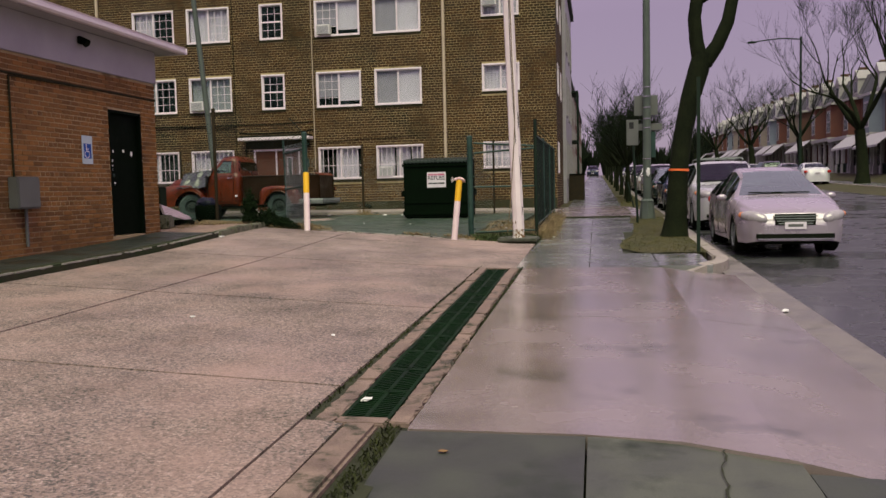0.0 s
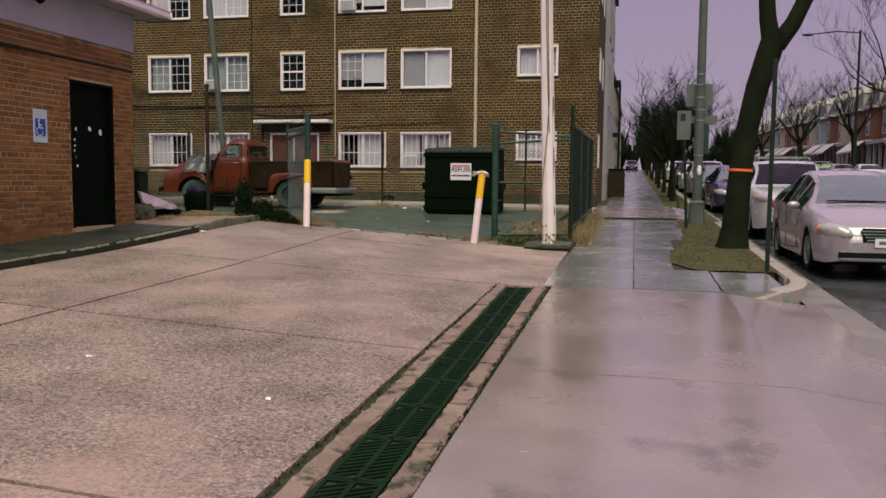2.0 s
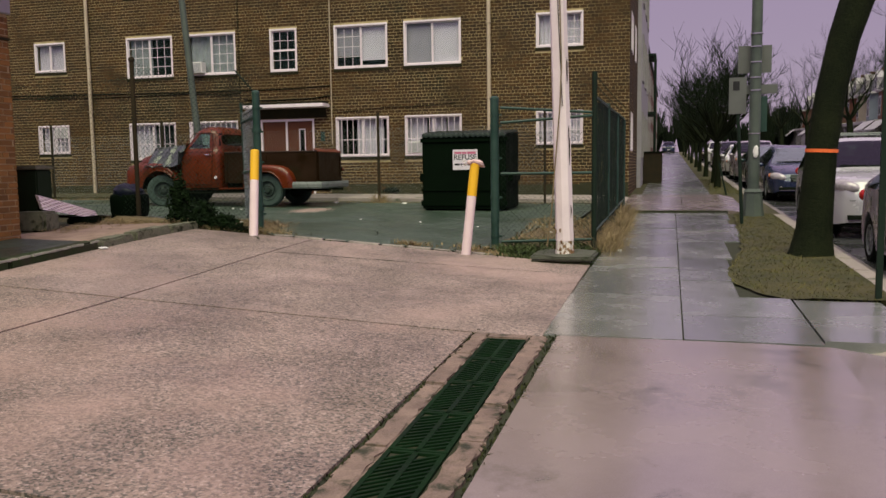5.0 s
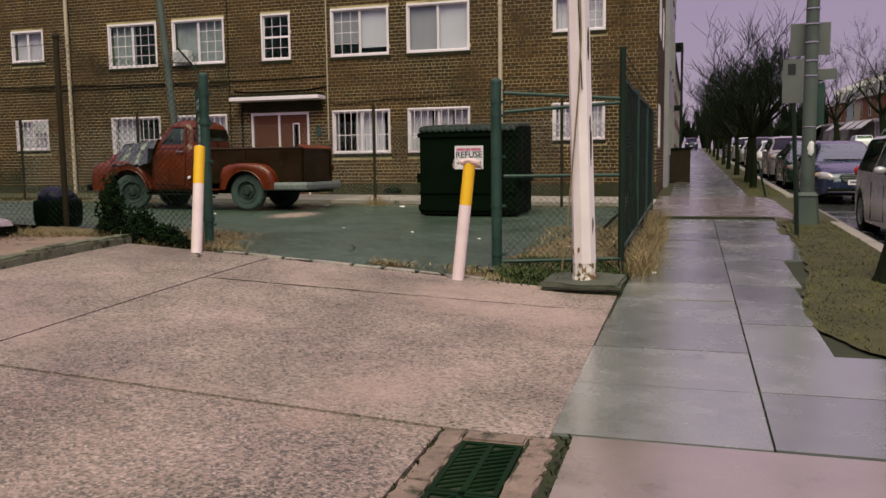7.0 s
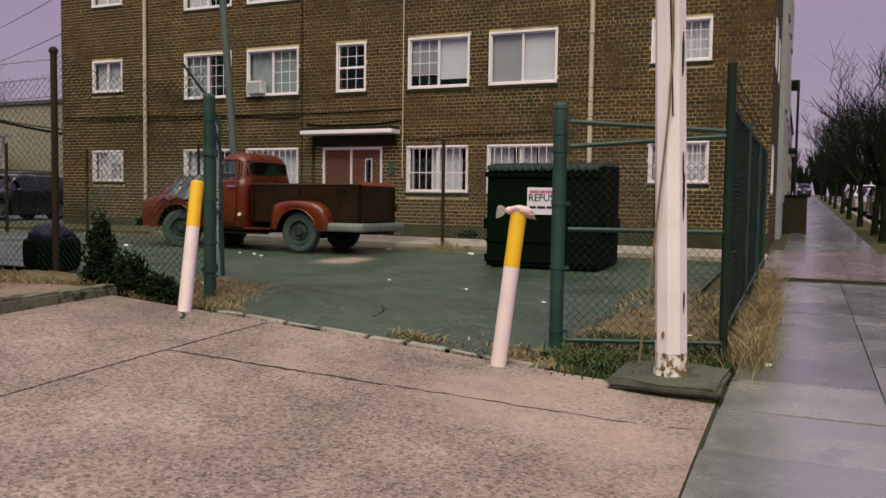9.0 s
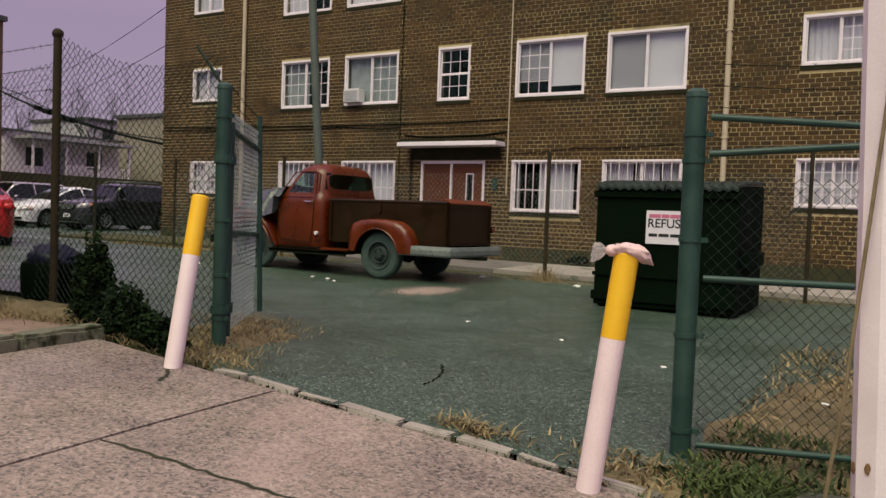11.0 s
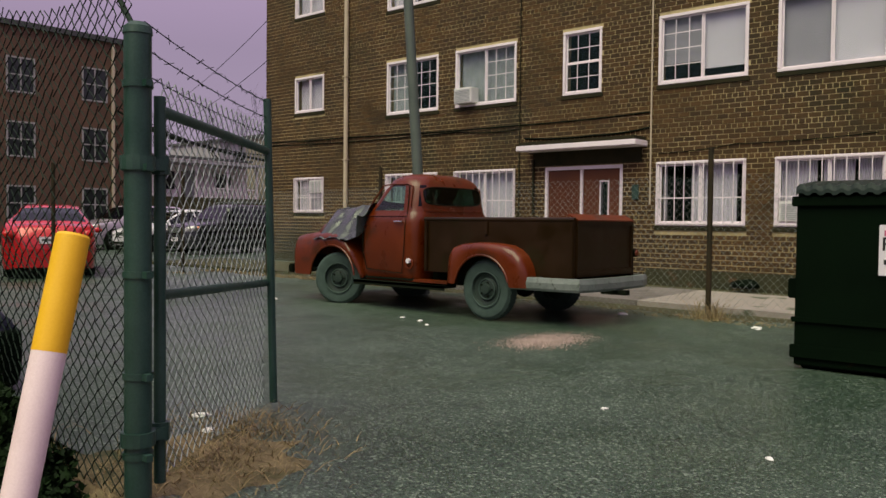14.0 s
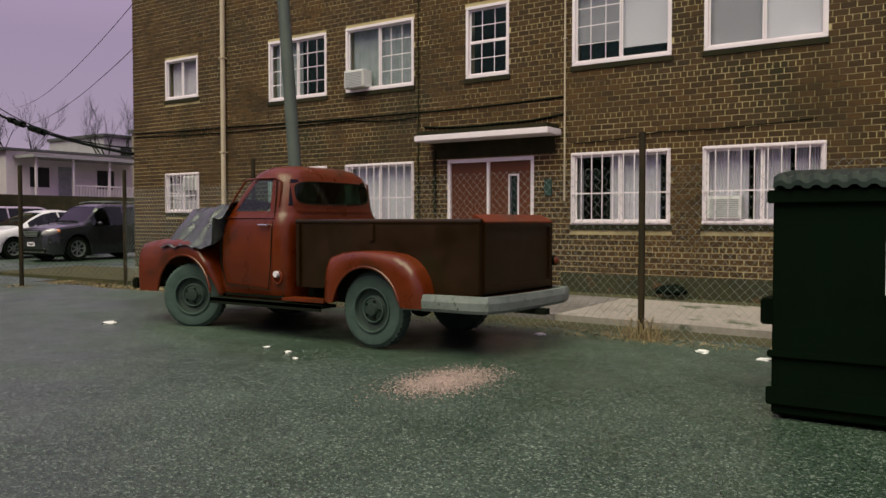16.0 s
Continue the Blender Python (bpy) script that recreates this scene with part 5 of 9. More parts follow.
for k, z in enumerate((2.5, 2.58, 2.66)):
    barbed("barbed_wire", (GA.x + 0.05, GA.y - 0.1, z + 0.03 * k), (GB.x, GB.y, 2.44 + 0.1 * k), M["darkwire"], gate, 20 + k, 0.02)
for z in (0.95, 2.12):
    bm = bmesh.new()
    cyl(bm, (-6.22, 17.255, z - 0.03), (-6.22, 17.255, z + 0.03), 0.072, n=16)
    cyl(bm, (GA.x, GA.y, z - 0.04), (GA.x, GA.y, z + 0.04), 0.042, n=12)
    box(bm, -6.275, -6.215, 17.28, 17.385, z - 0.025, z + 0.025)
    part("hinge", bm, M["post"], gate)

# fence from the right gate post round the corner and along the sidewalk
side = thing("side_fence", label="dark green chain-link fence with rails along the sidewalk", category="chain-link fence")
C = Vector((-1.31, 17.85, 0))
G2 = Vector((-2.58, 17.5, 0))
rail("corner_post", (C.x, C.y, 0.25), (C.x, C.y, 2.84), 0.038, M["darkwire"], side)
for za, zb in ((2.36, 2.28), (2.15, 2.24), (1.44, 1.44), (0.48, 0.5)):
    rail("rail", (G2.x, G2.y, za), (C.x, C.y, zb), 0.02, M["post"], side)
chain_link("wire_mesh", (G2.x, G2.y), (C.x, C.y), 0.45, 2.02, M["darkwire"], "", 0.075, 0.0026, parent=side, wave=0.01)
for k in range(3):
    barbed("barbed_wire", (G2.x, G2.y, 2.42 + 0.12 * k), (C.x, C.y, 2.4 + 0.14 * k), M["darkwire"], side, 40 + k)
E = Vector((-1.35, 26.2, 0))
for i in range(1, 4):
    p = C.lerp(E, i / 3)
    rail("post", (p.x, p.y, 0.3), (p.x, p.y, 2.6), 0.034, M["post"], side)
for z in (0.6, 2.5):
    rail("rail", (C.x, C.y, z), (E.x, E.y, z + 0.12), 0.02, M["post"], side)
chain_link("wire_mesh", (C.x, C.y), (E.x, E.y), lambda t: 0.36 + 0.18 * t, lambda t: 2.5 + 0.1 * t, M["darkwire"], "", 0.085, 0.0032, parent=side, wave=0.02)
# upright green slats woven into the far half of the mesh
slats = []
rs = random.Random(6)
for i in range(150):
    t = i / 150
    p = C.lerp(E, t)
    if rs.random() < 0.28:
        slats.append((p.x - 0.004, p.x + 0.004, p.y - 0.019, p.y + 0.012, 0.5 + 0.18 * t, 2.42 + rs.uniform(-0.06, 0.06)))
part("privacy_slats", boxes_mesh(slats), M["darkwire"], side, "dark green woven privacy slats")["kind"] = "stuff"
for k in range(3):
    barbed("barbed_wire", (C.x, C.y, 2.55 + 0.13 * k), (E.x, E.y, 2.65 + 0.13 * k), M["darkwire"], side, 50 + k)

# back fence of the yard
back_fence = thing("back_fence", label="low-slung chain-link fence with rusty posts behind the yard", category="chain-link fence")
BF = [(-3.2, 25.95), (-7.45, 25.95), (-13.9, 26.2), (-18.0, 26.7)]
for i, (x, y) in enumerate(BF):
    rail("post", (x, y, 0.55), (x, y, 2.92), 0.036 if i else 0.03, M["rustpost"], back_fence)
for (a, b), (c, d) in zip(BF, BF[1:]):
    chain_link("wire_mesh", (a, b), (c, d), 0.66, 2.55, M["galv"], "", 0.1, 0.0022, parent=back_fence, wave=0.05)
west_fence = thing("west_fence", label="rusty chain-link fence posts at the alley", category="chain-link fence")
WF = [(-18.1, 26.75), (-19.5, 25.5), (-19.4, 22.6), (-19.2, 19.4)]
for x, y in WF[1:]:
    rail("post", (x, y, 0.55), (x, y, 3.0), 0.04, M["rustpost"], west_fence)
for (a, b), (c, d) in zip(WF, WF[1:]):
    chain_link("wire_mesh", (a, b), (c, d), 0.66, 1.55, M["darkwire"], "", 0.1, 0.0024, parent=west_fence, wave=0.05)

# ---- white pole on its plinth ----
wp = thing("white_pole", -1.597, 16.84, 0.4, 0, "tall white painted pole with peeling rusty base", "utility pole")
bm = bmesh.new()
cyl(bm, (0, 0, 0.165), (-0.27, 0.02, 9.2), 0.118, 0.09, n=8)
smooth(part("shaft", bm, M["pole"], wp), 30)
bm = bmesh.new()
cyl(bm, (0, 0, 0.0), (0, 0, 0.06), 0.127, 0.12, n=8)
cyl(bm, (0, 0, 0.06), (0, 0, 0.17), 0.117, 0.1135, n=8)
part("base_collar", bm, M["polebase"], wp, "rust-eaten pole foot")
rr = random.Random(12)
for i in range(34):
    a = rr.uniform(0, 6.28)
    z = rr.uniform(0.0, 0.1) if i < 28 else rr.uniform(0.1, 0.4)
    bm = blob(0.026 * rr.uniform(0.4, 1.2), 0.006, 0.02 * rr.uniform(0.4, 1.4), i, 0.4, 8, 6)
    bmesh.ops.transform(bm, matrix=Matrix.Translation((math.cos(a) * 0.116, math.sin(a) * 0.116, z)) @ Matrix.Rotation(a + math.pi / 2, 4, "Z"), verts=bm.verts)
    part("rust_flake", bm, M["rust"], wp, "rust-brown flaking patch")
rope = [(-0.21, -0.13, 0.1), (-0.19, -0.14, 0.3), (-0.155, -0.135, 0.55), (-0.125, -0.13, 0.95), (-0.09, -0.125, 1.4), (-0.05, -0.125, 1.9), (-0.03, -0.125, 2.4), (-0.06, -0.12, 3.4), (-0.1, -0.115, 5.0), (-0.19, -0.11, 7.6)]
M["rope"] = varied("weathered_tan_rope", (0.12, 0.09, 0.05), (0.26, 0.2, 0.12), 0.008, 0.1, (0.8, 1.0), relief=0.4)
smooth(part("rope", tubes([[(Vector(p), 0.009) for p in rope]], 6), M["rope"], wp, "tan rope hanging down the pole"), 60)
part("lead", tubes([[(Vector((0.03 + 0.015 * math.sin(z * 1.3) - 0.03 * z, -0.122 + 0.002 * z, z)), 0.006) for z in [1.9 + i * 0.3 for i in range(0, 23)]]], 5), M["rustpost"], wp, "thin dark cable")
for zz, w_, h_ in ((1.32, 0.012, 0.2), (1.55, 0.008, 0.1), (2.35, 0.01, 0.16), (0.55, 0.012, 0.08)):
    bm = blob(w_, 0.006, h_, int(zz * 10), 0.35, 8, 8)
    bmesh.ops.transform(bm, matrix=Matrix.Translation((0.1 - 0.03 * zz, -0.048, zz)), verts=bm.verts)
    part("paint_chip", bm, M["rustpost"], wp, "dark chipped paint")
plinth = thing("pole_plinth", -1.6, 16.78, height(-1.6, 16.8), 0, "mossy broken concrete slab under the pole", "concrete base")
bm = bmesh.new()
box(bm, -0.41, 0.41, -0.31, 0.5, 0.03, 0.1, 0.022)
bmesh.ops.subdivide_edges(bm, edges=[d for d in bm.edges if d.calc_length() > 0.3], cuts=7, use_grid_fill=True)
for v in bm.verts:
    n = noise.noise(v.co * 3.0)
    v.co += Vector((n * 0.045, n * 0.045, n * 0.02))
M["plinth"] = varied("grey_mossy_plinth", (0.03, 0.036, 0.025), (0.12, 0.12, 0.095), 0.01, 0.3, (0.6, 0.9), relief=0.4, stain=(0.02, 0.03, 0.01), stain_size=0.25)
smooth(part("slab", bm, M["plinth"], plinth), 40)
bm = bmesh.new()
box(bm, -0.37, 0.39, -0.28, 0.48, -0.12, 0.035, 0.02)
bmesh.ops.subdivide_edges(bm, edges=[d for d in bm.edges if d.calc_length() > 0.3], cuts=7, use_grid_fill=True)
for v in bm.verts:
    v.co += Vector((0.05, 0.05, 0.01)) * noise.noise(v.co * 6.0)
smooth(part("footing", bm, M["mosskerb"], plinth, "mossy crumbled footing"), 40)

# thin grey steel pole behind the truck
gp = thing("steel_pole", -12.3, 25.7, 0.6, 0, "slim grey steel light pole, leaning slightly", "light pole")
bm = bmesh.new()
cyl(bm, (0, 0, 0), (-0.84, 0, 9.5), 0.095, 0.075, n=14)
smooth(part("shaft", bm, M["steel"], gp))

# ---- old red pickup ----
def lathe(profile, n=32, axis="y"):
    """Closed rings from (radius, along) pairs about the axis."""
    rings = []
    for k in range(n):
        a = 2 * math.pi * k / n
        ring = []
        for r, u in profile:
            c, s = math.cos(a) * r, math.sin(a) * r
            ring.append((c, u, s) if axis == "y" else (u, c, s))
        rings.append(ring)
    m = len(profile)
    verts = [v for ring in rings for v in ring]
    faces = []
    for k in range(n):
        b, c = k * m, ((k + 1) % n) * m
        for i in range(m):
            j = (i + 1) % m
            faces.append((b + i, b + j, c + j, c + i))
    return verts, faces


def moved(mesh, m):
    verts, faces = mesh
    return [tuple(m @ Vector(v)) for v in verts], faces


def joined(*meshes):
    verts, faces = [], []
    for v, f in meshes:
        b = len(verts)
        verts += v
        faces += [tuple(i + b for i in face) for face in f]
    return verts, faces


def plate_mesh(outline, axis, a, b):
    """A prism of an outline of (u, w) between a and b along the axis."""
    if axis == "y":
        r0, r1 = [(u, a, w) for u, w in outline], [(u, b, w) for u, w in outline]
    else:
        r0, r1 = [(a, u, w) for u, w in outline], [(b, u, w) for u, w in outline]
    return loft([r0, r1])


def interp(table, x):
    for (a, p), (b, q) in zip(table, table[1:]):
        if x <= b:
            t = (x - a) / (b - a) if b > a else 0.0
            t = max(0.0, min(1.0, t))
            return p + (q - p) * t
    return table[-1][1]


truck = thing("pickup_truck", -9.44, 24.58, height(-9.44, 24.58) + 0.006, 0, "faded red old stepside pickup truck parked on asphalt", "pickup truck")
HUB = 0.387
AX = (0.0, -2.86)


def truck_wheel(x, side):
    s = -1 if side < 0 else 1
    steer = 24 if x < -1 else 0
    prof_t = [(0.225, -0.085), (0.30, -0.1), (0.355, -0.092), (0.383, -0.065), (0.387, 0.0), (0.383, 0.065), (0.355, 0.092), (0.30, 0.1), (0.225, 0.085)]
    m = pose(x, side * 0.765, HUB, 0, 0, steer)
    tyre = smooth(part("wheel", moved(lathe(prof_t, 40), m), M["tyre"], truck, "dusty worn tyre"), 35)
    groove = []
    for k in range(40):
        a = 2 * math.pi * k / 40
        for u in (-0.045, 0.0, 0.045):
            v, f = boxes_mesh([(-0.017, 0.017, u - 0.018, u + 0.018, 0.38, 0.392)])
            groove.append(moved((v, f), m @ Matrix.Rotation(a + u * 2, 4, "Y")))
    part("tread", joined(*groove), M["tyre"], tyre)
    o = s * 0.1
    prof_r = [(0.228, o * 0.9), (0.218, o * 0.95), (0.2, o * 0.6), (0.15, o * 0.45), (0.11, o * 0.7), (0.075, o * 0.75), (0.06, o * 1.05), (0.0, o * 1.1), (0.0, o * 0.2), (0.228, o * 0.2)]
    rim = smooth(part("rim", moved(lathe(prof_r, 32), m), M["rim"], tyre, "dusty grey steel wheel"), 30)
    part("trim_ring", moved(lathe([(0.226, o * 0.96), (0.236, o * 1.03), (0.222, o * 1.06), (0.214, o * 0.98)], 32), m), M["tyre"], tyre)
    part("hub_ring", moved(lathe([(0.128, o * 0.62), (0.136, o * 0.74), (0.126, o * 0.78), (0.118, o * 0.66)], 28), m), M["tyre"], tyre)
    for k in range(5):
        a = 2 * math.pi * k / 5
        bm = bmesh.new()
        p = m @ Vector((math.cos(a) * 0.092, o * 0.72, math.sin(a) * 0.092))
        cyl(bm, p, m @ Vector((math.cos(a) * 0.092, o * 0.72 + s * 0.02, math.sin(a) * 0.092)), 0.011, n=6)
        part("lug_nut", bm, M["chassis"], tyre)


for x in AX:
    for sd in (-1, 1):
        truck_wheel(x, sd)


def rounded_ring(x0, x1, hw, r, z, ns=8, nc=5):
    pts = []
    corners = ((x1 - r, -hw + r, -90), (x1 - r, hw - r, 0), (x0 + r, hw - r, 90), (x0 + r, -hw + r, 180))
    for i, (cx, cy, a0) in enumerate(corners):
        arc = [(cx + r * math.cos(radians(a0 + 90 * k / nc)), cy + r * math.sin(radians(a0 + 90 * k / nc))) for k in range(nc + 1)]
        nx, ny, na = corners[(i + 1) % 4]
        nxt = (nx + r * math.cos(radians(na)), ny + r * math.sin(radians(na)))
        pts += arc
        last = arc[-1]
        pts += [(last[0] + (nxt[0] - last[0]) * k / ns, last[1] + (nxt[1] - last[1]) * k / ns) for k in range(1, ns)]
    return [(x, y, z) for x, y in pts]


# cab: front, back, half-width and corner radius by height
CAB = [(0.40, -2.36, -1.28, 0.76, 0.10), (0.55, -2.38, -1.27, 0.82, 0.12), (0.95, -2.36, -1.26, 0.85, 0.14), (1.22, -2.34, -1.26, 0.845, 0.15), (1.33, -2.30, -1.26, 0.825, 0.16),
       (1.36, -2.29, -1.27, 0.805, 0.16), (1.40, -2.26, -1.28, 0.795, 0.16), (1.46, -2.21, -1.285, 0.785, 0.17), (1.72, -2.02, -1.31, 0.735, 0.19), (1.76, -1.98, -1.32, 0.725, 0.2), (1.82, -1.96, -1.34, 0.70, 0.22), (1.87, -1.91, -1.39, 0.655, 0.24),
       (1.905, -1.84, -1.45, 0.58, 0.2), (1.925, -1.76, -1.52, 0.46, 0.14), (1.932, -1.7, -1.58, 0.3, 0.06)]
rings = [rounded_ring(x0, x1, hw, r, z) for z, x0, x1, hw, r in CAB]
n = len(rings[0])
seg = 13
cab_faces, glass_faces = [], {"windshield": [], "side_window": [], "rear_window": [], "far_window": []}
for i in range(len(rings) - 1):
    for k in range(n):
        q = (i * n + k, i * n + (k + 1) % n, (i + 1) * n + (k + 1) % n, (i + 1) * n + k)
        block, along = divmod(k, seg)
        z = CAB[i][0]
        where = None
        if 1.40 <= z < 1.76:
            on = along - 5
            if block == 0 and z >= 1.46 and (0 <= on <= 7):
                where = "rear_window"
            elif block == 0 and z >= 1.46 and along in (3, 4):
                where = "rear_window"
            elif block == 1 and z >= 1.46 and along in (0, 1):
                where = "rear_window"
            elif block == 1 and 1 <= on <= 7:
                where = "far_window"
            elif block == 2 and 0 <= on <= 7:
                where = "windshield"
            elif block == 3 and 0 <= on <= 6:
                where = "side_window"
        (glass_faces[where] if where else cab_faces).append(q)
verts = [v for r in rings for v in r]
cab_faces.append(tuple(range(len(verts) - n, len(verts))))
cab = smooth(part("cab", (verts, cab_faces), M["truckred"], truck), 40)
for key, fs in glass_faces.items():
    used = sorted({i for f in fs for i in f})
    index = {v: i for i, v in enumerate(used)}
    smooth(part("rear_window" if key == "rear_window" else "windshield" if key == "windshield" else "side_window", ([verts[i] for i in used], [tuple(index[i] for i in f) for f in fs]), M["truckglass"] if key == "rear_window" else M["cabglass"], cab, "dark dusty glass" if key == "rear_window" else "dusty see-through glass"), 60)


def cab_back(y, z, out=0.004):
    """A point on the back of the cab, wrapping round its corners."""
    for low_, high_ in zip(CAB, CAB[1:]):
        if low_[0] <= z <= high_[0]:
            t = (z - low_[0]) / (high_[0] - low_[0])
            x1, hw, r = (low_[i] + (high_[i] - low_[i]) * t for i in (2, 3, 4))
            over_ = abs(y) - (hw - r)
            return Vector((x1 + out if over_ <= 0 else x1 - r + math.sqrt(max(0.0, r * r - over_ * over_)) + out, y, z))


rings = [[], [], []]
for k in range(72):
    a = 2 * math.pi * k / 72
    c, s_ = math.cos(a), math.sin(a)
    big = max(abs(c), abs(s_))
    soft = (abs(c) ** 4.5 + abs(s_) ** 4.5) ** (1 / 4.5)
    rings[0].append(cab_back(0.665 * c / big, 1.61 + 0.175 * s_ / big, 0.002))
    rings[1].append(cab_back(0.625 * c / soft, 1.61 + 0.132 * s_ / soft, 0.007))
    rings[2].append(cab_back(0.62 * c / soft, 1.61 + 0.127 * s_ / soft, -0.02))
smooth(part("rear_window_surround", loft(rings, caps=False), M["truckred"], cab, "red metal round the rear glass"), 50)
part("window_seal", tubes([[(cab_back(0.622 * math.cos(a) / q, 1.61 + 0.129 * math.sin(a) / q, 0.004), 0.009) for a, q in [(2 * math.pi * k / 72, (abs(math.cos(2 * math.pi * k / 72)) ** 4.5 + abs(math.sin(2 * math.pi * k / 72)) ** 4.5) ** (1 / 4.5)) for k in range(73)]]], 5), M["chassis"], cab, "black rubber window seal")
# seat, dashboard and floor inside
part("bench_seat", boxes_mesh([(-1.75, -1.36, -0.68, 0.68, 0.75, 0.95), (-1.45, -1.34, -0.68, 0.68, 0.95, 1.36)]), M["chassis"], cab)
part("dashboard", boxes_mesh([(-2.24, -2.05, -0.74, 0.74, 1.1, 1.36), (-2.3, -1.34, -0.78, 0.78, 0.42, 0.5)]), M["chassis"], cab)
wheel_rim = moved(lathe([(0.19, -0.01), (0.2, 0.0), (0.19, 0.01), (0.18, 0.0)], 24), pose(-1.95, -0.36, 1.3, 0, 0, 0) @ Matrix.Rotation(radians(-70), 4, "Y") @ Matrix.Rotation(radians(90), 4, "X"))
part("steering_wheel", wheel_rim, M["chassis"], cab)
# drip moulding, belt crease, door seams and handle
for s in (-1, 1):
    part("drip_rail", tubes([[((x, s * y, z), 0.012) for x, y, z in ((-2.24, 0.80, 1.40), (-2.1, 0.765, 1.6), (-1.98, 0.735, 1.755), (-1.8, 0.735, 1.775), (-1.5, 0.735, 1.775), (-1.4, 0.74, 1.74), (-1.395, 0.79, 1.45))]], 5), M["truckred"], cab)
    part("belt_moulding", tubes([[((x, s * 0.83, 1.325), 0.011) for x in (-2.25, -2.0, -1.7, -1.42)]], 5), M["truckred"], cab)
    seam = [(-2.27, 0.818, 1.36), (-2.29, 0.86, 1.15), (-2.28, 0.862, 0.8), (-2.22, 0.84, 0.56), (-1.52, 0.838, 0.52), (-1.46, 0.862, 0.8), (-1.44, 0.858, 1.2), (-1.44, 0.81, 1.37), (-1.45, 0.77, 1.6), (-1.47, 0.742, 1.74)]
    part("door_seam", tubes([[((x, s * (y - 0.004), z), 0.007) for x, y, z in seam]], 4), M["chassis"], cab, "dark door gap")
    bm = bmesh.new()
    cyl(bm, (-1.64, s * 0.87, 1.245), (-1.49, s * 0.882, 1.245), 0.012, n=8)
    cyl(bm, (-1.49, s * 0.835, 1.245), (-1.49, s * 0.882, 1.245), 0.016, n=8)
    smooth(part("door_handle", bm, M["chrome"], cab, "bright door handle"))
part("cab_back_crease", tubes([[((-1.262, y, 1.40), 0.01) for y in (-0.62, 0.0, 0.62)]], 4), M["truckred"], cab)
bm = bmesh.new()
cyl(bm, (-1.36, -0.83, 0.7), (-1.36, -0.885, 0.7), 0.034, n=16)
smooth(part("fuel_cap", bm, M["signwhite"], cab, "bright fuel cap"))
part("fuel_recess", moved(lathe([(0.05, -0.004), (0.075, -0.004), (0.08, 0.006), (0.05, 0.006)], 20), pose(-1.36, -0.85, 0.66)), M["truckred"], cab)

# hood and nose
HOOD = [(-2.26, 1.40, 0.68), (-2.45, 1.385, 0.665), (-2.8, 1.35, 0.63), (-3.15, 1.33, 0.6), (-3.45, 1.295, 0.57), (-3.62, 1.245, 0.55), (-3.74, 1.14, 0.53), (-3.8, 0.95, 0.5), (-3.81, 0.8, 0.48)]
rings = []
for x, zt, hw in HOOD:
    ring = []
    for k in range(21):
        a = math.pi * k / 20
        c, s = math.cos(a), math.sin(a)
        y = hw * math.copysign(abs(c) ** 0.55, c)
        z = 0.72 + (zt - 0.72) * abs(s) ** 0.42
        ring.append((x, -y, z))
    rings.append(ring)
v, f = loft(rings, closed=False)
f.append(tuple(range(len(v) - 21, len(v))))
smooth(part("hood", (v, f), M["truckred"], truck), 35)
part("grille", boxes_mesh([(-3.84, -3.78, -0.62, 0.62, 0.55, 0.82), (-3.9, -3.84, -0.6, 0.6, 0.66, 0.72), (-3.9, -3.84, -0.1, 0.1, 0.6, 0.78)]), M["chassis"], truck)


def pontoon(name, top, x0, x1, axle, radius, side, y_in, y_out, low):
    rings = []
    N = 64
    for i in range(N + 1):
        x = x0 + (x1 - x0) * i / N
        zt = interp(top, x)
        dx = x - axle
        zb = max(low, HUB + math.sqrt(radius ** 2 - dx ** 2)) if abs(dx) < radius else low
        zb = min(zb, zt - 0.03)
        end = min(1.0, 8 * min(i, N - i) / N)
        yo = y_in + (y_out - y_in) * (0.72 + 0.28 * math.sin(end * math.pi / 2))
        yy = lambda t: y_in + (yo - y_in) * t
        outer = [(yy(0.98), zb), (yy(1.0), zb + (zt - zb) * 0.35), (yy(0.99), zb + (zt - zb) * 0.62), (yy(0.94), zt - (zt - zb) * 0.16), (yy(0.84), zt - (zt - zb) * 0.04), (yy(0.6), zt), (yy(0.0), zt)]
        inner = [(yy(0.0), zt - 0.02), (yy(0.6), zt - 0.02), (yy(0.82), zt - 0.02 - (zt - zb) * 0.05), (yy(0.91), zt - 0.02 - (zt - zb) * 0.16), (yy(0.95), zb + (zt - zb) * 0.5), (yy(0.94), zb)]
        rings.append([(x, side * y, z) for y, z in outer + inner])
    ob = smooth(part(name, loft(rings), M["truckred"], truck), 50)
    arch = [((axle + radius * math.cos(a), side * (y_out - 0.006), HUB + radius * math.sin(a)), 0.014) for a in [radians(8 + 164 * k / 24) for k in range(25)] if HUB + radius * math.sin(a) > low + 0.02]
    part("arch_lip", tubes([arch], 6), M["truckred"], ob, "rolled wheel-arch lip")
    return ob


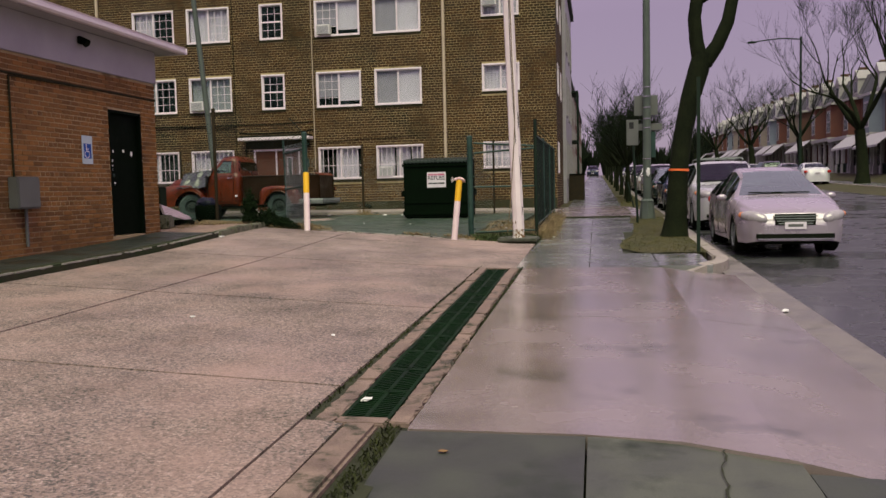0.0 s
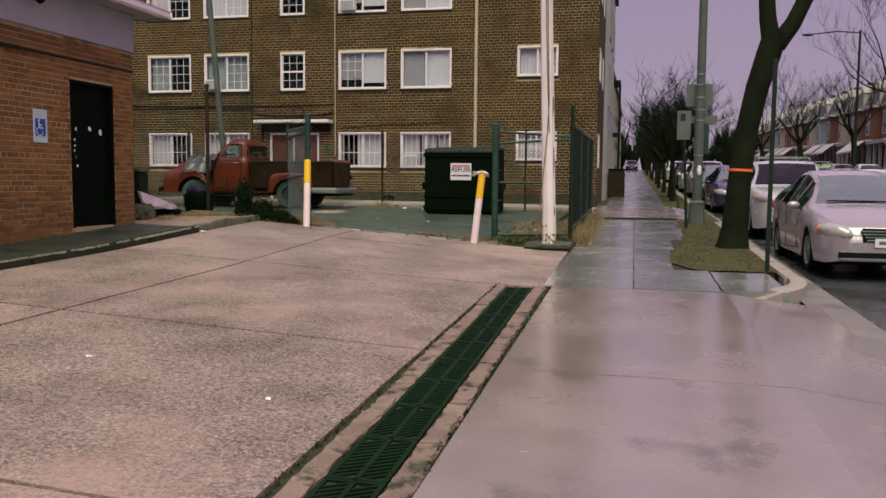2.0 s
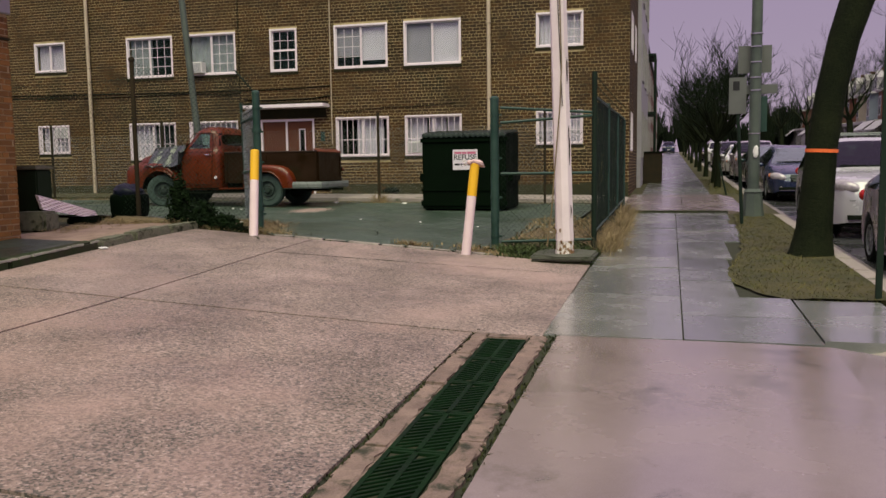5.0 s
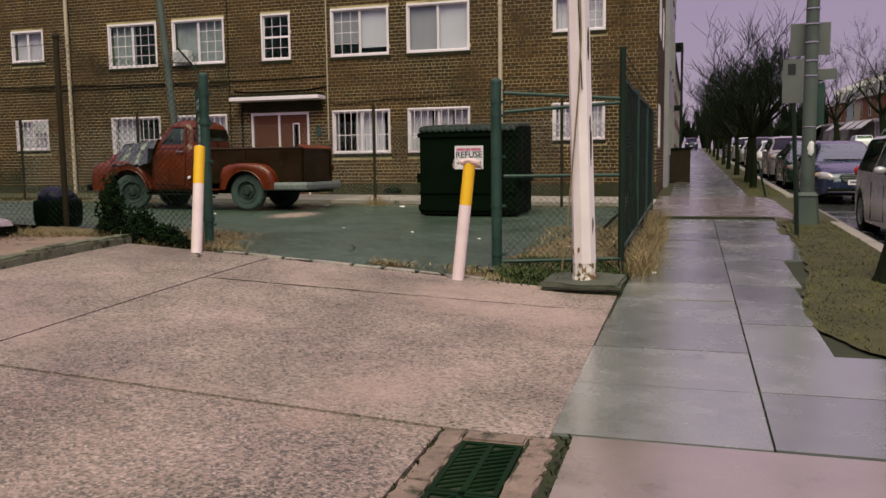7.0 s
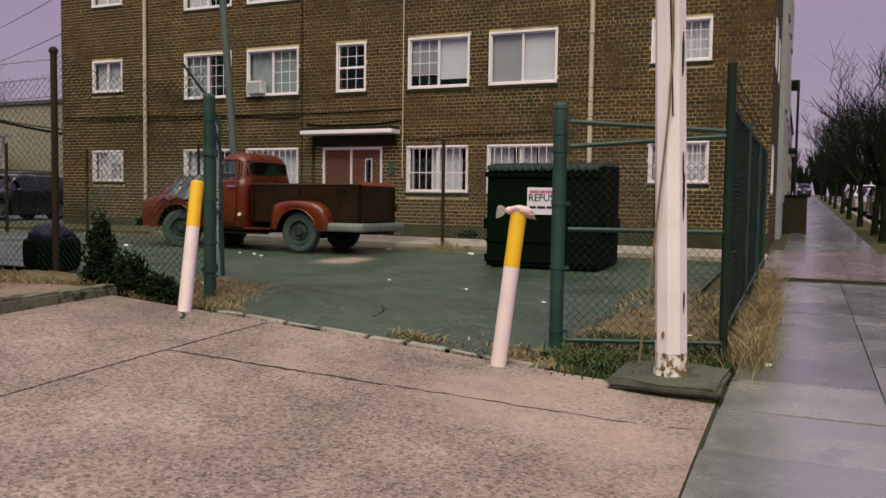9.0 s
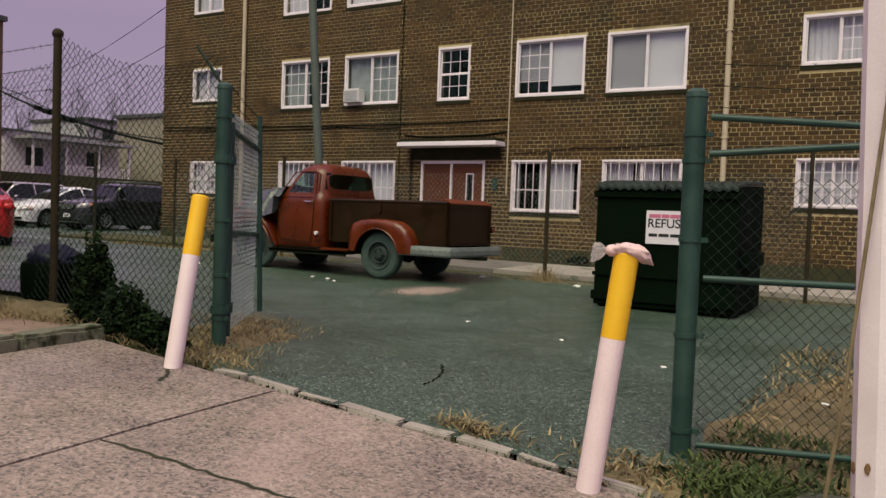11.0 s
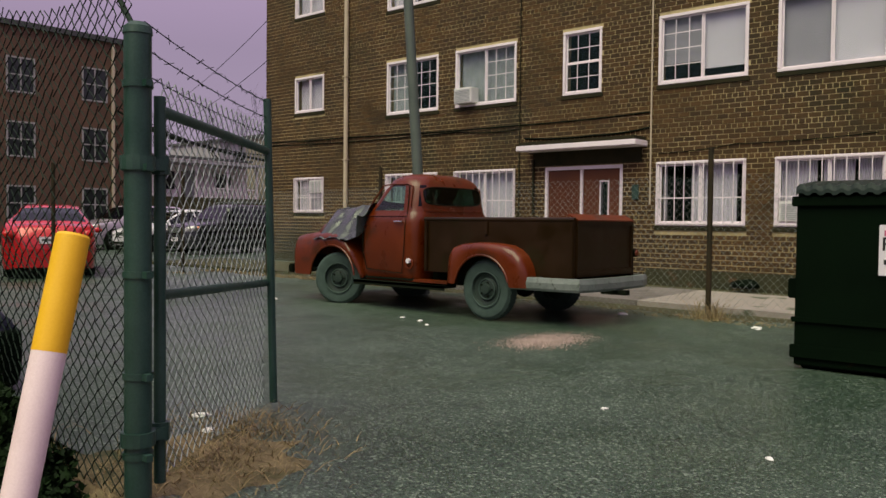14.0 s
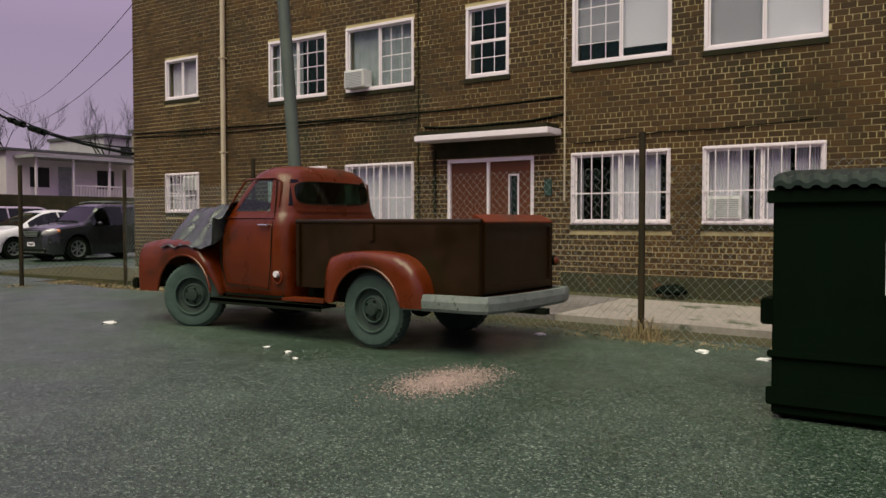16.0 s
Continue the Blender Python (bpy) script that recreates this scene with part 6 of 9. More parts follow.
FRONT = [(-3.88, 0.6), (-3.87, 0.84), (-3.83, 0.95), (-3.7, 1.03), (-3.45, 1.065), (-3.05, 1.075), (-2.75, 1.05), (-2.58, 0.97), (-2.45, 0.82), (-2.37, 0.62), (-2.33, 0.46)]
REAR = [(-0.63, 0.44), (-0.62, 0.7), (-0.58, 0.85), (-0.5, 0.925), (-0.36, 0.965), (-0.1, 0.985), (0.15, 0.98), (0.36, 0.955), (0.48, 0.905), (0.58, 0.82), (0.65, 0.7), (0.69, 0.56), (0.705, 0.44)]
for s in (-1, 1):
    fender = pontoon("front_fender", FRONT, -3.88, -2.33, AX[1], 0.495, s, 0.45, 0.955, 0.42)
    pontoon("rear_fender", REAR, -0.63, 0.705, AX[0], 0.44, s, 0.66, 0.965, 0.44)
    bm = bmesh.new()
    cyl(bm, (-3.86, s * 0.7, 0.86), (-3.78, s * 0.7, 0.86), 0.09, n=20)
    smooth(part("headlight", bm, M["chrome"], truck, "round headlight"))
    part("running_board", boxes_mesh([(-2.4, -0.64, s * 0.68, s * 0.93, 0.36, 0.395), (-2.4, -0.64, s * 0.915, s * 0.93, 0.33, 0.395)]), M["chassis"], truck)
    part("step", boxes_mesh([(-1.24, -0.62, s * 0.70, s * 0.9, 0.42, 0.45)]), M["truckred"], truck)

# cargo bed, in a red darkened for the shade on its upright panels
BZ0, BZ1, BL, BR, BH = 0.56, 1.28, -1.2, 1.22, 0.70
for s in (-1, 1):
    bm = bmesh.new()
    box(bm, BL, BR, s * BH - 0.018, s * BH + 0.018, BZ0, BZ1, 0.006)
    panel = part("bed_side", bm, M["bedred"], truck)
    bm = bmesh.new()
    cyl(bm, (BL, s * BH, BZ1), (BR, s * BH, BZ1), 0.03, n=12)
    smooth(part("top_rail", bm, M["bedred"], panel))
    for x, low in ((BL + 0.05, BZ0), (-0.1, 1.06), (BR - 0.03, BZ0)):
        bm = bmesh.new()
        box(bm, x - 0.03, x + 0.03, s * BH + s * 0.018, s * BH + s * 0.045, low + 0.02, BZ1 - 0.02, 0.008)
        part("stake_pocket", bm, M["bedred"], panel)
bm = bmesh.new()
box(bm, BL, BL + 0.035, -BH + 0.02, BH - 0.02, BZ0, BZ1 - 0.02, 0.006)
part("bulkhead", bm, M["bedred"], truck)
bm = bmesh.new()
for k in range(9):
    y = -BH + 0.03 + k * (2 * BH - 0.06) / 9
    box(bm, BL + 0.04, BR - 0.03, y, y + 0.14, BZ0 + 0.04, BZ0 + 0.07)
part("bed_floor", bm, M["chassis"], truck, "dark plank bed floor")
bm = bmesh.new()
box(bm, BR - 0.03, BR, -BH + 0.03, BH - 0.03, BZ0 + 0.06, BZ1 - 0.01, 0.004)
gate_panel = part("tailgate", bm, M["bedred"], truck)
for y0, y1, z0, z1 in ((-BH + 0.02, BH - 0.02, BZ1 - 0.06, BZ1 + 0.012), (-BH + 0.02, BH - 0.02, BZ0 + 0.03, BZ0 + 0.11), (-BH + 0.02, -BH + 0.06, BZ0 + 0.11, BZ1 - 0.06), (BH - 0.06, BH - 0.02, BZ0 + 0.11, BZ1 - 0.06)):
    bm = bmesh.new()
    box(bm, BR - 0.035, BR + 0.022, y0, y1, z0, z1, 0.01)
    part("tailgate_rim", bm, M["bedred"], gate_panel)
bm = plate_mesh([(BR + 0.03, BZ1 - 0.012), (BR + 0.032, BZ1 + 0.004), (BR - 0.11, BZ1 + 0.075), (BR - 0.13, BZ1 + 0.06)], "y", -BH + 0.02, BH - 0.01)
part("tailgate_top", bm, M["truckred"], gate_panel, "flat folded tailgate top edge")
bm = bmesh.new()
box(bm, 0.6, BR, -BH, BH, BZ0 - 0.1, BZ0 + 0.002, 0.01)
part("rear_sill", bm, M["truckred"], truck)
# rear bumper wrapping the corners
bump_pts = [(0.42, -0.90), (0.7, -0.885), (1.2, -0.86), (1.36, -0.82), (1.42, -0.6), (1.44, 0.0), (1.42, 0.6), (1.36, 0.82), (1.2, 0.86), (0.9, 0.84)]
rings = []
for i, (x, y) in enumerate(bump_pts):
    a, b = bump_pts[max(0, i - 1)], bump_pts[min(len(bump_pts) - 1, i + 1)]
    d = Vector((b[0] - a[0], b[1] - a[1])).normalized()
    nx, ny = d.y, -d.x
    rings.append([(x, y, 0.42), (x + nx * 0.02, y + ny * 0.02, 0.45), (x + nx * 0.025, y + ny * 0.025, 0.52), (x + nx * 0.01, y + ny * 0.01, 0.58), (x - nx * 0.06, y - ny * 0.06, 0.58), (x - nx * 0.06, y - ny * 0.06, 0.565), (x - nx * 0.005, y - ny * 0.005, 0.56), (x - nx * 0.01, y - ny * 0.01, 0.43)])
part("rear_bumper", loft(rings), M["bumper"], truck, "dented grey steel bumper")
bm = bmesh.new()
box(bm, -4.02, -3.94, -0.86, 0.86, 0.42, 0.56, 0.02)
part("front_bumper", bm, M["chassis"], truck)
part("bumper_iron", boxes_mesh([(-3.96, -3.6, -0.42, -0.36, 0.44, 0.5), (-3.96, -3.6, 0.36, 0.42, 0.44, 0.5), (1.1, 1.42, -0.42, -0.36, 0.46, 0.52), (1.1, 1.42, 0.36, 0.42, 0.46, 0.52)]), M["chassis"], truck)
# chassis, axles, exhaust and hitch
bm = bmesh.new()
for s in (-1, 1):
    box(bm, -3.7, 1.2, s * 0.4 - 0.04, s * 0.4 + 0.04, 0.42, 0.56)
box(bm, -3.3, -1.6, -0.3, 0.3, 0.3, 0.75)
for x in AX:
    cyl(bm, (x, -0.68, HUB), (x, 0.68, HUB), 0.05)
bmesh.ops.create_uvsphere(bm, u_segments=12, v_segments=8, radius=0.15, matrix=Matrix.Translation((0, 0, HUB)))
cyl(bm, (-1.8, 0.1, 0.35), (0.0, 0.0, HUB), 0.04)
cyl(bm, (-1.0, 0.5, 0.36), (1.0, 0.55, 0.36), 0.035)
box(bm, 1.2, 1.55, -0.05, 0.05, 0.36, 0.42)
box(bm, -2.3, -1.3, -0.7, 0.7, 0.4, 0.43)
box(bm, -1.2, 1.2, -0.62, 0.62, 0.56, 0.6)
part("chassis_frame", bm, M["chassis"], truck)
for s in (1,):
    lamp = bmesh.new()
    cyl(lamp, (1.16, s * 0.79, 0.86), (1.24, s * 0.79, 0.86), 0.055, n=16)
    smooth(part("tail_lamp", lamp, M["black"], truck, "black-cased tail lamp"))
    bm = bmesh.new()
    cyl(bm, (1.24, s * 0.79, 0.86), (1.26, s * 0.79, 0.86), 0.045, 0.03, n=16)
    smooth(part("tail_lens", bm, M["truckred"], truck, "red lens"))
    part("lamp_bracket", boxes_mesh([(1.17, 1.2, s * 0.71, s * 0.79, 0.8, 0.83), (1.18, 1.2, s * 0.775 - 0.01, s * 0.775 + 0.01, 0.56, 0.83)]), M["black"], truck)
# tarp draped over the hood
tarp = thing("tarp", -9.44, 24.58, height(-9.44, 24.58) + 0.006, 0, "crumpled grey plastic tarp draped over the truck's hood", "tarp")
NU, NV = 44, 36
verts = []
for j in range(NV + 1):
    v = j / NV
    for i in range(NU + 1):
        u = i / NU
        x = -2.2 - (1.08 - 0.3 * v * (1 - v)) * u + 0.04 * math.sin(9 * v)
        hx = interp([(a, b) for a, b, _ in HOOD[::-1]], x)
        hw = interp([(a, b) for a, _, b in HOOD[::-1]], x)
        y = 0.32 - 1.3 * v
        if abs(y) < hw:
            z = 0.72 + (hx - 0.72) * max(0.0, 1 - (abs(y) / hw) ** 3.6) ** 0.24
        else:
            z = 0.0
        z = max(z, 1.085 if y < -0.45 else 0.0)
        if u < 0.1:
            z = max(z, 1.40 + 0.05 * (0.1 - u) * 10)
        z = max(z, 1.09 + (hx - 1.05) * step(-0.86, -0.42, y))
        z -= 0.2 * step(0.74, 0.98, -y)
        f = noise.fractal(Vector((x * 3.2, y * 4.0, 1.7)), 1.0, 2.0, 4)
        fold = abs(math.sin(9 * u + 3.2 * v + 1.5 * f))
        verts.append((x, y, z + 0.045 + 0.05 * abs(f) + 0.055 * fold * v))
faces = [(j * (NU + 1) + i, j * (NU + 1) + i + 1, (j + 1) * (NU + 1) + i + 1, (j + 1) * (NU + 1) + i) for j in range(NV) for i in range(NU)]
cloth = smooth(part("sheet", (verts, faces), M["tarp"], tarp), 70)
sol = cloth.modifiers.new("thickness", "SOLIDIFY")
sol.thickness = 0.004

# ---- dumpster ----
DX, DY = -5.44, 23.15
dump = thing("dumpster", DX, DY, height(DX, DY) + 0.006, 1.0, "dark green steel refuse dumpster with a ribbed lid", "dumpster")
W, D, H = 1.83, 1.62, 1.6
bm = bmesh.new()
prof = [(0.0, 0.03), (0.0, H - 0.06), (0.05, H), (D - 0.03, H + 0.1), (D, H), (D, 0.03)]
v0 = [bm.verts.new((0.0, y, z)) for y, z in prof]
v1 = [bm.verts.new((W, y, z)) for y, z in prof]
for i in range(len(prof)):
    j = (i + 1) % len(prof)
    bm.faces.new((v0[i], v0[j], v1[j], v1[i]))
bm.faces.new(v0)
bm.faces.new(v1[::-1])
bmesh.ops.recalc_face_normals(bm, faces=bm.faces)
bmesh.ops.bevel(bm, geom=bm.edges[:], offset=0.012, segments=2, affect="EDGES")
part("body", bm, M["dumpster"], dump)
for z0, z1, o in ((H - 0.14, H - 0.05, 0.035), (0.1, 0.22, 0.03), (0.42, 0.47, 0.025)):
    bm = bmesh.new()
    box(bm, -o, W + o, -o, -0.003, z0, z1, 0.008)
    part("rib", bm, M["dumpster"], dump)
for x in (-0.11, W + 0.003):
    bm = bmesh.new()
    box(bm, x, x + 0.11, 0.15, 1.2, 0.62, 0.8, 0.01)
    part("lift_pocket", bm, M["dumpster"], dump)
for x in (0.05, W - 0.2):
    for y in (0.06, D - 0.2):
        bm = bmesh.new()
        box(bm, x, x + 0.15, y, y + 0.12, 0.0, 0.1, 0.008)
        part("skid", bm, M["dumpster"], dump)
for k in range(2):
    a, b = k * W / 2 + 0.01, (k + 1) * W / 2 - 0.01
    n = 8
    rings = []
    for yy, zz in ((-0.06, H - 0.01), (-0.05, H + 0.035), (0.3, H + 0.075), (D + 0.02, H + 0.15)):
        ring = []
        for i in range(n * 4 + 1):
            x = a + (b - a) * i / (n * 4)
            ring.append((x, yy, zz + (0.022 if (i % 4) in (1, 2) else 0.0)))
        ring += [(p[0], p[1], p[2] - 0.035) for p in ring[::-1]]
        rings.append(ring)
    part("lid", loft(rings), M["lid"], dump, "ribbed grey-green plastic lid")
plate = thing("refuse_sign", DX, DY, height(DX, DY) + 0.006, 1.0, "white refuse company sign on the dumpster", "sign")
bm = bmesh.new()
box(bm, 0.68, 1.22, -0.016, -0.004, 0.87, 1.30, 0.003)
panel = part("panel", bm, M["signwhite"], plate)


def lettering(text, size, x, y, z, material, parent, rz=0.0, bold=0.0, squeeze=1.0):
    c = bpy.data.curves.new("text", "FONT")
    c.body, c.size, c.extrude, c.align_x, c.offset = text, size, 0.001, "CENTER", bold
    tmp = new("lettering", c)
    me = bpy.data.meshes.new_from_object(tmp.evaluated_get(bpy.context.evaluated_depsgraph_get()))
    bpy.data.objects.remove(tmp)
    me.transform(pose(x, y, z, 90, 0, rz) @ Matrix.Diagonal((squeeze, 1, 1, 1)))
    me.materials.clear()
    me.materials.append(material)
    ob = new("lettering", me)
    ob.parent = parent
    return ob


lettering("REFUSE", 0.158, 0.95, -0.0175, 1.085, M["signblack"], plate, bold=0.002, squeeze=0.98)
bm = bmesh.new()
for x, w in ((0.72, 0.15), (0.88, 0.1), (0.99, 0.19)):
    box(bm, x, x + w, -0.0185, -0.0165, 1.207, 1.255)
part("company_bar", bm, M["signpink"], plate, "faded red bar")
bm = bmesh.new()
for x, w in ((0.72, 0.11), (0.85, 0.13), (1.0, 0.18)):
    box(bm, x, x + w, -0.0185, -0.0165, 0.965, 1.005)
part("number_bar", bm, M["signblack"], plate, "dark bar")

# ---- parked cars ----
SEDAN = dict(L=4.5, W=1.8, top=[(-2.25, 0.5), (-2.238, 0.6), (-2.19, 0.69), (-2.06, 0.765), (-1.8, 0.845), (-1.45, 0.93), (-1.08, 0.99), (-0.62, 1.25), (-0.22, 1.435), (0.1, 1.51), (0.45, 1.53), (0.9, 1.49), (1.3, 1.34), (1.75, 1.12), (2.1, 1.08), (2.2, 1.0), (2.25, 0.6)],
             belt=[(-2.25, 0.48), (-2.0, 0.66), (-1.5, 0.8), (-1.08, 0.89), (1.75, 1.05), (2.25, 0.6)], cowl=-1.08, roof0=-0.2, roof1=0.95, deck=1.72, wb=2.65, wheel=0.315, roofw=0.585)
SUV = dict(L=4.5, W=1.82, top=[(-2.25, 0.6), (-2.22, 0.85), (-2.1, 0.95), (-1.6, 1.04), (-1.1, 1.1), (-0.5, 1.6), (-0.2, 1.68), (1.6, 1.68), (1.9, 1.6), (2.15, 1.2), (2.22, 1.0), (2.25, 0.6)],
           belt=[(-2.25, 0.6), (-2.0, 0.86), (-1.1, 1.02), (2.05, 1.1), (2.25, 0.6)], cowl=-1.1, roof0=-0.45, roof1=1.75, deck=2.1, wb=2.65, wheel=0.36, roofw=0.68)


def car(kind, x, y, z, rz, paint, label, category="car", rack=False, tail=False, group="parked cars"):
    ob = thing(category if category in ("suv", "van") else "car", x, y, z, rz, label, category, group)
    S = kind
    L, W, wb, R = S["L"], S["W"], S["wb"], S["wheel"]
    hw = W / 2
    axles = (-wb / 2 - 0.02, wb / 2 - 0.02)
    def plan(yy):
        end = min(1.0, max(0.0, (L / 2 - abs(yy)) / 0.75))
        return 0.56 + 0.44 * math.sqrt(max(0.0, 1 - (1 - end) ** 2.2))

    ys = sorted({*[-L / 2 + L * i / 90 for i in range(91)], S["cowl"], S["roof0"], S["roof1"], S["deck"], 0.28, 0.34})
    rings = []
    for yy in ys:
        zt, zb = interp(S["top"], yy), interp(S["belt"], yy)
        w = hw * plan(yy)
        sill = 0.2 + 0.04 * max(0.0, 1 - (L / 2 - abs(yy)) / 0.18)
        for a in axles:
            d = abs(yy - a)
            if d < R + 0.06:
                sill = max(sill, R + math.sqrt((R + 0.06) ** 2 - d * d))
        zb = min(zb, zt - 0.04)
        cabin = zt - zb > 0.12
        k = min(1.0, max(0.0, (zt - zb - 0.04) / 0.4))
        wr = w * 0.94 + (S["roofw"] - w * 0.94) * k
        half = [(w * 0.96, sill), (w * 0.99, max(sill + 0.01, 0.36)), (w, max(sill + 0.02, 0.58)), (w * 0.97, max(sill + 0.03, zb)), (wr, zt - 0.05 * k - 0.012), (wr * 0.9, zt - 0.006), (wr * 0.45, zt + 0.012), (0.0, zt + 0.016)]
        ring = [(u, yy, v) for u, v in half] + [(-u, yy, v) for u, v in half[-2::-1]]
        rings.append(ring)
    n = len(rings[0])
    verts = [v for r in rings for v in r]
    body, panes = [], {"windshield": [], "rear_window": [], "side_window": []}
    for i in range(len(rings) - 1):
        mid = (ys[i] + ys[i + 1]) / 2
        for k in range(n - 1):
            q = (i * n + k, i * n + k + 1, (i + 1) * n + k + 1, (i + 1) * n + k)
            kk = k if k < 7 else 13 - k
            where = None
            if kk >= 5 and S["cowl"] + 0.04 < mid < S["roof0"]:
                where = "windshield"
            elif kk >= 5 and S["roof1"] + 0.05 < mid < S["deck"] - 0.06:
                where = "rear_window"
            elif kk == 3 and S["cowl"] + 0.26 < mid < S["deck"] - 0.22 and not 0.28 < mid < 0.34 and abs(mid - S["roof1"]) > 0.04:
                where = "side_window"
            (panes[where] if where else body).append(q)
    body.append(tuple(range(n)))
    body.append(tuple(range(len(verts) - 1, len(verts) - n - 1, -1)))
    def outward(f):
        p = [Vector(verts[i]) for i in f[:3]]
        c = (p[0] + p[2]) / 2
        return f if (p[1] - p[0]).cross(p[2] - p[1]).dot(c - Vector((0, c.y, 0.5))) > 0 else f[::-1]

    shell = smooth(part("body", (verts, body), paint, ob), 50)
    groups = [(key, fs) for key, fs in panes.items() if key != "side_window"]
    for s in (-1, 1):
        for lo, hi in ((-9, 0.31), (0.31, S["roof1"]), (S["roof1"], 9)):
            groups.append(("side_window", [f for f in panes["side_window"] if s * verts[f[0]][0] > 0 and lo <= (verts[f[0]][1] + verts[f[2]][1]) / 2 < hi]))
    for key, fs in groups:
        if not fs:
            continue
        fs = [outward(f) for f in fs]
        used = sorted({i for f in fs for i in f})
        index = {v: i for i, v in enumerate(used)}
        smooth(part(key, ([verts[i] for i in used], [tuple(index[i] for i in f) for f in fs]), M["carglass" if key != "windshield" else "sedanglass" if S is SEDAN else "suvglass"], ob), 60)
    zc = interp(S["belt"], 0.0)
    part("interior", boxes_mesh([(-hw + 0.12, hw - 0.12, S["cowl"] - 0.05, S["deck"] - 0.05, 0.25, 0.55), (-hw + 0.15, hw - 0.15, S["cowl"] + 0.02, S["cowl"] + 0.4, 0.55, zc - 0.02), (-0.62, -0.12, 0.0, 0.18, 0.5, zc + 0.2), (0.12, 0.62, 0.0, 0.18, 0.5, zc + 0.2), (-0.65, 0.65, 0.95, 1.15, 0.5, zc + 0.1)]), M["chassis"], ob)
    part("underbody", boxes_mesh([(-hw + 0.16, hw - 0.16, -L / 2 + 0.25, L / 2 - 0.25, 0.17, 0.3)]), M["chassis"], ob)
    for a in axles:
        for s in (-1, 1):
            m = pose(s * (hw - 0.13), a, R, 0, 0, 90)
            tyre = smooth(part("wheel", moved(lathe([(R * 0.66, -0.09), (R * 0.9, -0.1), (R, -0.07), (R, 0.07), (R * 0.9, 0.1), (R * 0.66, 0.09)], 28), m), M["chassis"], ob, "black tyre"), 35)
            o = -s * 0.1
            spokes = [moved(lathe([(R * 0.67, o * 0.95), (R * 0.6, o * 0.8), (R * 0.6, -o * 0.5), (R * 0.67, -o * 0.5)], 28), m), moved(lathe([(R * 0.18, o * 0.8), (0.0, o * 0.85), (0.0, o * 0.3), (R * 0.18, o * 0.3)], 12), m)]
            for k in range(7):
                spokes.append(moved(boxes_mesh([(R * 0.12, R * 0.62, min(o * 0.5, o * 0.75), max(o * 0.5, o * 0.75), -0.022, 0.022)]), m @ Matrix.Rotation(2 * math.pi * k / 7, 4, "Y")))
            part("rim", joined(*spokes), M["bumper"], tyre, "grey spoked wheel")
            part("wheel_well", moved(lathe([(R + 0.04, -0.02), (0.0, -0.02), (0.0, 0.02), (R + 0.04, 0.02)], 24), pose(s * (hw - 0.3), a, R, 0, 0, 90)), M["chassis"], ob)
    zf, yf = interp(S["top"], -L / 2 + 0.12), -L / 2
    for s in (-1, 1):
        bm = blob(0.25, 0.1, 0.11, 1, 0.0, 20, 12)
        bmesh.ops.transform(bm, matrix=Matrix.Translation((s * hw * 0.71, yf + 0.155, zf - 0.085)) @ Matrix.Rotation(s * 0.66, 4, "Z") @ Matrix.Rotation(s * -0.2, 4, "Y"), verts=bm.verts)
        lamp = smooth(part("headlight", bm, M["lens"], ob, "clear headlight"))
        bm = blob(0.1, 0.07, 0.062, 1, 0.0, 12, 8)
        bmesh.ops.transform(bm, matrix=Matrix.Translation((s * hw * 0.86, yf + 0.3, zf - 0.045)), verts=bm.verts)
        smooth(part("indicator", bm, M["amber"], lamp, "amber corner lens"))
        bm = blob(0.13, 0.1, 0.1, 2, 0.0, 12, 8)
        bmesh.ops.transform(bm, matrix=Matrix.Translation((s * hw * 0.8, L / 2 - 0.1, interp(S["top"], L / 2 - 0.1) - 0.14)), verts=bm.verts)
        smooth(part("tail_light", bm, M["tailred"], ob, "red tail light"))
        bm = blob(0.1, 0.06, 0.065, 3, 0.0, 12, 8)
        bmesh.ops.transform(bm, matrix=Matrix.Translation((s * (hw + 0.06), S["cowl"] + 0.42, interp(S["belt"], S["cowl"]) + 0.08)), verts=bm.verts)
        smooth(part("mirror", bm, paint, ob))
        bm = bmesh.new()
        for yy in (0.12, 1.02):
            box(bm, s * (hw - 0.012) - 0.012, s * (hw - 0.012) + 0.012, yy, yy + 0.16, 0.76, 0.785, 0.005)
        part("door_handle", bm, paint, ob)
        part("door_seam", tubes([[((s * (hw * 0.995), yy, zz), 0.005) for yy, zz in ((-0.62, 0.86), (-0.66, 0.3), (0.3, 0.26), (0.3, 0.9))], [((s * (hw * 0.995), yy, zz), 0.005) for yy, zz in ((0.3, 0.26), (0.85, 0.28), (1.12, 0.66), (1.15, 0.92))]], 4), M["chassis"], ob)
    bars = [(-0.27 - 0.025 * k, 0.27 + 0.025 * k, yf - 0.018, yf + 0.1, zf - 0.2 + 0.042 * k, zf - 0.182 + 0.042 * k) for k in range(4)]
    part("grille", joined(boxes_mesh(bars)), M["bumper"], ob, "bright grille bars")
    part("grille_opening", boxes_mesh([(-0.32, 0.32, yf - 0.004, yf + 0.1, zf - 0.22, zf - 0.03)]), M["chassis"], ob)
    part("lower_intake", boxes_mesh([(-0.62, 0.62, yf - 0.008, yf + 0.3, 0.285, 0.36)]), M["chassis"], ob)
    part("intake_trim", boxes_mesh([(-0.6, 0.6, yf - 0.014, yf + 0.1, 0.262, 0.284)]), M["chrome"], ob, "bright strip under the intake")
    for s in (-1, 1):
        bm = bmesh.new()
        cyl(bm, (s * 0.56, yf + 0.12, 0.34), (s * 0.56, yf + 0.015, 0.34), 0.04, n=14)
        part("fog_light", bm, M["lens"], ob, "round fog light")
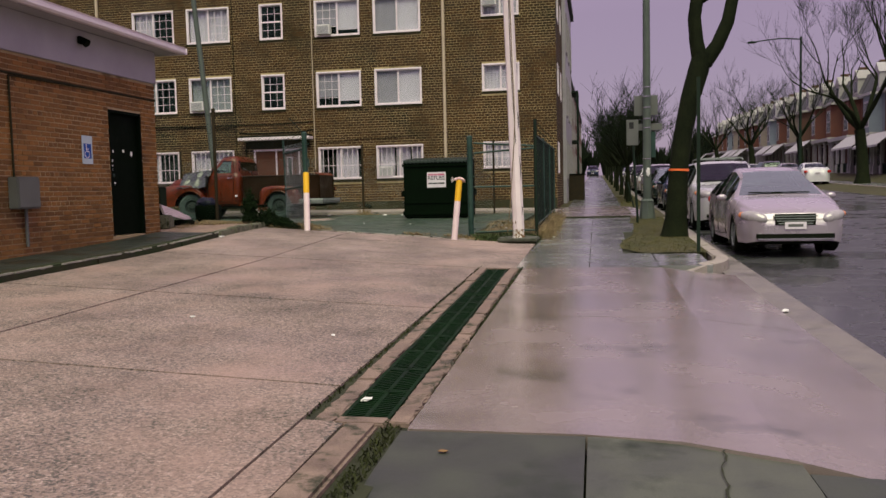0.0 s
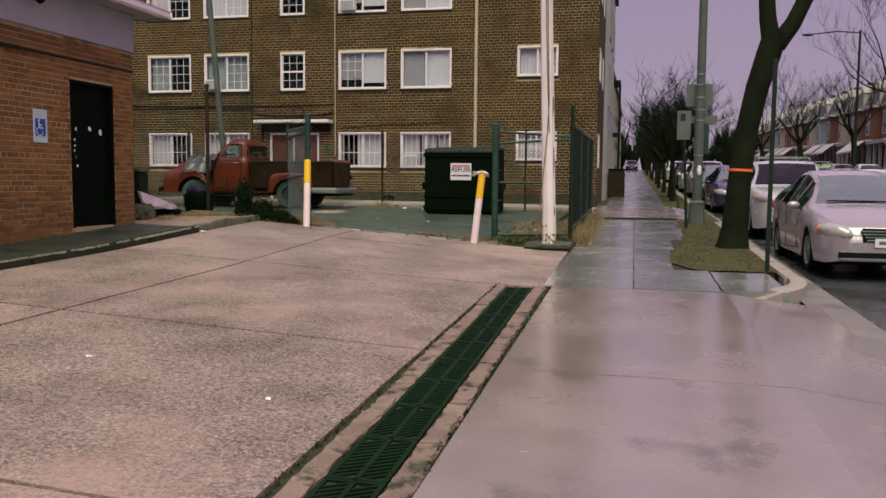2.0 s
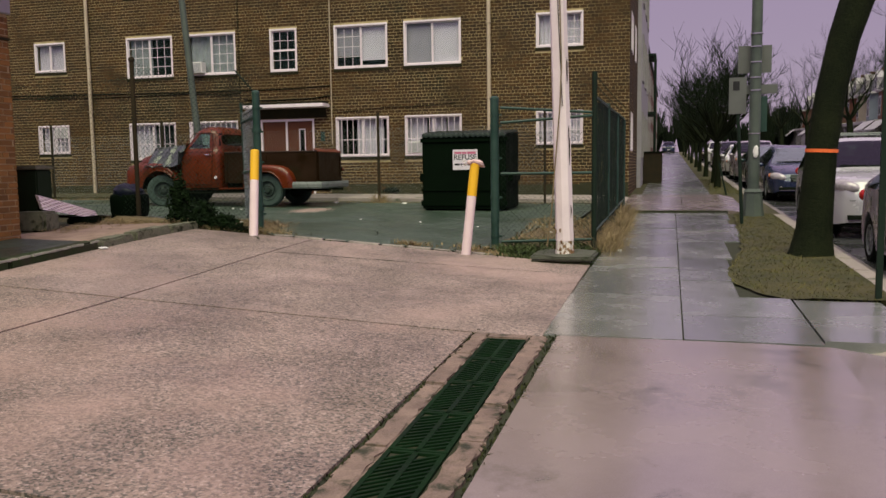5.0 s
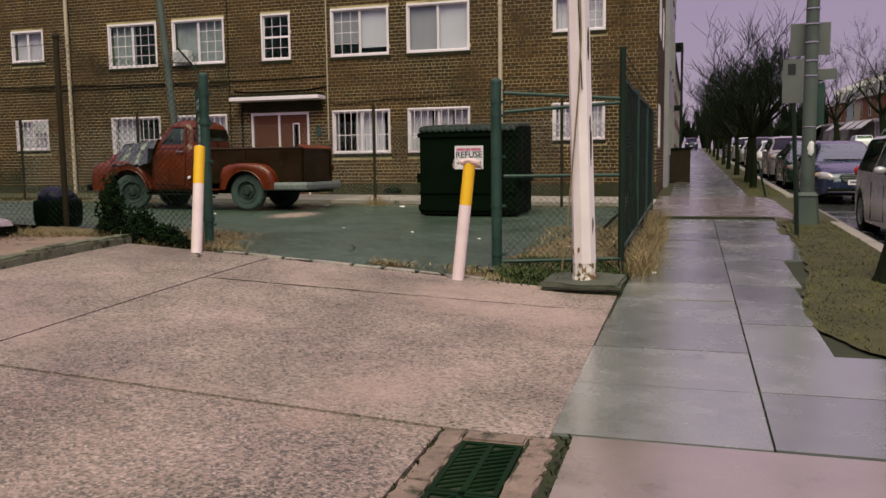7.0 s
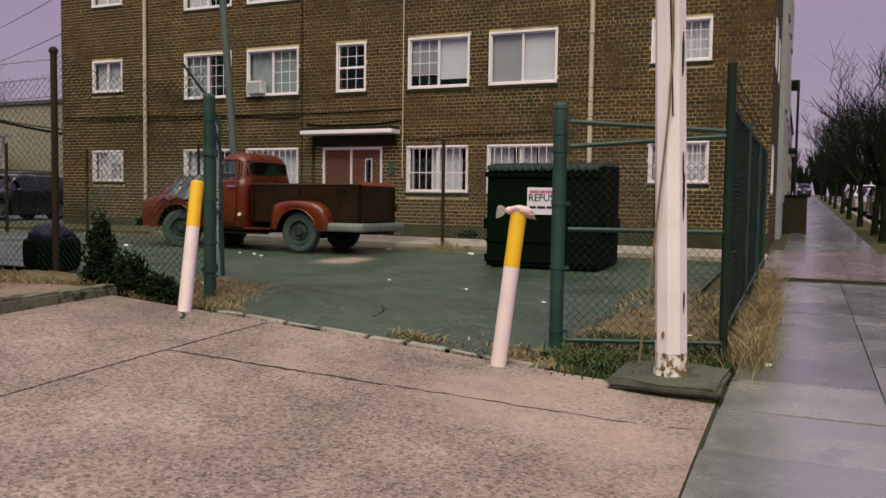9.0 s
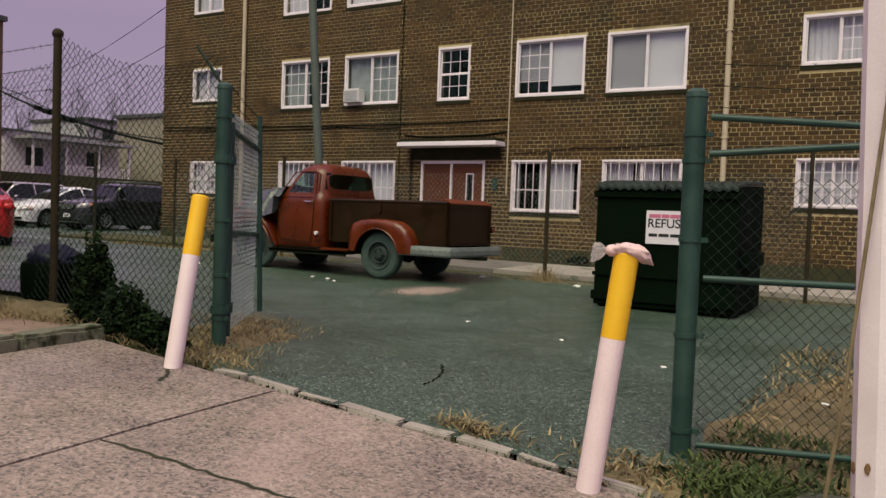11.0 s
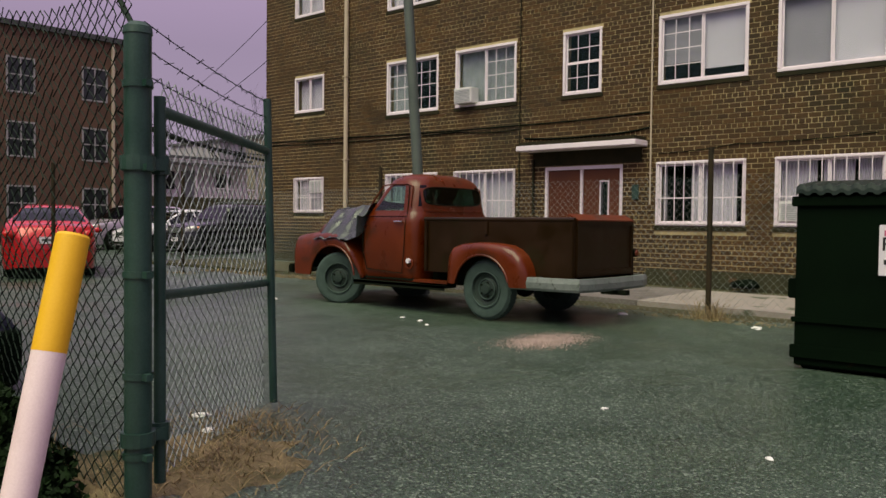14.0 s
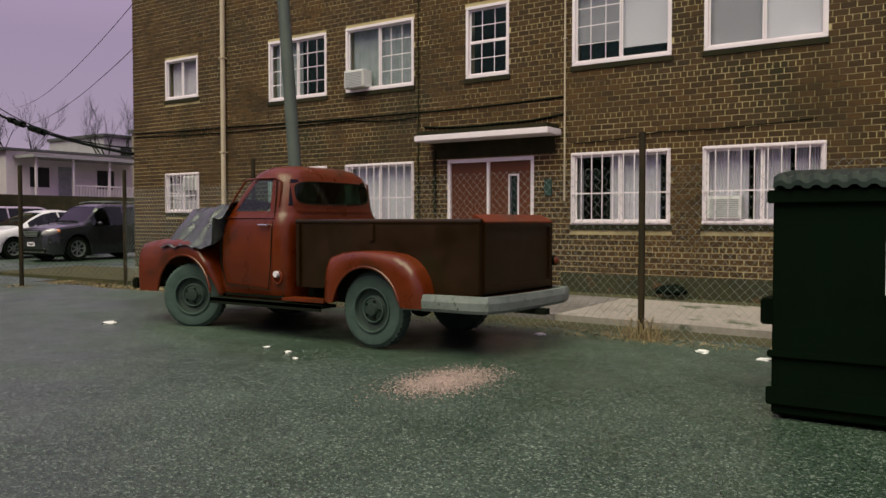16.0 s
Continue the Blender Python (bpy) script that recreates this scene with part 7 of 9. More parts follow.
    part("bumper_seam", tubes([[((u * hw * 0.72, yf - 0.004 + 0.02 * abs(u), 0.6), 0.005) for u in (-0.9, -0.4, 0.4, 0.9)]], 4), M["chassis"], ob)
    plate_y = L / 2 if tail else yf
    o = 1 if tail else -1
    pl = part("number_plate", boxes_mesh([(-0.17, 0.17, plate_y + o * 0.016 - 0.004, plate_y + o * 0.016 + 0.004, 0.44 if not tail else 0.72, 0.56 if not tail else 0.86)]), M["signwhite"], ob)
    zp = 0.48 if not tail else 0.77
    part("plate_bar", boxes_mesh([(-0.12, 0.12, plate_y + o * 0.022 - 0.002, plate_y + o * 0.022 + 0.002, zp, zp + 0.045)]), M["signback"], pl)
    part("wiper", tubes([[((-0.55, S["cowl"] + 0.06, interp(S["top"], S["cowl"] + 0.06) + 0.03), 0.012), ((0.5, S["cowl"] + 0.04, interp(S["top"], S["cowl"] + 0.04) + 0.035), 0.012)]], 5), M["black"], ob)
    if rack:
        zt = interp(S["top"], 0.5) + 0.03
        for s in (-1, 1):
            part("roof_rail", tubes([[((s * 0.55, yy, zt + (0.06 if -0.1 < yy < 1.4 else 0.0)), 0.018) for yy in (-0.25, -0.05, 0.6, 1.3, 1.5)]], 6), M["bumper"], ob)
        for yy in (0.1, 1.1):
            part("cross_bar", tubes([[((-0.56, yy, zt + 0.07), 0.016), ((0.56, yy, zt + 0.07), 0.016)]], 6), M["bumper"], ob)
    return ob


M["amber"] = varied("amber_lens", (0.6, 0.2, 0.1), (0.72, 0.28, 0.14), 0.01, 0.1, (0.15, 0.25), relief=0)
M["tailred"] = varied("red_lens", (0.35, 0.01, 0.01), (0.5, 0.02, 0.02), 0.01, 0.1, (0.15, 0.25), relief=0)


def paint(name, c, rough=(0.2, 0.32), metal=0.3):
    return varied(name, tuple(0.9 * v for v in c), c, 0.004, 0.8, rough, metal=metal, relief=0.0, coat=0.6)


P_SILVER = paint("silver_paint", (0.38, 0.33, 0.385), metal=0.35)
P_GREYSUV = paint("pale_grey_paint", (0.46, 0.45, 0.48), metal=0.2)
P_NAVY = paint("navy_paint", (0.02, 0.03, 0.07))
P_DARK = paint("dark_grey_paint", (0.02, 0.024, 0.026))
P_WHITE = paint("white_car_paint", (0.7, 0.68, 0.72), metal=0.0)
P_RED = paint("bright_red_paint", (0.5, 0.012, 0.02), metal=0.1)
P_GREEN = paint("dark_green_paint", (0.02, 0.05, 0.04))
car(SEDAN, 3.24, 17.2, roadlevel(3, 17.5), 0, P_SILVER, "silver sedan parked at the kerb, wet")
car(SUV, 3.2, 23.3, roadlevel(3, 23.3), 0, P_GREYSUV, "pale grey suv with a roof rack at the kerb", "suv", rack=True)
car(SEDAN, 3.2, 32.4, roadlevel(3, 32.4), 0, P_NAVY, "dark navy sedan parked at the kerb")
for i, (y, k, p, lab, cat) in enumerate(((38.6, SEDAN, P_GREEN, "dark green sedan parked up the street", "car"), (44.4, SUV, P_SILVER, "silver suv parked up the street", "suv"), (50.6, SEDAN, P_WHITE, "white sedan parked up the street", "car"), (57.0, SUV, P_DARK, "dark suv parked up the street", "suv"), (63.5, SEDAN, P_GREYSUV, "grey sedan parked up the street", "car"), (72.0, SUV, P_WHITE, "white suv parked far up the street", "suv"), (84.0, SEDAN, P_DARK, "dark sedan parked far up the street", "car"))):
    car(k, 3.2, y, roadlevel(3, y), 0, p, lab, cat)
car(SEDAN, 14.3, 60.5, roadlevel(14, 60.5), 180, P_WHITE, "white sedan parked across the street", tail=True)
car(SEDAN, 14.2, 67.0, roadlevel(14, 67), 180, P_SILVER, "silver sedan parked across the street", tail=True)
car(SUV, 14.2, 74.0, roadlevel(14, 74), 180, P_DARK, "dark suv parked across the street", "suv", tail=True)
car(SEDAN, 14.2, 82.0, roadlevel(14, 82), 180, P_GREYSUV, "grey sedan parked across the street", tail=True)
car(SUV, 14.2, 92.0, roadlevel(14, 92), 180, P_WHITE, "white suv parked across the street", "suv", tail=True)
car(SUV, -0.6, 131.0, street(131), 0, P_NAVY, "dark blue van at the far end of the sidewalk", "van", group="")
# cars in the alley behind the yard
car(SUV, -27.7, 32.3, height(-27, 33) - 0.02, 5, P_DARK, "black suv parked in the alley", "suv", rack=True)
car(SEDAN, -30.5, 31.9, height(-30, 34) - 0.02, 4, P_WHITE, "white sedan parked in the alley")
car(SUV, -33.6, 31.8, height(-33, 35) - 0.02, 6, P_SILVER, "silver wagon parked in the alley", "suv")
car(SEDAN, -21.9, 23.65, height(-23, 24) - 0.02, -115, P_RED, "bright red sedan parked in the alley", tail=True)
car(SUV, -22.0, 20.4, height(-22, 20) - 0.02, -115, P_DARK, "dark grey suv parked in the alley", "suv", tail=True)


# ---- trees ----
def grow(r, base, direction, length, radius, depth, spread, out, twigs, lift=0.15, wob=0.12, more=0):
    pts = [(Vector(base), radius)]
    d = Vector(direction).normalized()
    n = max(3, int(length / 0.35))
    p = Vector(base)
    for i in range(n):
        d = (d + Vector((r.uniform(-wob, wob), r.uniform(-wob, wob), r.uniform(-wob, wob) + lift * 0.1))).normalized()
        p = p + d * (length / n)
        pts.append((p.copy(), radius * (1 - 0.55 * (i + 1) / n)))
    (out if radius > 0.02 else twigs).append(pts)
    if depth == 0:
        return
    kids = r.randint(2, 3) + (2 if depth <= 2 else 0) + more
    for k in range(kids):
        t = r.uniform(0.35, 1.0) if k else 1.0
        at = pts[min(n, int(t * n))]
        side = Vector((r.uniform(-1, 1), r.uniform(-1, 1), r.uniform(-0.2, 0.8))).normalized()
        nd = (d * (1 - spread) + side * spread + Vector((0, 0, lift))).normalized()
        grow(r, at[0], nd, length * r.uniform(0.55, 0.85), max(0.007, at[1] * r.uniform(0.55, 0.8)), depth - 1, spread, out, twigs, lift, wob, more)


def bare_tree(x, y, z, seed, trunk, limbs, label, depth=4, spread=0.45, group="bare street trees", lift=0.15, more=0):
    """trunk: points of (offset, radius); limbs: (start, direction, length, radius)."""
    ob = thing("tree", x, y, z, 0, label, "tree", group)
    r = random.Random(seed)
    part("trunk", tubes([trunk], 14), M["bark"], ob)
    smooth(ob.children[-1], 60)
    out, twigs = [], []
    for s, d, ln, rad in limbs:
        grow(r, s, d, ln, rad, depth, spread, out, twigs, lift, 0.12, more)
    if out:
        smooth(part("crown", tubes(out, 6), M["bark"], ob), 60)
    if twigs:
        part("twig_spray", tubes(twigs, 3), M["twig"], ob, "bare dark twigs")["kind"] = "stuff"
    return ob


tz = street(17.7)
main = [(Vector((0.06, 0, -0.15)), 0.34), (Vector((0.09, 0, 0.05)), 0.275), (Vector((0.11, 0, 0.35)), 0.225), (Vector((0.14, 0, 0.9)), 0.202), (Vector((0.18, 0.02, 1.45)), 0.19), (Vector((0.26, 0.02, 2.1)), 0.185), (Vector((0.4, 0.03, 2.8)), 0.19), (Vector((0.56, 0.03, 3.35)), 0.205), (Vector((0.65, 0.03, 3.7)), 0.19)]
tree = bare_tree(1.44, 17.75, tz, 3, main, [], "large dark street tree with a forked trunk", group="")
r = random.Random(5)
out, twigs = [], []
fork = [[(Vector((0.08, 0, 0)) + p, q) for p, q in limb] for limb in [[(Vector((0.52, 0.03, 3.5)), 0.16), (Vector((0.44, 0.02, 3.95)), 0.14), (Vector((0.40, 0.0, 4.4)), 0.13), (Vector((0.45, 0.0, 4.75)), 0.13), (Vector((0.4, 0.0, 5.4)), 0.1), (Vector((0.2, 0.1, 6.3)), 0.07)],
        [(Vector((0.6, 0.03, 3.5)), 0.16), (Vector((0.85, 0.05, 3.85)), 0.14), (Vector((1.05, 0.05, 4.3)), 0.13), (Vector((1.15, 0.05, 4.8)), 0.12), (Vector((1.2, 0.1, 5.4)), 0.1), (Vector((1.4, 0.2, 6.4)), 0.07)],
        [(Vector((0.45, 0.0, 4.72)), 0.1), (Vector((0.7, 0.0, 4.85)), 0.085), (Vector((0.95, 0.0, 5.1)), 0.07), (Vector((1.1, 0, 5.6)), 0.05)]]]
for base, d, ln, rad in (((0.2, 0.1, 6.3), (-0.3, 0.2, 1), 2.0, 0.06), ((1.4, 0.2, 6.4), (0.4, -0.1, 1), 2.2, 0.06), ((1.1, 0, 5.6), (0.5, 0.4, 0.9), 1.6, 0.04), ((0.4, 0, 5.4), (-0.8, 0.4, 0.5), 1.8, 0.05), ((1.2, 0.1, 5.4), (0.8, 0.5, 0.5), 1.8, 0.05)):
    grow(r, base, d, ln, rad, 4, 0.45, out, twigs)
smooth(part("forked_limb", tubes(fork, 12), M["bark"], tree), 60)
smooth(part("crown", tubes(out, 6), M["bark"], tree), 60)
part("twig_spray", tubes(twigs, 3), M["twig"], tree, "bare dark twigs")["kind"] = "stuff"
bm = bmesh.new()
cyl(bm, (0.174, 0.02, 1.345), (0.176, 0.02, 1.39), 0.2, 0.2, n=24, caps=False)
band = tagged(part("tree_tape", bm, M["orange_tape"]), "bright orange tape tied round the trunk", "tape")
band.location = (1.44, 17.75, tz)

rt = random.Random(77)
for i, (x, y) in enumerate(((1.25, 35.3), (1.3, 38.8), (1.25, 45.0), (1.2, 52.0), (1.25, 60.0), (1.2, 70.0), (1.25, 82.0), (1.2, 96.0), (1.2, 112.0))):
    big = rt.uniform(0.9, 1.15)
    tr = [(Vector((0, 0, -0.1)), 0.12), (Vector((0.02, 0, 0.6)), 0.09), (Vector((-0.03 + 0.1 * (i % 2), 0, 1.5)), 0.08)]
    lm = [((tr[-1][0]), (rt.uniform(-0.95, 0.95), rt.uniform(-0.95, 0.95), 0.9), 1.35 * big, 0.06) for _ in range(12 if i < 4 else 9)]
    bare_tree(x, y, street(y), 100 + i, tr, lm, "small bare street tree with dense dark twigs", 4, 0.52)
for i, (x, y, s) in enumerate(((16.5, 56.5, 1.25), (16.5, 94.0, 1.1), (16.4, 72.0, 0.8), (16.5, 120.0, 1.1), (16.6, 44.0, 1.2), (16.4, 145.0, 1.0))):
    tr = [(Vector((0, 0, -0.1)), 0.42 * s), (Vector((0.05, 0, 0.5)), 0.32 * s), (Vector((0.0, 0.1, 2.0)), 0.27 * s), (Vector((-0.15, 0.1, 3.4)), 0.25 * s)]
    lm = [(tr[-1][0], (math.cos(a), math.sin(a), 1.15), 3.1 * s, 0.15 * s) for a in (0.3, 1.7, 2.9, 4.1, 5.3)]
    bare_tree(x, y, street(y), 200 + i, tr, lm, "tall bare street tree across the road", 5 if i in (0, 1) else 4, 0.42, lift=0.1)

# ---- poles and signs at the kerb ----
sp = thing("sign_pole", 1.33, 23.7, street(23.7), 0, "tall grey street pole on a flared base with sign backs", "street pole")
bm = bmesh.new()
cyl(bm, (0, 0, 0), (0, 0, 0.5), 0.22, 0.17, n=8)
cyl(bm, (0, 0, 0.5), (0, 0, 0.56), 0.19, 0.14, n=8)
part("base", bm, M["steel"], sp)
bm = bmesh.new()
cyl(bm, (0, 0, 0.5), (0, 0, 9.0), 0.115, 0.085, n=14)
smooth(part("shaft", bm, M["steel"], sp))
for x0, x1, z0, z1, mm in ((-0.33, 0.3, 2.86, 3.4, "signback"), (-0.45, 0.42, 2.45, 2.63, "signback"), (0.1, 0.24, 1.7, 2.4, "post")):
    bm = bmesh.new()
    box(bm, x0, x1, 0.122, 0.13, z0, z1, 0.003)
    plate_ob = part("sign_plate", bm, M[mm], sp, "bare grey back of a street sign")
for z in (1.65, 2.5, 2.75, 3.05, 3.35, 3.6):
    bm = bmesh.new()
    cyl(bm, (0, 0, z), (0, 0, z + 0.02), 0.118, n=14)
    part("strap", bm, M["chrome"], sp, "steel strap")
bm = blob(0.05, 0.03, 0.12, 4, 0.3)
bmesh.ops.transform(bm, matrix=Matrix.Translation((0.02, -0.13, 1.3)), verts=bm.verts)
part("paper_flyer", bm, M["litter"], sp, "white torn flyer")
tp = thing("leaning_sign_post", 0.92, 22.0, street(22) - 0.1, 0, "thin dark leaning post with a small sign", "sign post")
bm = bmesh.new()
cyl(bm, (0.08, 0, 0), (-0.06, 0, 2.6), 0.032, n=8)
part("post", bm, M["darkwire"], tp)
bm = bmesh.new()
box(bm, -0.2, 0.1, -0.04, -0.034, 2.1, 2.75, 0.003)
part("plate", bm, M["signback"], tp)
bm = bmesh.new()
box(bm, -0.13, -0.02, -0.046, -0.041, 2.52, 2.68)
part("dark_patch", bm, M["signblack"], tp)
up = thing("u_post", 1.62, 14.5, street(14.5) - 0.1, 0, "thin dark green steel u-channel post", "sign post")
part("channel", boxes_mesh([(-0.028, 0.028, -0.004, 0.004, 0, 3.0), (-0.028, -0.02, 0.004, 0.03, 0, 3.0), (0.02, 0.028, 0.004, 0.03, 0, 3.0)]), M["darkwire"], up)
lp = thing("street_lamp", 16.1, 71.0, street(71), 0, "tall cobra-head street lamp across the road", "street lamp")
bm = bmesh.new()
cyl(bm, (0, 0, 0), (0, 0, 11.4), 0.13, 0.08)
smooth(part("pole", bm, M["darkwire"], lp))
part("arm", tubes([[(Vector((0, 0, 11.2)), 0.05), (Vector((-1.5, 0, 11.35)), 0.045), (Vector((-3.4, 0, 11.2)), 0.04)]], 6), M["darkwire"], lp)
bm = blob(0.4, 0.15, 0.1, 2, 0.0)
bmesh.ops.transform(bm, matrix=Matrix.Translation((-3.7, 0, 11.15)), verts=bm.verts)
smooth(part("lamp_head", bm, M["darkwire"], lp))
# small post with a bent rod up the sidewalk
bent_post = thing("bent_rod", 1.2, 31.3, street(31.3) - 0.05, 0, "dark leaning metal rod in the turf", "rod")
bm = bmesh.new()
cyl(bm, (0.1, 0, 0), (-0.12, 0, 0.95), 0.025, n=8)
part("rod", bm, M["darkwire"], bent_post)

# ---- row houses across the street ----
M["rowred"] = varied("painted_red_brick", (0.085, 0.035, 0.025), (0.14, 0.058, 0.04), 0.03, 1.0, (0.8, 0.95), relief=0.2)
M["rowcream"] = varied("cream_brick", (0.2, 0.17, 0.14), (0.28, 0.245, 0.2), 0.03, 1.0, (0.8, 0.95), relief=0.2)
M["rowbrown"] = varied("brown_brick", (0.08, 0.045, 0.032), (0.14, 0.08, 0.052), 0.03, 1.0, (0.8, 0.95), relief=0.2)
M["rowblue"] = varied("blue_paint", (0.14, 0.17, 0.2), (0.2, 0.24, 0.27), 0.03, 1.0, (0.6, 0.8), relief=0.1)
M["rowtrim"] = varied("grey_house_trim", (0.24, 0.23, 0.23), (0.36, 0.34, 0.34), 0.03, 0.6, (0.6, 0.8), relief=0.1)
M["slate"] = varied("slate_mansard", (0.05, 0.05, 0.06), (0.1, 0.1, 0.11), 0.05, 0.6, (0.7, 0.9), relief=0.3)
M["sage"] = varied("dark_pane", (0.012, 0.015, 0.016), (0.03, 0.034, 0.036), 0.05, 0.4, (0.08, 0.2), relief=0)


def row_house(y, body, trim, awning, label):
    """A two-storey house, 5.4 m wide, facing the street to the west, with bay, mansard, dormer and porch."""
    ob = thing("row_house", 22.0, y, street(y) + 0.5, 0, label, "row house", "row houses")
    w = 5.4
    bm = bmesh.new()
    box(bm, 0, 9, 0.02, w - 0.02, -0.9, 6.4)
    part("wall", bm, body, ob)
    bm = bmesh.new()
    prof = [(0, 0.5), (-0.8, 1.1), (-0.8, 2.5), (0, 3.1)]
    r0 = [bm.verts.new((x, yy, 3.0)) for x, yy in prof]
    r1 = [bm.verts.new((x, yy, 6.3)) for x, yy in prof]
    for i in range(3):
        bm.faces.new((r0[i], r0[i + 1], r1[i + 1], r1[i]))
    bm.faces.new(r1)
    bm.faces.new(r0[::-1])
    part("bay", bm, body, ob)
    bm = bmesh.new()
    v = [bm.verts.new(p) for p in ((-0.15, 0, 6.4), (-0.15, w, 6.4), (0.7, w, 8.2), (0.7, 0, 8.2), (9, 0, 8.2), (9, w, 8.2), (9, 0, 6.4), (9, w, 6.4))]
    for f in ((0, 1, 2, 3), (3, 2, 5, 4), (0, 3, 4, 6), (1, 7, 5, 2), (4, 5, 7, 6)):
        bm.faces.new([v[i] for i in f])
    roof_ob = part("mansard_roof", bm, M["slate"], ob)
    bm = bmesh.new()
    box(bm, -0.1, 0.9, 1.1, 2.3, 6.6, 7.9)
    vv = [bm.verts.new(p) for p in ((-0.15, 1.0, 7.9), (-0.15, 2.4, 7.9), (-0.15, 1.7, 8.7), (1.0, 1.0, 7.9), (1.0, 2.4, 7.9), (1.0, 1.7, 8.7))]
    for f in ((0, 1, 2), (3, 5, 4), (0, 2, 5, 3), (1, 4, 5, 2)):
        bm.faces.new([vv[i] for i in f])
    part("dormer", bm, trim, roof_ob)
    part("dormer_pane", boxes_mesh([(-0.12, -0.11, 1.35, 2.05, 6.8, 7.7)]), M["sage"], roof_ob)
    part("chimney", boxes_mesh([(1.2, 1.8, w - 0.5, w - 0.05, 7.6, 9.2), (1.15, 1.85, w - 0.54, w - 0.02, 9.2, 9.32)]), M["rowbrown"], roof_ob)
    part("cornice", boxes_mesh([(-0.3, 0.0, 0, w, 6.25, 6.5), (-0.95, 0.0, 0.4, 3.2, 6.1, 6.3)]), trim, ob)
    for x, y0, y1, z0, z1 in ((-0.83, 1.3, 2.3, 3.7, 5.5), (-0.03, 3.8, 4.7, 3.7, 5.5), (-0.03, 0.9, 2.6, 0.5, 2.3)):
        win = part("window", boxes_mesh([(x, x + 0.03, y0 - 0.1, y1 + 0.1, z0 - 0.12, z0), (x, x + 0.03, y0 - 0.1, y1 + 0.1, z1, z1 + 0.15), (x, x + 0.03, y0 - 0.1, y0, z0, z1), (x, x + 0.03, y1, y1 + 0.1, z0, z1), (x, x + 0.03, y0, y1, (z0 + z1) / 2 - 0.03, (z0 + z1) / 2 + 0.03)]), trim, ob)
        part("pane", boxes_mesh([(x + 0.012, x + 0.02, y0, y1, z0, z1)]), M["sage"], win)
    part("front_door", boxes_mesh([(-0.04, 0.0, 3.7, 4.7, 0.0, 2.3)]), M["doorpaint"], ob)
    porch = part("porch", boxes_mesh([(-2.6, 0.0, 0.0, w, -0.9, 0.0), (-2.75, 0.0, -0.02, w + 0.02, 2.65, 2.95)]), trim, ob)
    for yy in (0.2, 1.9, 3.5, w - 0.35):
        part("column", boxes_mesh([(-2.55, -2.33, yy, yy + 0.2, 0.0, 2.65), (-2.6, -2.28, yy - 0.05, yy + 0.25, 2.5, 2.65), (-2.6, -2.28, yy - 0.05, yy + 0.25, 0.0, 0.7)]), trim, porch)
    part("railing", boxes_mesh([(-2.5, -2.42, 0.3, 3.5, 0.7, 0.78)] + [(-2.48, -2.44, 0.35 + 0.16 * k, 0.39 + 0.16 * k, 0.05, 0.7) for k in range(20)]), M["darkwire"], porch)
    part("steps", boxes_mesh([(-2.6 - 0.3 * (k + 1), -2.6 - 0.3 * k, 3.7, 5.0, -0.9, -0.18 * (k + 1)) for k in range(4)]), M["kerb"], porch)
    if awning:
        bm = bmesh.new()
        v = [bm.verts.new(p) for p in ((-2.7, 0.0, 2.95), (-2.7, w, 2.95), (-3.9, w, 2.0), (-3.9, 0.0, 2.0), (-3.9, w, 1.85), (-3.9, 0, 1.85))]
        for f in ((0, 1, 2, 3), (3, 2, 4, 5)):
            bm.faces.new([v[i] for i in f])
        part("awning", bm, M["frieze"], porch, "pale porch awning")
    return ob


KINDS = [
    row_house(48.0, M["rowbrown"], M["rowtrim"], True, "brown brick row house with a pale awning"),
    row_house(53.45, M["rowred"], M["rowtrim"], False, "red brick row house with white columns"),
    row_house(58.9, M["rowcream"], M["rowtrim"], True, "cream row house with a pale awning"),
    row_house(64.35, M["rowred"], M["rowtrim"], True, "red row house with an awning over its porch"),
    row_house(69.8, M["rowblue"], M["frieze"], False, "blue row house with white trim"),
]
rh = random.Random(15)
for i in range(16):
    y = 75.25 + 5.45 * i
    src = KINDS[(1, 3, 1, 0, 2, 1, 4, 2, 3, 0, 1, 2, 4, 1, 0, 3)[i]]
    copy_thing(src, pose(22.0, y, street(y) + 0.5))
# front gardens and far end of the street
sheet("front_bank", [17.5, 19.0, 22.2], span(40, 165, 5), lambda x, y: street(y) + (0.02 if x < 18 else 0.45), M["soil"], 0.5, "sloping winter lawns before the row houses", "lawn")


def ring_frame(a, b, z0, z1, t, d0, d1, axis):
    """A window surround as one closed ring, t wide, between depths d0 and d1."""
    loops = []
    for d in (d0, d1):
        for g in (0.0, t):
            loops.append([(u, d, w) if axis == "x" else (d, u, w) for u, w in ((a + g, z0 + g), (b - g, z0 + g), (b - g, z1 - g), (a + g, z1 - g))])
    verts = [v for loop in loops for v in loop]
    faces = []
    for k in range(4):
        n = (k + 1) % 4
        for p, q in ((0, 1), (1, 3), (3, 2), (2, 0)):
            faces.append((p * 4 + k, p * 4 + n, q * 4 + n, q * 4 + k))
    return verts, faces


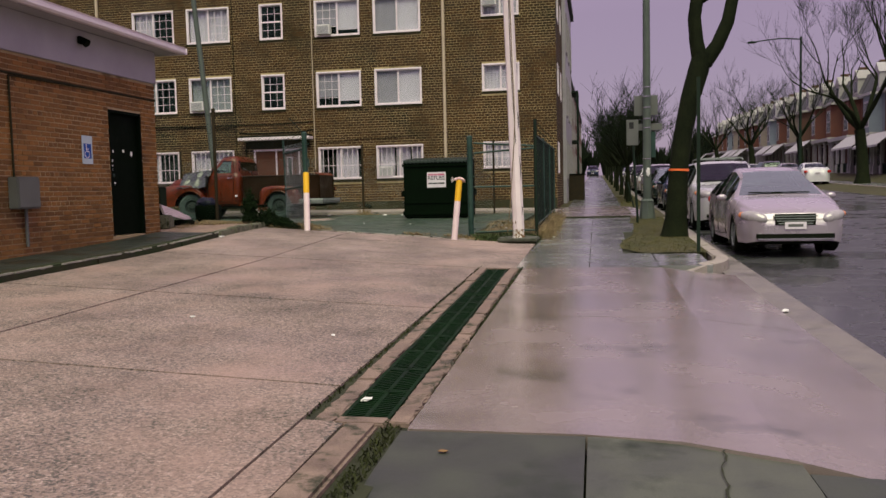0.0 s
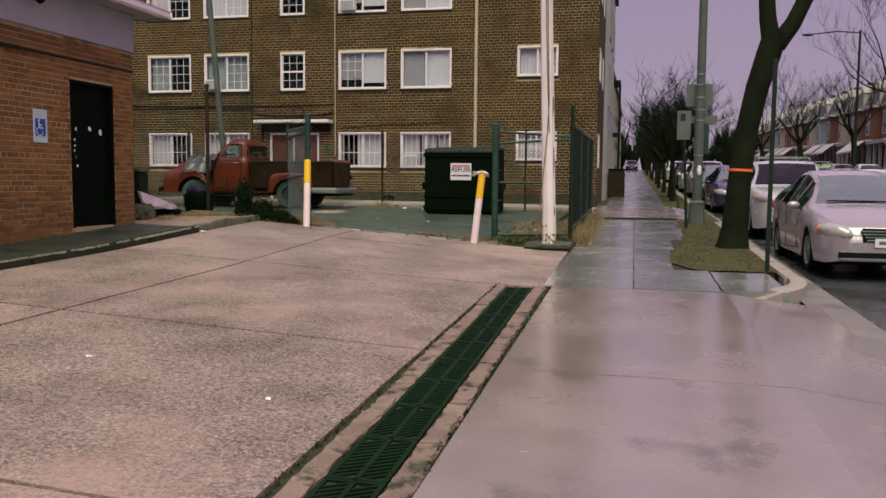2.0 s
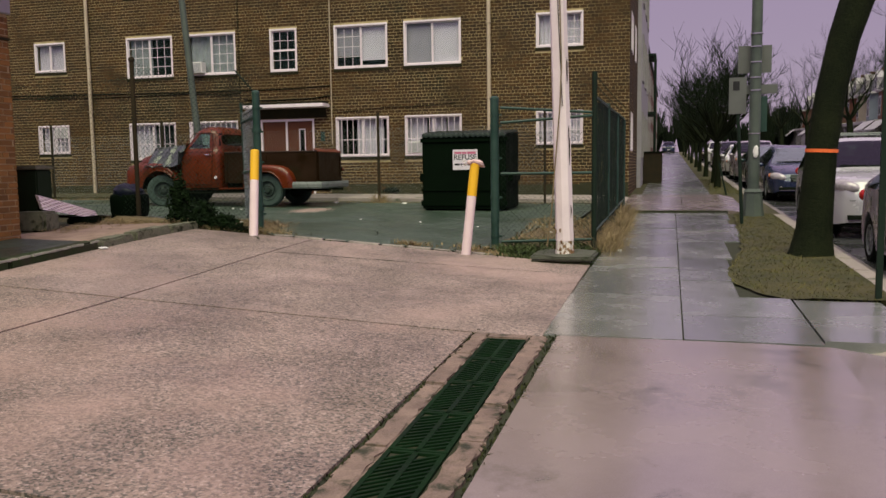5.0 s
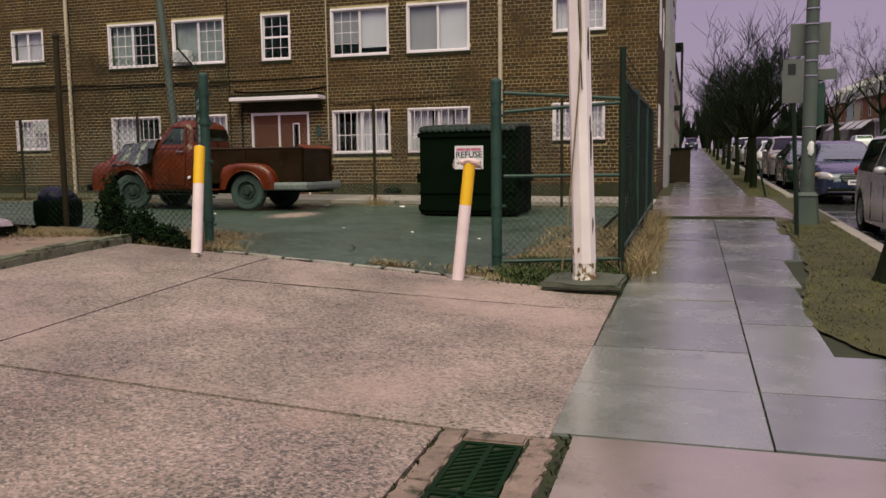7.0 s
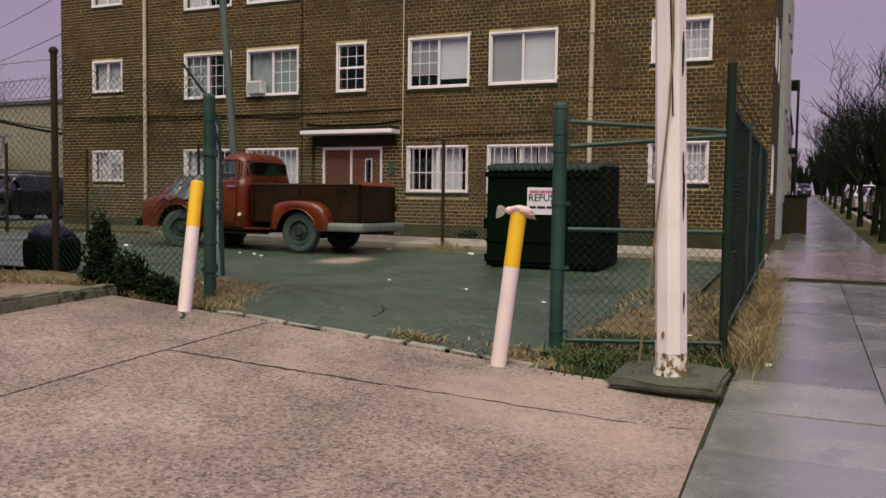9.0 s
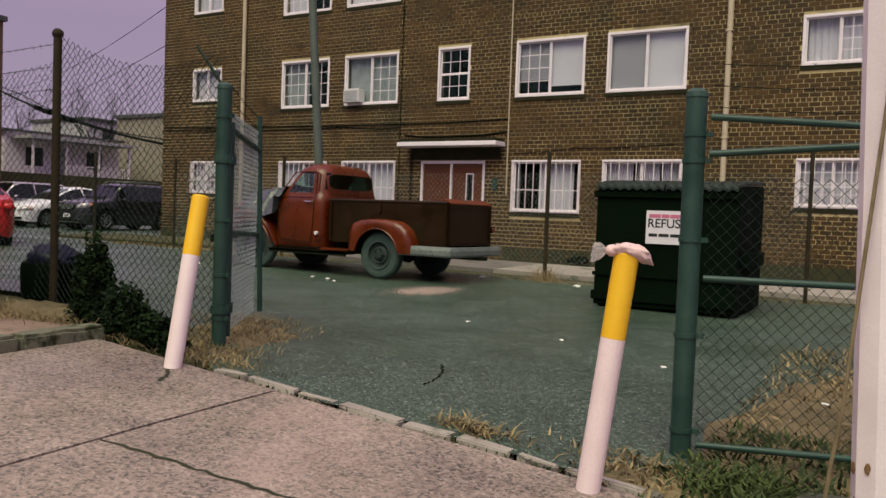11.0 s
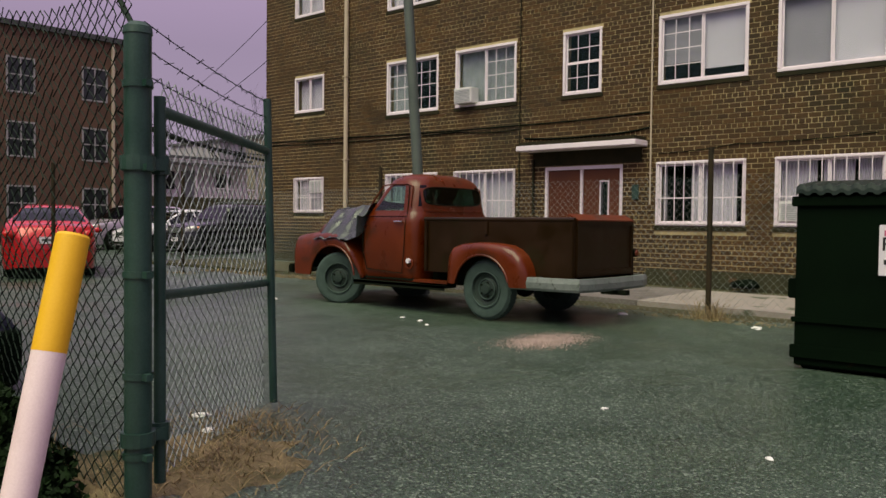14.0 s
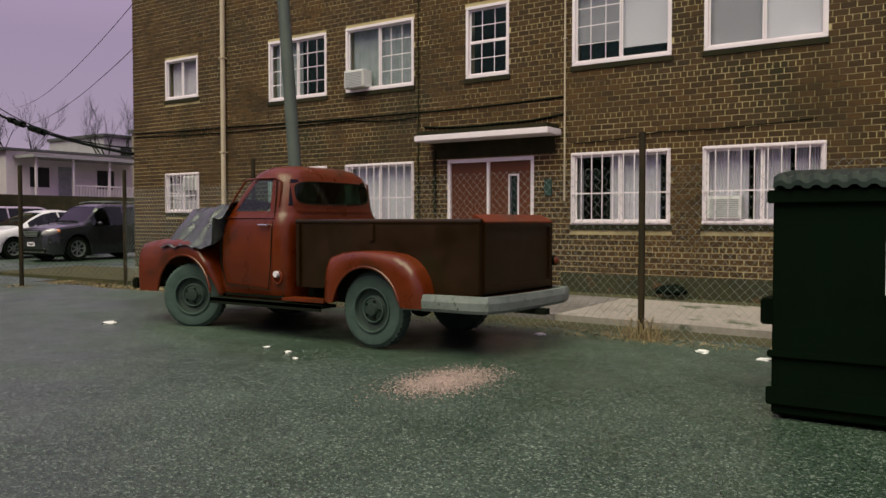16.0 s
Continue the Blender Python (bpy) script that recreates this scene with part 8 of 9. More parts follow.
def block_house(name, x0, x1, y0, y1, z, h, material, label, win_x=None, rows=2, cols=3, face="south"):
    ob = thing(name, (x0 + x1) / 2, (y0 + y1) / 2, z, 0, label, "building")
    hx, hy = (x1 - x0) / 2, (y1 - y0) / 2
    bm = bmesh.new()
    box(bm, -hx, hx, -hy, hy, -1.0, h)
    part("wall", bm, material, ob)
    bm = bmesh.new()
    box(bm, -hx - 0.15, hx + 0.15, -hy - 0.15, hy + 0.15, h, h + 0.25)
    part("roof", bm, M["roof"], ob)
    for r_ in range(rows):
        for c in range(cols):
            z0 = 1.0 + r_ * (h - 1.0) / rows
            zz = z0 + 1.5
            if face == "east":
                yc = -hy + (c + 0.5) * 2 * hy / cols
                win = part("window", ring_frame(yc - 0.65, yc + 0.65, z0 - 0.08, zz + 0.08, 0.08, hx + 0.001, hx + 0.04, "y"), M["rowtrim"], ob)
                part("mullion", boxes_mesh([(hx + 0.016, hx + 0.038, yc - 0.03, yc + 0.03, z0, zz)]), M["rowtrim"], win)
                part("meeting_rail", boxes_mesh([(hx + 0.016, hx + 0.034, yc - 0.57, yc + 0.57, (z0 + zz) / 2 - 0.03, (z0 + zz) / 2 + 0.03)]), M["rowtrim"], win)
                part("pane", boxes_mesh([(hx + 0.004, hx + 0.015, yc - 0.57, yc + 0.57, z0, zz)]), M["sage"], win)
            else:
                xc = -hx + (c + 0.5) * 2 * hx / cols
                win = part("window", ring_frame(xc - 0.55, xc + 0.55, z0 - 0.08, zz + 0.08, 0.08, -hy - 0.04, -hy - 0.001, "x"), M["rowtrim"], ob)
                part("pane", boxes_mesh([(xc - 0.47, xc + 0.47, -hy - 0.015, -hy - 0.004, z0, zz)]), M["sage"], win)
    return ob


# white-painted building next up the street, then brick and pale ones
wb = block_house("white_building", -9.0, -1.3, 36.05, 44.5, street(40), 9.2, M["frieze"], "pale painted building beside the brick block", rows=3, cols=3, face="east")
stair = thing("iron_stair", -1.3, 46.5, street(46), 0, "dark iron porch stair and landing beside the sidewalk", "stair")
part("landing", boxes_mesh([(-1.6, 0.3, 0, 2.6, 2.9, 3.0), (-1.6, 0.3, 0, 2.6, 5.6, 5.7)]), M["darkwire"], stair)
for x, y in ((0.25, 0.05), (0.25, 2.5), (-1.5, 0.05)):
    part("post", boxes_mesh([(x - 0.04, x + 0.04, y - 0.04, y + 0.04, -0.1, 5.6)]), M["darkwire"], stair)
part("railing", boxes_mesh([(0.24, 0.28, 0, 2.6, 3.9, 3.96)] + [(0.25, 0.27, 0.1 + 0.2 * k, 0.12 + 0.2 * k, 3.0, 3.9) for k in range(13)]), M["darkwire"], stair)
block_house("brick_row_building", -10, -2.2, 45.5, 60, street(50), 8.4, M["rowbrown"], "brown brick building up the street", rows=3, cols=4, face="east")
block_house("pale_row_building", -10, -2.0, 60.4, 80, street(70), 8.0, M["rowcream"], "pale brick building far up the street", rows=3, cols=5, face="east")
block_house("red_row_building", -10, -2.2, 80.4, 125, street(100), 8.5, M["rowred"], "red brick building far up the street", rows=3, cols=9, face="east")
crate = thing("brown_bin", -1.15, 38.6, street(38.6), 0, "brown wooden bin enclosure by the wall", "bin")
bm = bmesh.new()
box(bm, -0.15, 0.55, 0, 2.2, -0.05, 1.15, 0.02)
part("case", bm, M["rustpost"], crate)
part("lid", boxes_mesh([(-0.18, 0.6, -0.04, 2.24, 1.15, 1.2)]), M["chassis"], crate)

# ---- buildings behind the alley to the west ----
bb = block_house("brick_apartments", -56, -43, 12.0, 36.6, 0.9, 9.9, M["rowbrown"], "brown-red three-storey brick apartment building", rows=3, cols=7, face="east")
part("downpipe", boxes_mesh([(6.52, 6.64, 11.4, 11.52, 0, 9.8)]), M["downpipe"], bb)
bank = tagged(part("retaining_bank", boxes_mesh([(-75, -49.3, 37.5, 60, 0.0, 3.2), (-49.3, -49.0, 37.5, 60, 0.0, 3.4)]), M["soil"]), "dark planted bank behind a low wall", "bank", "", "structure")
wh = thing("white_porch_house", -56.0, 46.5, 3.2, 0, "small white house with a railed front porch", "house")
bm = bmesh.new()
box(bm, -4, 3.4, -4.2, 4.2, -0.2, 2.9)
part("wall", bm, M["white"], wh)
bm = bmesh.new()
box(bm, -4.3, 3.7, -4.5, 4.5, 2.9, 3.05)
part("roof", bm, M["roof"], wh)
porch = part("porch_floor", boxes_mesh([(3.4, 5.4, -3.6, 3.8, -0.2, 0.05)]), M["frieze"], wh)
part("porch_roof", boxes_mesh([(3.3, 5.7, -3.8, 4.0, 2.45, 2.62)]), M["frieze"], porch)
for y in (-3.5, -1.2, 1.2, 3.6):
    part("porch_post", boxes_mesh([(5.2, 5.32, y, y + 0.12, 0.05, 2.45)]), M["white"], porch)
part("porch_rail", boxes_mesh([(5.22, 5.3, -1.2, 3.6, 0.85, 0.93)]), M["white"], porch)
for k in range(24):
    part("baluster", boxes_mesh([(5.24, 5.28, -1.1 + 0.2 * k, -1.05 + 0.2 * k, 0.05, 0.85)]), M["white"], porch)
part("front_door", boxes_mesh([(3.4, 3.44, -1.0, 0.0, 0.05, 2.1)]), M["curtain"], wh)
for y in (-2.8, 1.6):
    part("window", boxes_mesh([(3.4, 3.43, y, y + 1.2, 0.8, 2.0)]), M["sage"], wh)
part("steps", boxes_mesh([(5.4 + 0.3 * k, 5.7 + 0.3 * k, -3.0, -1.6, -0.9, 0.05 - 0.2 * (k + 1)) for k in range(4)]), M["frieze"], porch)
block_house("pale_house", -56, -47, 53, 62, 3.2, 5.0, M["rowcream"], "pale house with a dark roof behind the alley", rows=2, cols=2, face="east")
block_house("gabled_house", -72, -64, 56, 64, 3.2, 5.5, M["frieze"], "far pale house behind bare trees", rows=2, cols=2, face="east")
for i, (x, y) in enumerate(((-62, 40), (-66, 50), (-60, 54), (-70, 44))):
    tr = [(Vector((0, 0, -0.2)), 0.22), (Vector((0.1, 0, 2.4)), 0.17)]
    lm = [(tr[-1][0], (math.cos(a), math.sin(a), 1.3), 2.6, 0.1) for a in (0.4, 2.0, 3.6, 5.2)]
    bare_tree(x, y, 3.0, 300 + i, tr, lm, "bare tree behind the white house", 4, 0.42, group="bare trees behind the alley")
# distant tree line up the street
ft = random.Random(31)
far = []
for i in range(90):
    x, y = ft.uniform(-30, 45), ft.uniform(153, 185)
    h = ft.uniform(5, 9.5)
    for k in range(60):
        a, b = ft.uniform(0, 6.28), ft.uniform(0.2, 1.0)
        p = Vector((x, y, 3.4))
        far.append([(p + Vector((0, 0, -0.3)), 0.28), (p + Vector((math.cos(a) * b * 1.3, math.sin(a) * b, h * (0.35 + 0.2 * b))), 0.17), (p + Vector((math.cos(a) * b * 2.6, math.sin(a) * b * 2, h * ft.uniform(0.6, 1.0))), 0.06)])
tagged(part("far_woods", tubes(far, 3), M["twig"]), "dark bare trees at the street's far end", "woods", "", "stuff")

# ---- overhead cables ----
wire("service_cable", [(-55, 40.5, 10.2), (-35.3, 33.2, 5.9), (-22.98, 30.34, 3.7)], 0.045, M["black"], "thick black service cable bundle to the building", sag=0.15, n=6)
wire("service_cable", [(-55, 40.4, 10.8), (-35.3, 33.1, 6.2), (-22.98, 30.34, 3.85)], 0.02, M["black"], "black service cable beside the bundle", sag=0.3)
for i, (t, ln) in enumerate(((0.12, 0.5), (0.2, 0.75), (0.33, 0.8), (0.39, 0.55))):
    a, b = Vector((-35.3, 33.2, 5.9)), Vector((-22.98, 30.34, 3.7))
    p = a.lerp(b, t) - Vector((0, 0, 0.15 * 4 * t * (1 - t)))
    d = (b - a).normalized()
    bm = bmesh.new()
    cyl(bm, p - d * ln / 2, p + d * ln / 2, 0.11, n=10)
    tagged(part("splice_box", bm, M["black"]), "black cable splice case on the bundle", "splice case")
for i, z in enumerate((9.0, 7.6)):
    wire("phone_line", [(-70, 52, z + 2), (-22.98, 31.5, z)], 0.012, M["black"], "thin black overhead phone line", sag=0.9, steps=16)

# ---- weeds, straw, turf, shrub and litter ----
def blades(name, spots, material, label, category, tall=(0.1, 0.3), width=0.006, lean=0.5, seed=1, ground=height):
    """Thin bent blades at the spots (x, y), as one mesh."""
    r = random.Random(seed)
    verts, faces = [], []
    for x, y in spots:
        h = r.uniform(*tall)
        a = r.uniform(0, 6.28)
        lx, ly = math.cos(a) * h * lean * r.uniform(0.2, 1), math.sin(a) * h * lean * r.uniform(0.2, 1)
        b = r.uniform(0, 6.28)
        wx, wy = math.cos(b) * width, math.sin(b) * width
        z = ground(x, y) - 0.02
        n = len(verts)
        verts += [(x - wx, y - wy, z), (x + wx, y + wy, z), (x + lx * 0.4 + wx * 0.8, y + ly * 0.4 + wy * 0.8, z + h * 0.6), (x + lx * 0.4 - wx * 0.8, y + ly * 0.4 - wy * 0.8, z + h * 0.6), (x + lx, y + ly, z + h * r.uniform(0.75, 1.0))]
        faces += [(n, n + 1, n + 2, n + 3), (n + 3, n + 2, n + 4)]
    return tagged(part(name, (verts, faces), material), label, category, "", "stuff")


def scatter(r, n, cx, cy, sx, sy):
    return [(r.gauss(cx, sx), r.gauss(cy, sy)) for _ in range(n)]


def strip(r, n, x0, x1, y0, y1):
    return [(r.uniform(x0, x1), r.uniform(y0, y1)) for _ in range(n)]


VERGE = [(14.45, 0.8), (14.75, 0.58), (15.4, 0.38), (16.3, 0.39), (17.2, 0.52), (18.4, 0.72), (20.0, 0.82), (24.4, 1.0)]


def verge_edge(y):
    return interp(VERGE, y) + 0.05 * noise.noise(Vector((y * 2.3, 0.4, 0))) + 0.03 * noise.noise(Vector((y * 7.0, 2.4, 0)))


verts, faces = [], []
for j in range(101):
    y = 14.45 + 9.95 * j / 100
    for i in range(9):
        x = verge_edge(y) + (1.775 - verge_edge(y)) * i / 8
        verts.append((x, y, street(y) + (0.004 if i == 0 else 0.014 + 0.012 * noise.noise(Vector((x * 4, y * 4, 0))))))
        if i and j:
            k = len(verts) - 1
            faces.append((k - 10, k - 9, k, k - 1))
smooth(tagged(part("verge", (verts, faces), M["soil"]), "muddy tree strip with thin winter grass", "verge", "", "structure"), 60)
rw = random.Random(60)
left = []
for cx, cy, sx, sy, n in ((-6.1, 17.2, 0.17, 0.12, 650), (-6.5, 17.75, 0.2, 0.26, 1300), (-6.95, 18.3, 0.22, 0.2, 1000), (-5.85, 16.95, 0.2, 0.08, 350), (-7.6, 17.0, 0.4, 0.18, 500), (-8.2, 16.7, 0.4, 0.14, 700), (-8.35, 15.75, 0.14, 0.2, 260), (-8.3, 16.3, 0.3, 0.25, 200), (-6.9, 16.9, 0.3, 0.12, 300)):
    left += scatter(rw, n, cx, cy, sx, sy)
left = [(x, y) for x, y in left if y > 16.78 or x < -7.25]
lvl = lambda x, y: height(-7.2, y) + 0.075 if x < -7.2 and y < 16.85 else height(x, y)
blades("straw", left, M["straw"], "dry straw-coloured weeds at the gate post", "dry weeds", (0.025, 0.11), 0.0034, 2.2, 2, lvl)
clumps = []
for _ in range(46):
    cy = rw.uniform(17.7, 24.6)
    clumps += scatter(rw, rw.randint(20, 110), rw.uniform(-1.26, -1.0), cy, 0.05, 0.12)
blades("straw", clumps + scatter(rw, 500, -1.12, 18.2, 0.08, 0.3), M["straw"], "tall dry grass along the fence foot", "dry grass", (0.06, 0.42), 0.0035, 1.2, 3, lambda x, y: street(y) - 0.03)
blades("weeds", strip(rw, 1500, -2.55, -1.2, 16.95, 18.2) + scatter(rw, 1100, -2.15, 17.1, 0.22, 0.16), M["herb"], "low dark green weeds behind the pole", "weeds", (0.04, 0.14), 0.011, 1.3, 4)
blades("straw", strip(rw, 1300, -2.6, -1.35, 18.0, 21.5) + scatter(rw, 260, -2.8, 17.05, 0.2, 0.12) + scatter(rw, 240, -3.75, 16.98, 0.13, 0.05), M["straw"], "dead leaves and straw inside the fence", "dry weeds", (0.03, 0.12), 0.009, 1.8, 5)
blades("straw", strip(rw, 1500, -10.5, -3.0, 25.6, 26.1) + scatter(rw, 600, -7.4, 25.85, 0.4, 0.12) + strip(rw, 1200, -20.0, -13.5, 26.0, 26.8) + scatter(rw, 300, -19.5, 25.4, 0.3, 0.15), M["straw"], "straw and leaf litter along the back fence", "dry weeds", (0.02, 0.06), 0.009, 2.6, 6)
blades("dry_weeds", scatter(rw, 170, -7.4, 25.85, 0.14, 0.06) + scatter(rw, 60, -13.8, 26.1, 0.25, 0.06), M["straw"], "taller dry weed clumps at the fence posts", "dry weeds", (0.1, 0.38), 0.0045, 0.9, 16)
blades("turf", [(x, y) for x, y in strip(rw, 12000, 0.36, 1.76, 14.45, 24.3) if x > verge_edge(y) + 0.02] + strip(rw, 2000, 0.9, 1.76, 31.2, 42.0), M["turf"], "patchy olive winter grass in the tree strip", "grass", (0.02, 0.06), 0.005, 1.6, 7, lambda x, y: street(y) + 0.012)
blades("moss_tufts", strip(rw, 700, -1.28, -1.17, 3.0, 5.0) + [(rw.choice((-1.785, -1.145)) + rw.gauss(0, 0.012), rw.uniform(5, 12.6)) for _ in range(900)] + [(rw.uniform(-7.0, -2.0), rw.gauss(16.78, 0.03)) for _ in range(500)], M["moss"], "moss and small weeds in the joints", "moss", (0.01, 0.045), 0.006, 1.2, 8, lambda x, y: height(x, y) + 0.0)
# soil patches at the gate and behind the pole
def patch(name, cx, cy, rx, ry, material, label, lift=0.012, seed=1, ground=height, category="soil"):
    r = random.Random(seed)
    n, k = 28, 4
    verts, faces = [(cx, cy, ground(cx, cy) + lift)], []
    wob = [r.uniform(0.75, 1.15) for _ in range(n)]
    for j in range(1, k + 1):
        for i in range(n):
            a = 2 * math.pi * i / n
            x, y = cx + math.cos(a) * rx * wob[i] * j / k, cy + math.sin(a) * ry * wob[i] * j / k
            verts.append((x, y, ground(x, y) + lift * (1 if j < k else -0.8)))
    for i in range(n):
        faces.append((0, 1 + i, 1 + (i + 1) % n))
        for j in range(k - 1):
            a, b = 1 + j * n + i, 1 + j * n + (i + 1) % n
            faces.append((a, a + n, b + n, b))
    return smooth(tagged(part(name, (verts, faces), material), label, category, "", "structure"), 60)


M["dust"] = varied("tan_grit", (0.2, 0.15, 0.135), (0.42, 0.32, 0.29), 0.012, 0.25, (0.85, 1.0), relief=0.4)
M["strawsoil"] = varied("straw_litter_soil", (0.035, 0.03, 0.014), (0.24, 0.18, 0.1), 0.02, 0.25, (0.9, 1.0), relief=0.6, stain=(0.025, 0.034, 0.01), stain_size=0.3)
patch("straw_bed", -6.55, 17.75, 0.6, 0.75, M["strawsoil"], "trampled straw and soil round the gate post", 0.012, 3)
patch("straw_bed", -2.0, 18.6, 0.75, 1.9, M["strawsoil"], "straw and soil inside the corner fence", 0.02, 4)
patch("straw_bed", -7.9, 16.95, 0.8, 0.28, M["strawsoil"], "straw and soil behind the walkway kerb", 0.06, 5)
patch("straw_bed", -2.5, 16.98, 0.6, 0.16, M["strawsoil"], "straw at the foot of a bollard", 0.014, 6)
grit = random.Random(71)
verts, faces = [], []
for _ in range(7000):
    x, y = grit.gauss(-7.95, 0.17), grit.gauss(22.9, 0.28)
    s, a = grit.uniform(0.004, 0.012), grit.uniform(0, 6.28)
    z, k = height(x, y) + 0.008, len(verts)
    verts += [(x + s * math.cos(a), y + s * math.sin(a), z), (x - s * math.sin(a), y + s * math.cos(a), z), (x - s * math.cos(a), y - s * math.sin(a), z), (x, y, z + s * 0.5)]
    faces += [(k, k + 1, k + 3), (k + 1, k + 2, k + 3), (k + 2, k, k + 3)]
tagged(part("pale_grit", (verts, faces), M["dust"]), "pale sandy grit spilt on the asphalt", "grit", "", "stuff")
# broken concrete edge pieces along the front of the yard
re_ = random.Random(14)
edge = thing("broken_edge", label="broken concrete edge between driveway and yard", category="concrete edging", kind="structure")
x = -5.75
while x < -2.9:
    w = re_.uniform(0.25, 0.6)
    bm = bmesh.new()
    box(bm, x + 0.02, x + w - 0.02, 16.77, 16.79 + re_.uniform(0.02, 0.08), -0.1, 0.012, 0.008)
    for v in bm.verts:
        v.co.y += 0.07 * noise.noise(v.co * 5)
        v.co.z += height(v.co.x, v.co.y)
    part("edging_stone", bm, M["kerb"], edge)
    x += w


def leafy(name, lumps, n, material, label, seed, size=0.035):
    r = random.Random(seed)
    ob = thing(name, label=label, category="shrub")
    verts, faces = [], []
    for _ in range(n):
        cx, cy, cz, rx, ry, rz = r.choice(lumps)
        d = Vector((r.gauss(0, 1), r.gauss(0, 1), r.gauss(0, 1))).normalized() * (r.uniform(0.3, 1.0) ** 0.5)
        d *= 1.0 + 0.8 * noise.noise(d * 2.6 + Vector((cx * 7, cz * 9, 0)))
        p = Vector((cx + d.x * rx, cy + d.y * ry, cz + d.z * rz))
        a = Vector((r.gauss(0, 1), r.gauss(0, 1), r.gauss(0, 1))).normalized()
        b = a.orthogonal().normalized()
        s = size * r.uniform(0.6, 1.4)
        k = len(verts)
        verts += [p - a * s, p + b * s * 0.5, p + a * s, p - b * s * 0.5]
        faces.append((k, k + 1, k + 2, k + 3))
    part("leaves", (verts, faces), material, ob)
    stems = []
    for cx, cy, cz, rx, ry, rz in lumps:
        z0 = height(cx, cy)
        for _ in range(3):
            stems.append([(Vector((cx + r.uniform(-0.1, 0.1), cy, z0 - 0.05)), 0.015), (Vector((cx, cy, (z0 + cz) / 2)), 0.011), (Vector((cx + r.uniform(-rx, rx) * 0.5, cy, cz + rz * 0.6)), 0.005)])
    part("stems", tubes(stems, 5), M["bark"], ob)
    return ob


leafy("shrub", [(-7.42, 17.0, 1.1, 0.14, 0.13, 0.34), (-7.4, 17.0, 0.82, 0.2, 0.18, 0.22), (-7.02, 17.0, 0.85, 0.2, 0.18, 0.22), (-6.98, 17.0, 0.72, 0.22, 0.16, 0.12), (-6.66, 17.0, 0.74, 0.17, 0.14, 0.14), (-6.44, 17.0, 0.66, 0.12, 0.1, 0.08)], 19000, M["shrub"], "dark straggly evergreen shrub by the fence", 5, 0.021)

# ---- junk behind the brick building ----
bin_ = thing("storage_tub", -8.58, 17.4, height(-8.5, 17.3) + 0.01, 8, "black plastic tub under a dark blue cover", "tub")
rings = []
for z, r in ((0.0, 0.2), (0.02, 0.24), (0.1, 0.26), (0.25, 0.265), (0.34, 0.26), (0.36, 0.25), (0.37, 0.23)):
    rings.append([(r * math.copysign(abs(math.cos(a)) ** 0.6, math.cos(a)), r * math.copysign(abs(math.sin(a)) ** 0.6, math.sin(a)), z) for a in [2 * math.pi * k / 28 for k in range(28)]])
smooth(part("tub", loft(rings), M["dumpster"], bin_), 40)
bm = blob(0.25, 0.25, 0.14, 6, 0.3)
for v in bm.verts:
    v.co.z = max(v.co.z, -0.04) + 0.38 - 0.12 * v.co.x
M["navy"] = varied("navy_plastic", (0.0015, 0.004, 0.012), (0.005, 0.011, 0.03), 0.01, 0.3, (0.45, 0.65), relief=0.1, gloss=0.3)
smooth(part("cover", bm, M["navy"], bin_, "dark blue plastic cover"), 60)
# a strip of quilted ticking, bent over a crate
panel = thing("mattress_scrap", label="pale quilted mattress strip dumped on junk", category="mattress scrap")
pz = 0.8
nu, nv = 60, 16


def quilt_point(u, v):
    low = pz + 0.23 - 0.21 * u
    tall_ = 0.2 - 0.08 * u
    return Vector((-8.6 + 0.04 * math.sin(3 * u) - 0.07 * v, 15.52 + 1.14 * u, low + tall_ * v + 0.06 * max(0.0, u - 0.8)))


front_, back_ = [], []
for j in range(nv + 1):
    for i in range(nu + 1):
        p = quilt_point(i / nu, j / nv)
        puff = 0.03 * abs(math.sin(0.5 * (i + 1.6 * j)) * math.sin(0.5 * (i - 1.6 * j)))
        front_.append(p + Vector((puff, -puff * 0.4, 0)))
        back_.append(p + Vector((-0.05, 0.01, 0.01)))
w_ = nu + 1
faces = [(j * w_ + i, j * w_ + i + 1, (j + 1) * w_ + i + 1, (j + 1) * w_ + i) for j in range(nv) for i in range(nu)]
n_ = len(front_)
faces += [tuple(k + n_ for k in f[::-1]) for f in faces]
rim_ = [i for i in range(nu)] + [j * w_ + nu for j in range(nv)] + [nv * w_ + i for i in range(nu, 0, -1)] + [j * w_ for j in range(nv, 0, -1)]
faces += [(rim_[k], rim_[(k + 1) % len(rim_)], rim_[(k + 1) % len(rim_)] + n_, rim_[k] + n_) for k in range(len(rim_))]
part("quilted_strip", (front_ + back_, faces), M["quilt"], panel)
crate_ = thing("plastic_crate", -8.68, 16.42, 0.76, 12, "dark plastic crate under the mattress strip", "crate")
bm = bmesh.new()
box(bm, -0.16, 0.2, -0.2, 0.2, 0.0, 0.13, 0.03)
part("case", bm, M["black"], crate_)
block = thing("concrete_block", -8.66, 15.5, 0.72, 10, "mossy concrete block beside the brick corner", "block")
bm = bmesh.new()
box(bm, -0.24, 0.2, -0.18, 0.2, 0.0, 0.29, 0.04)
part("block", bm, M["cornerkerb"], block)

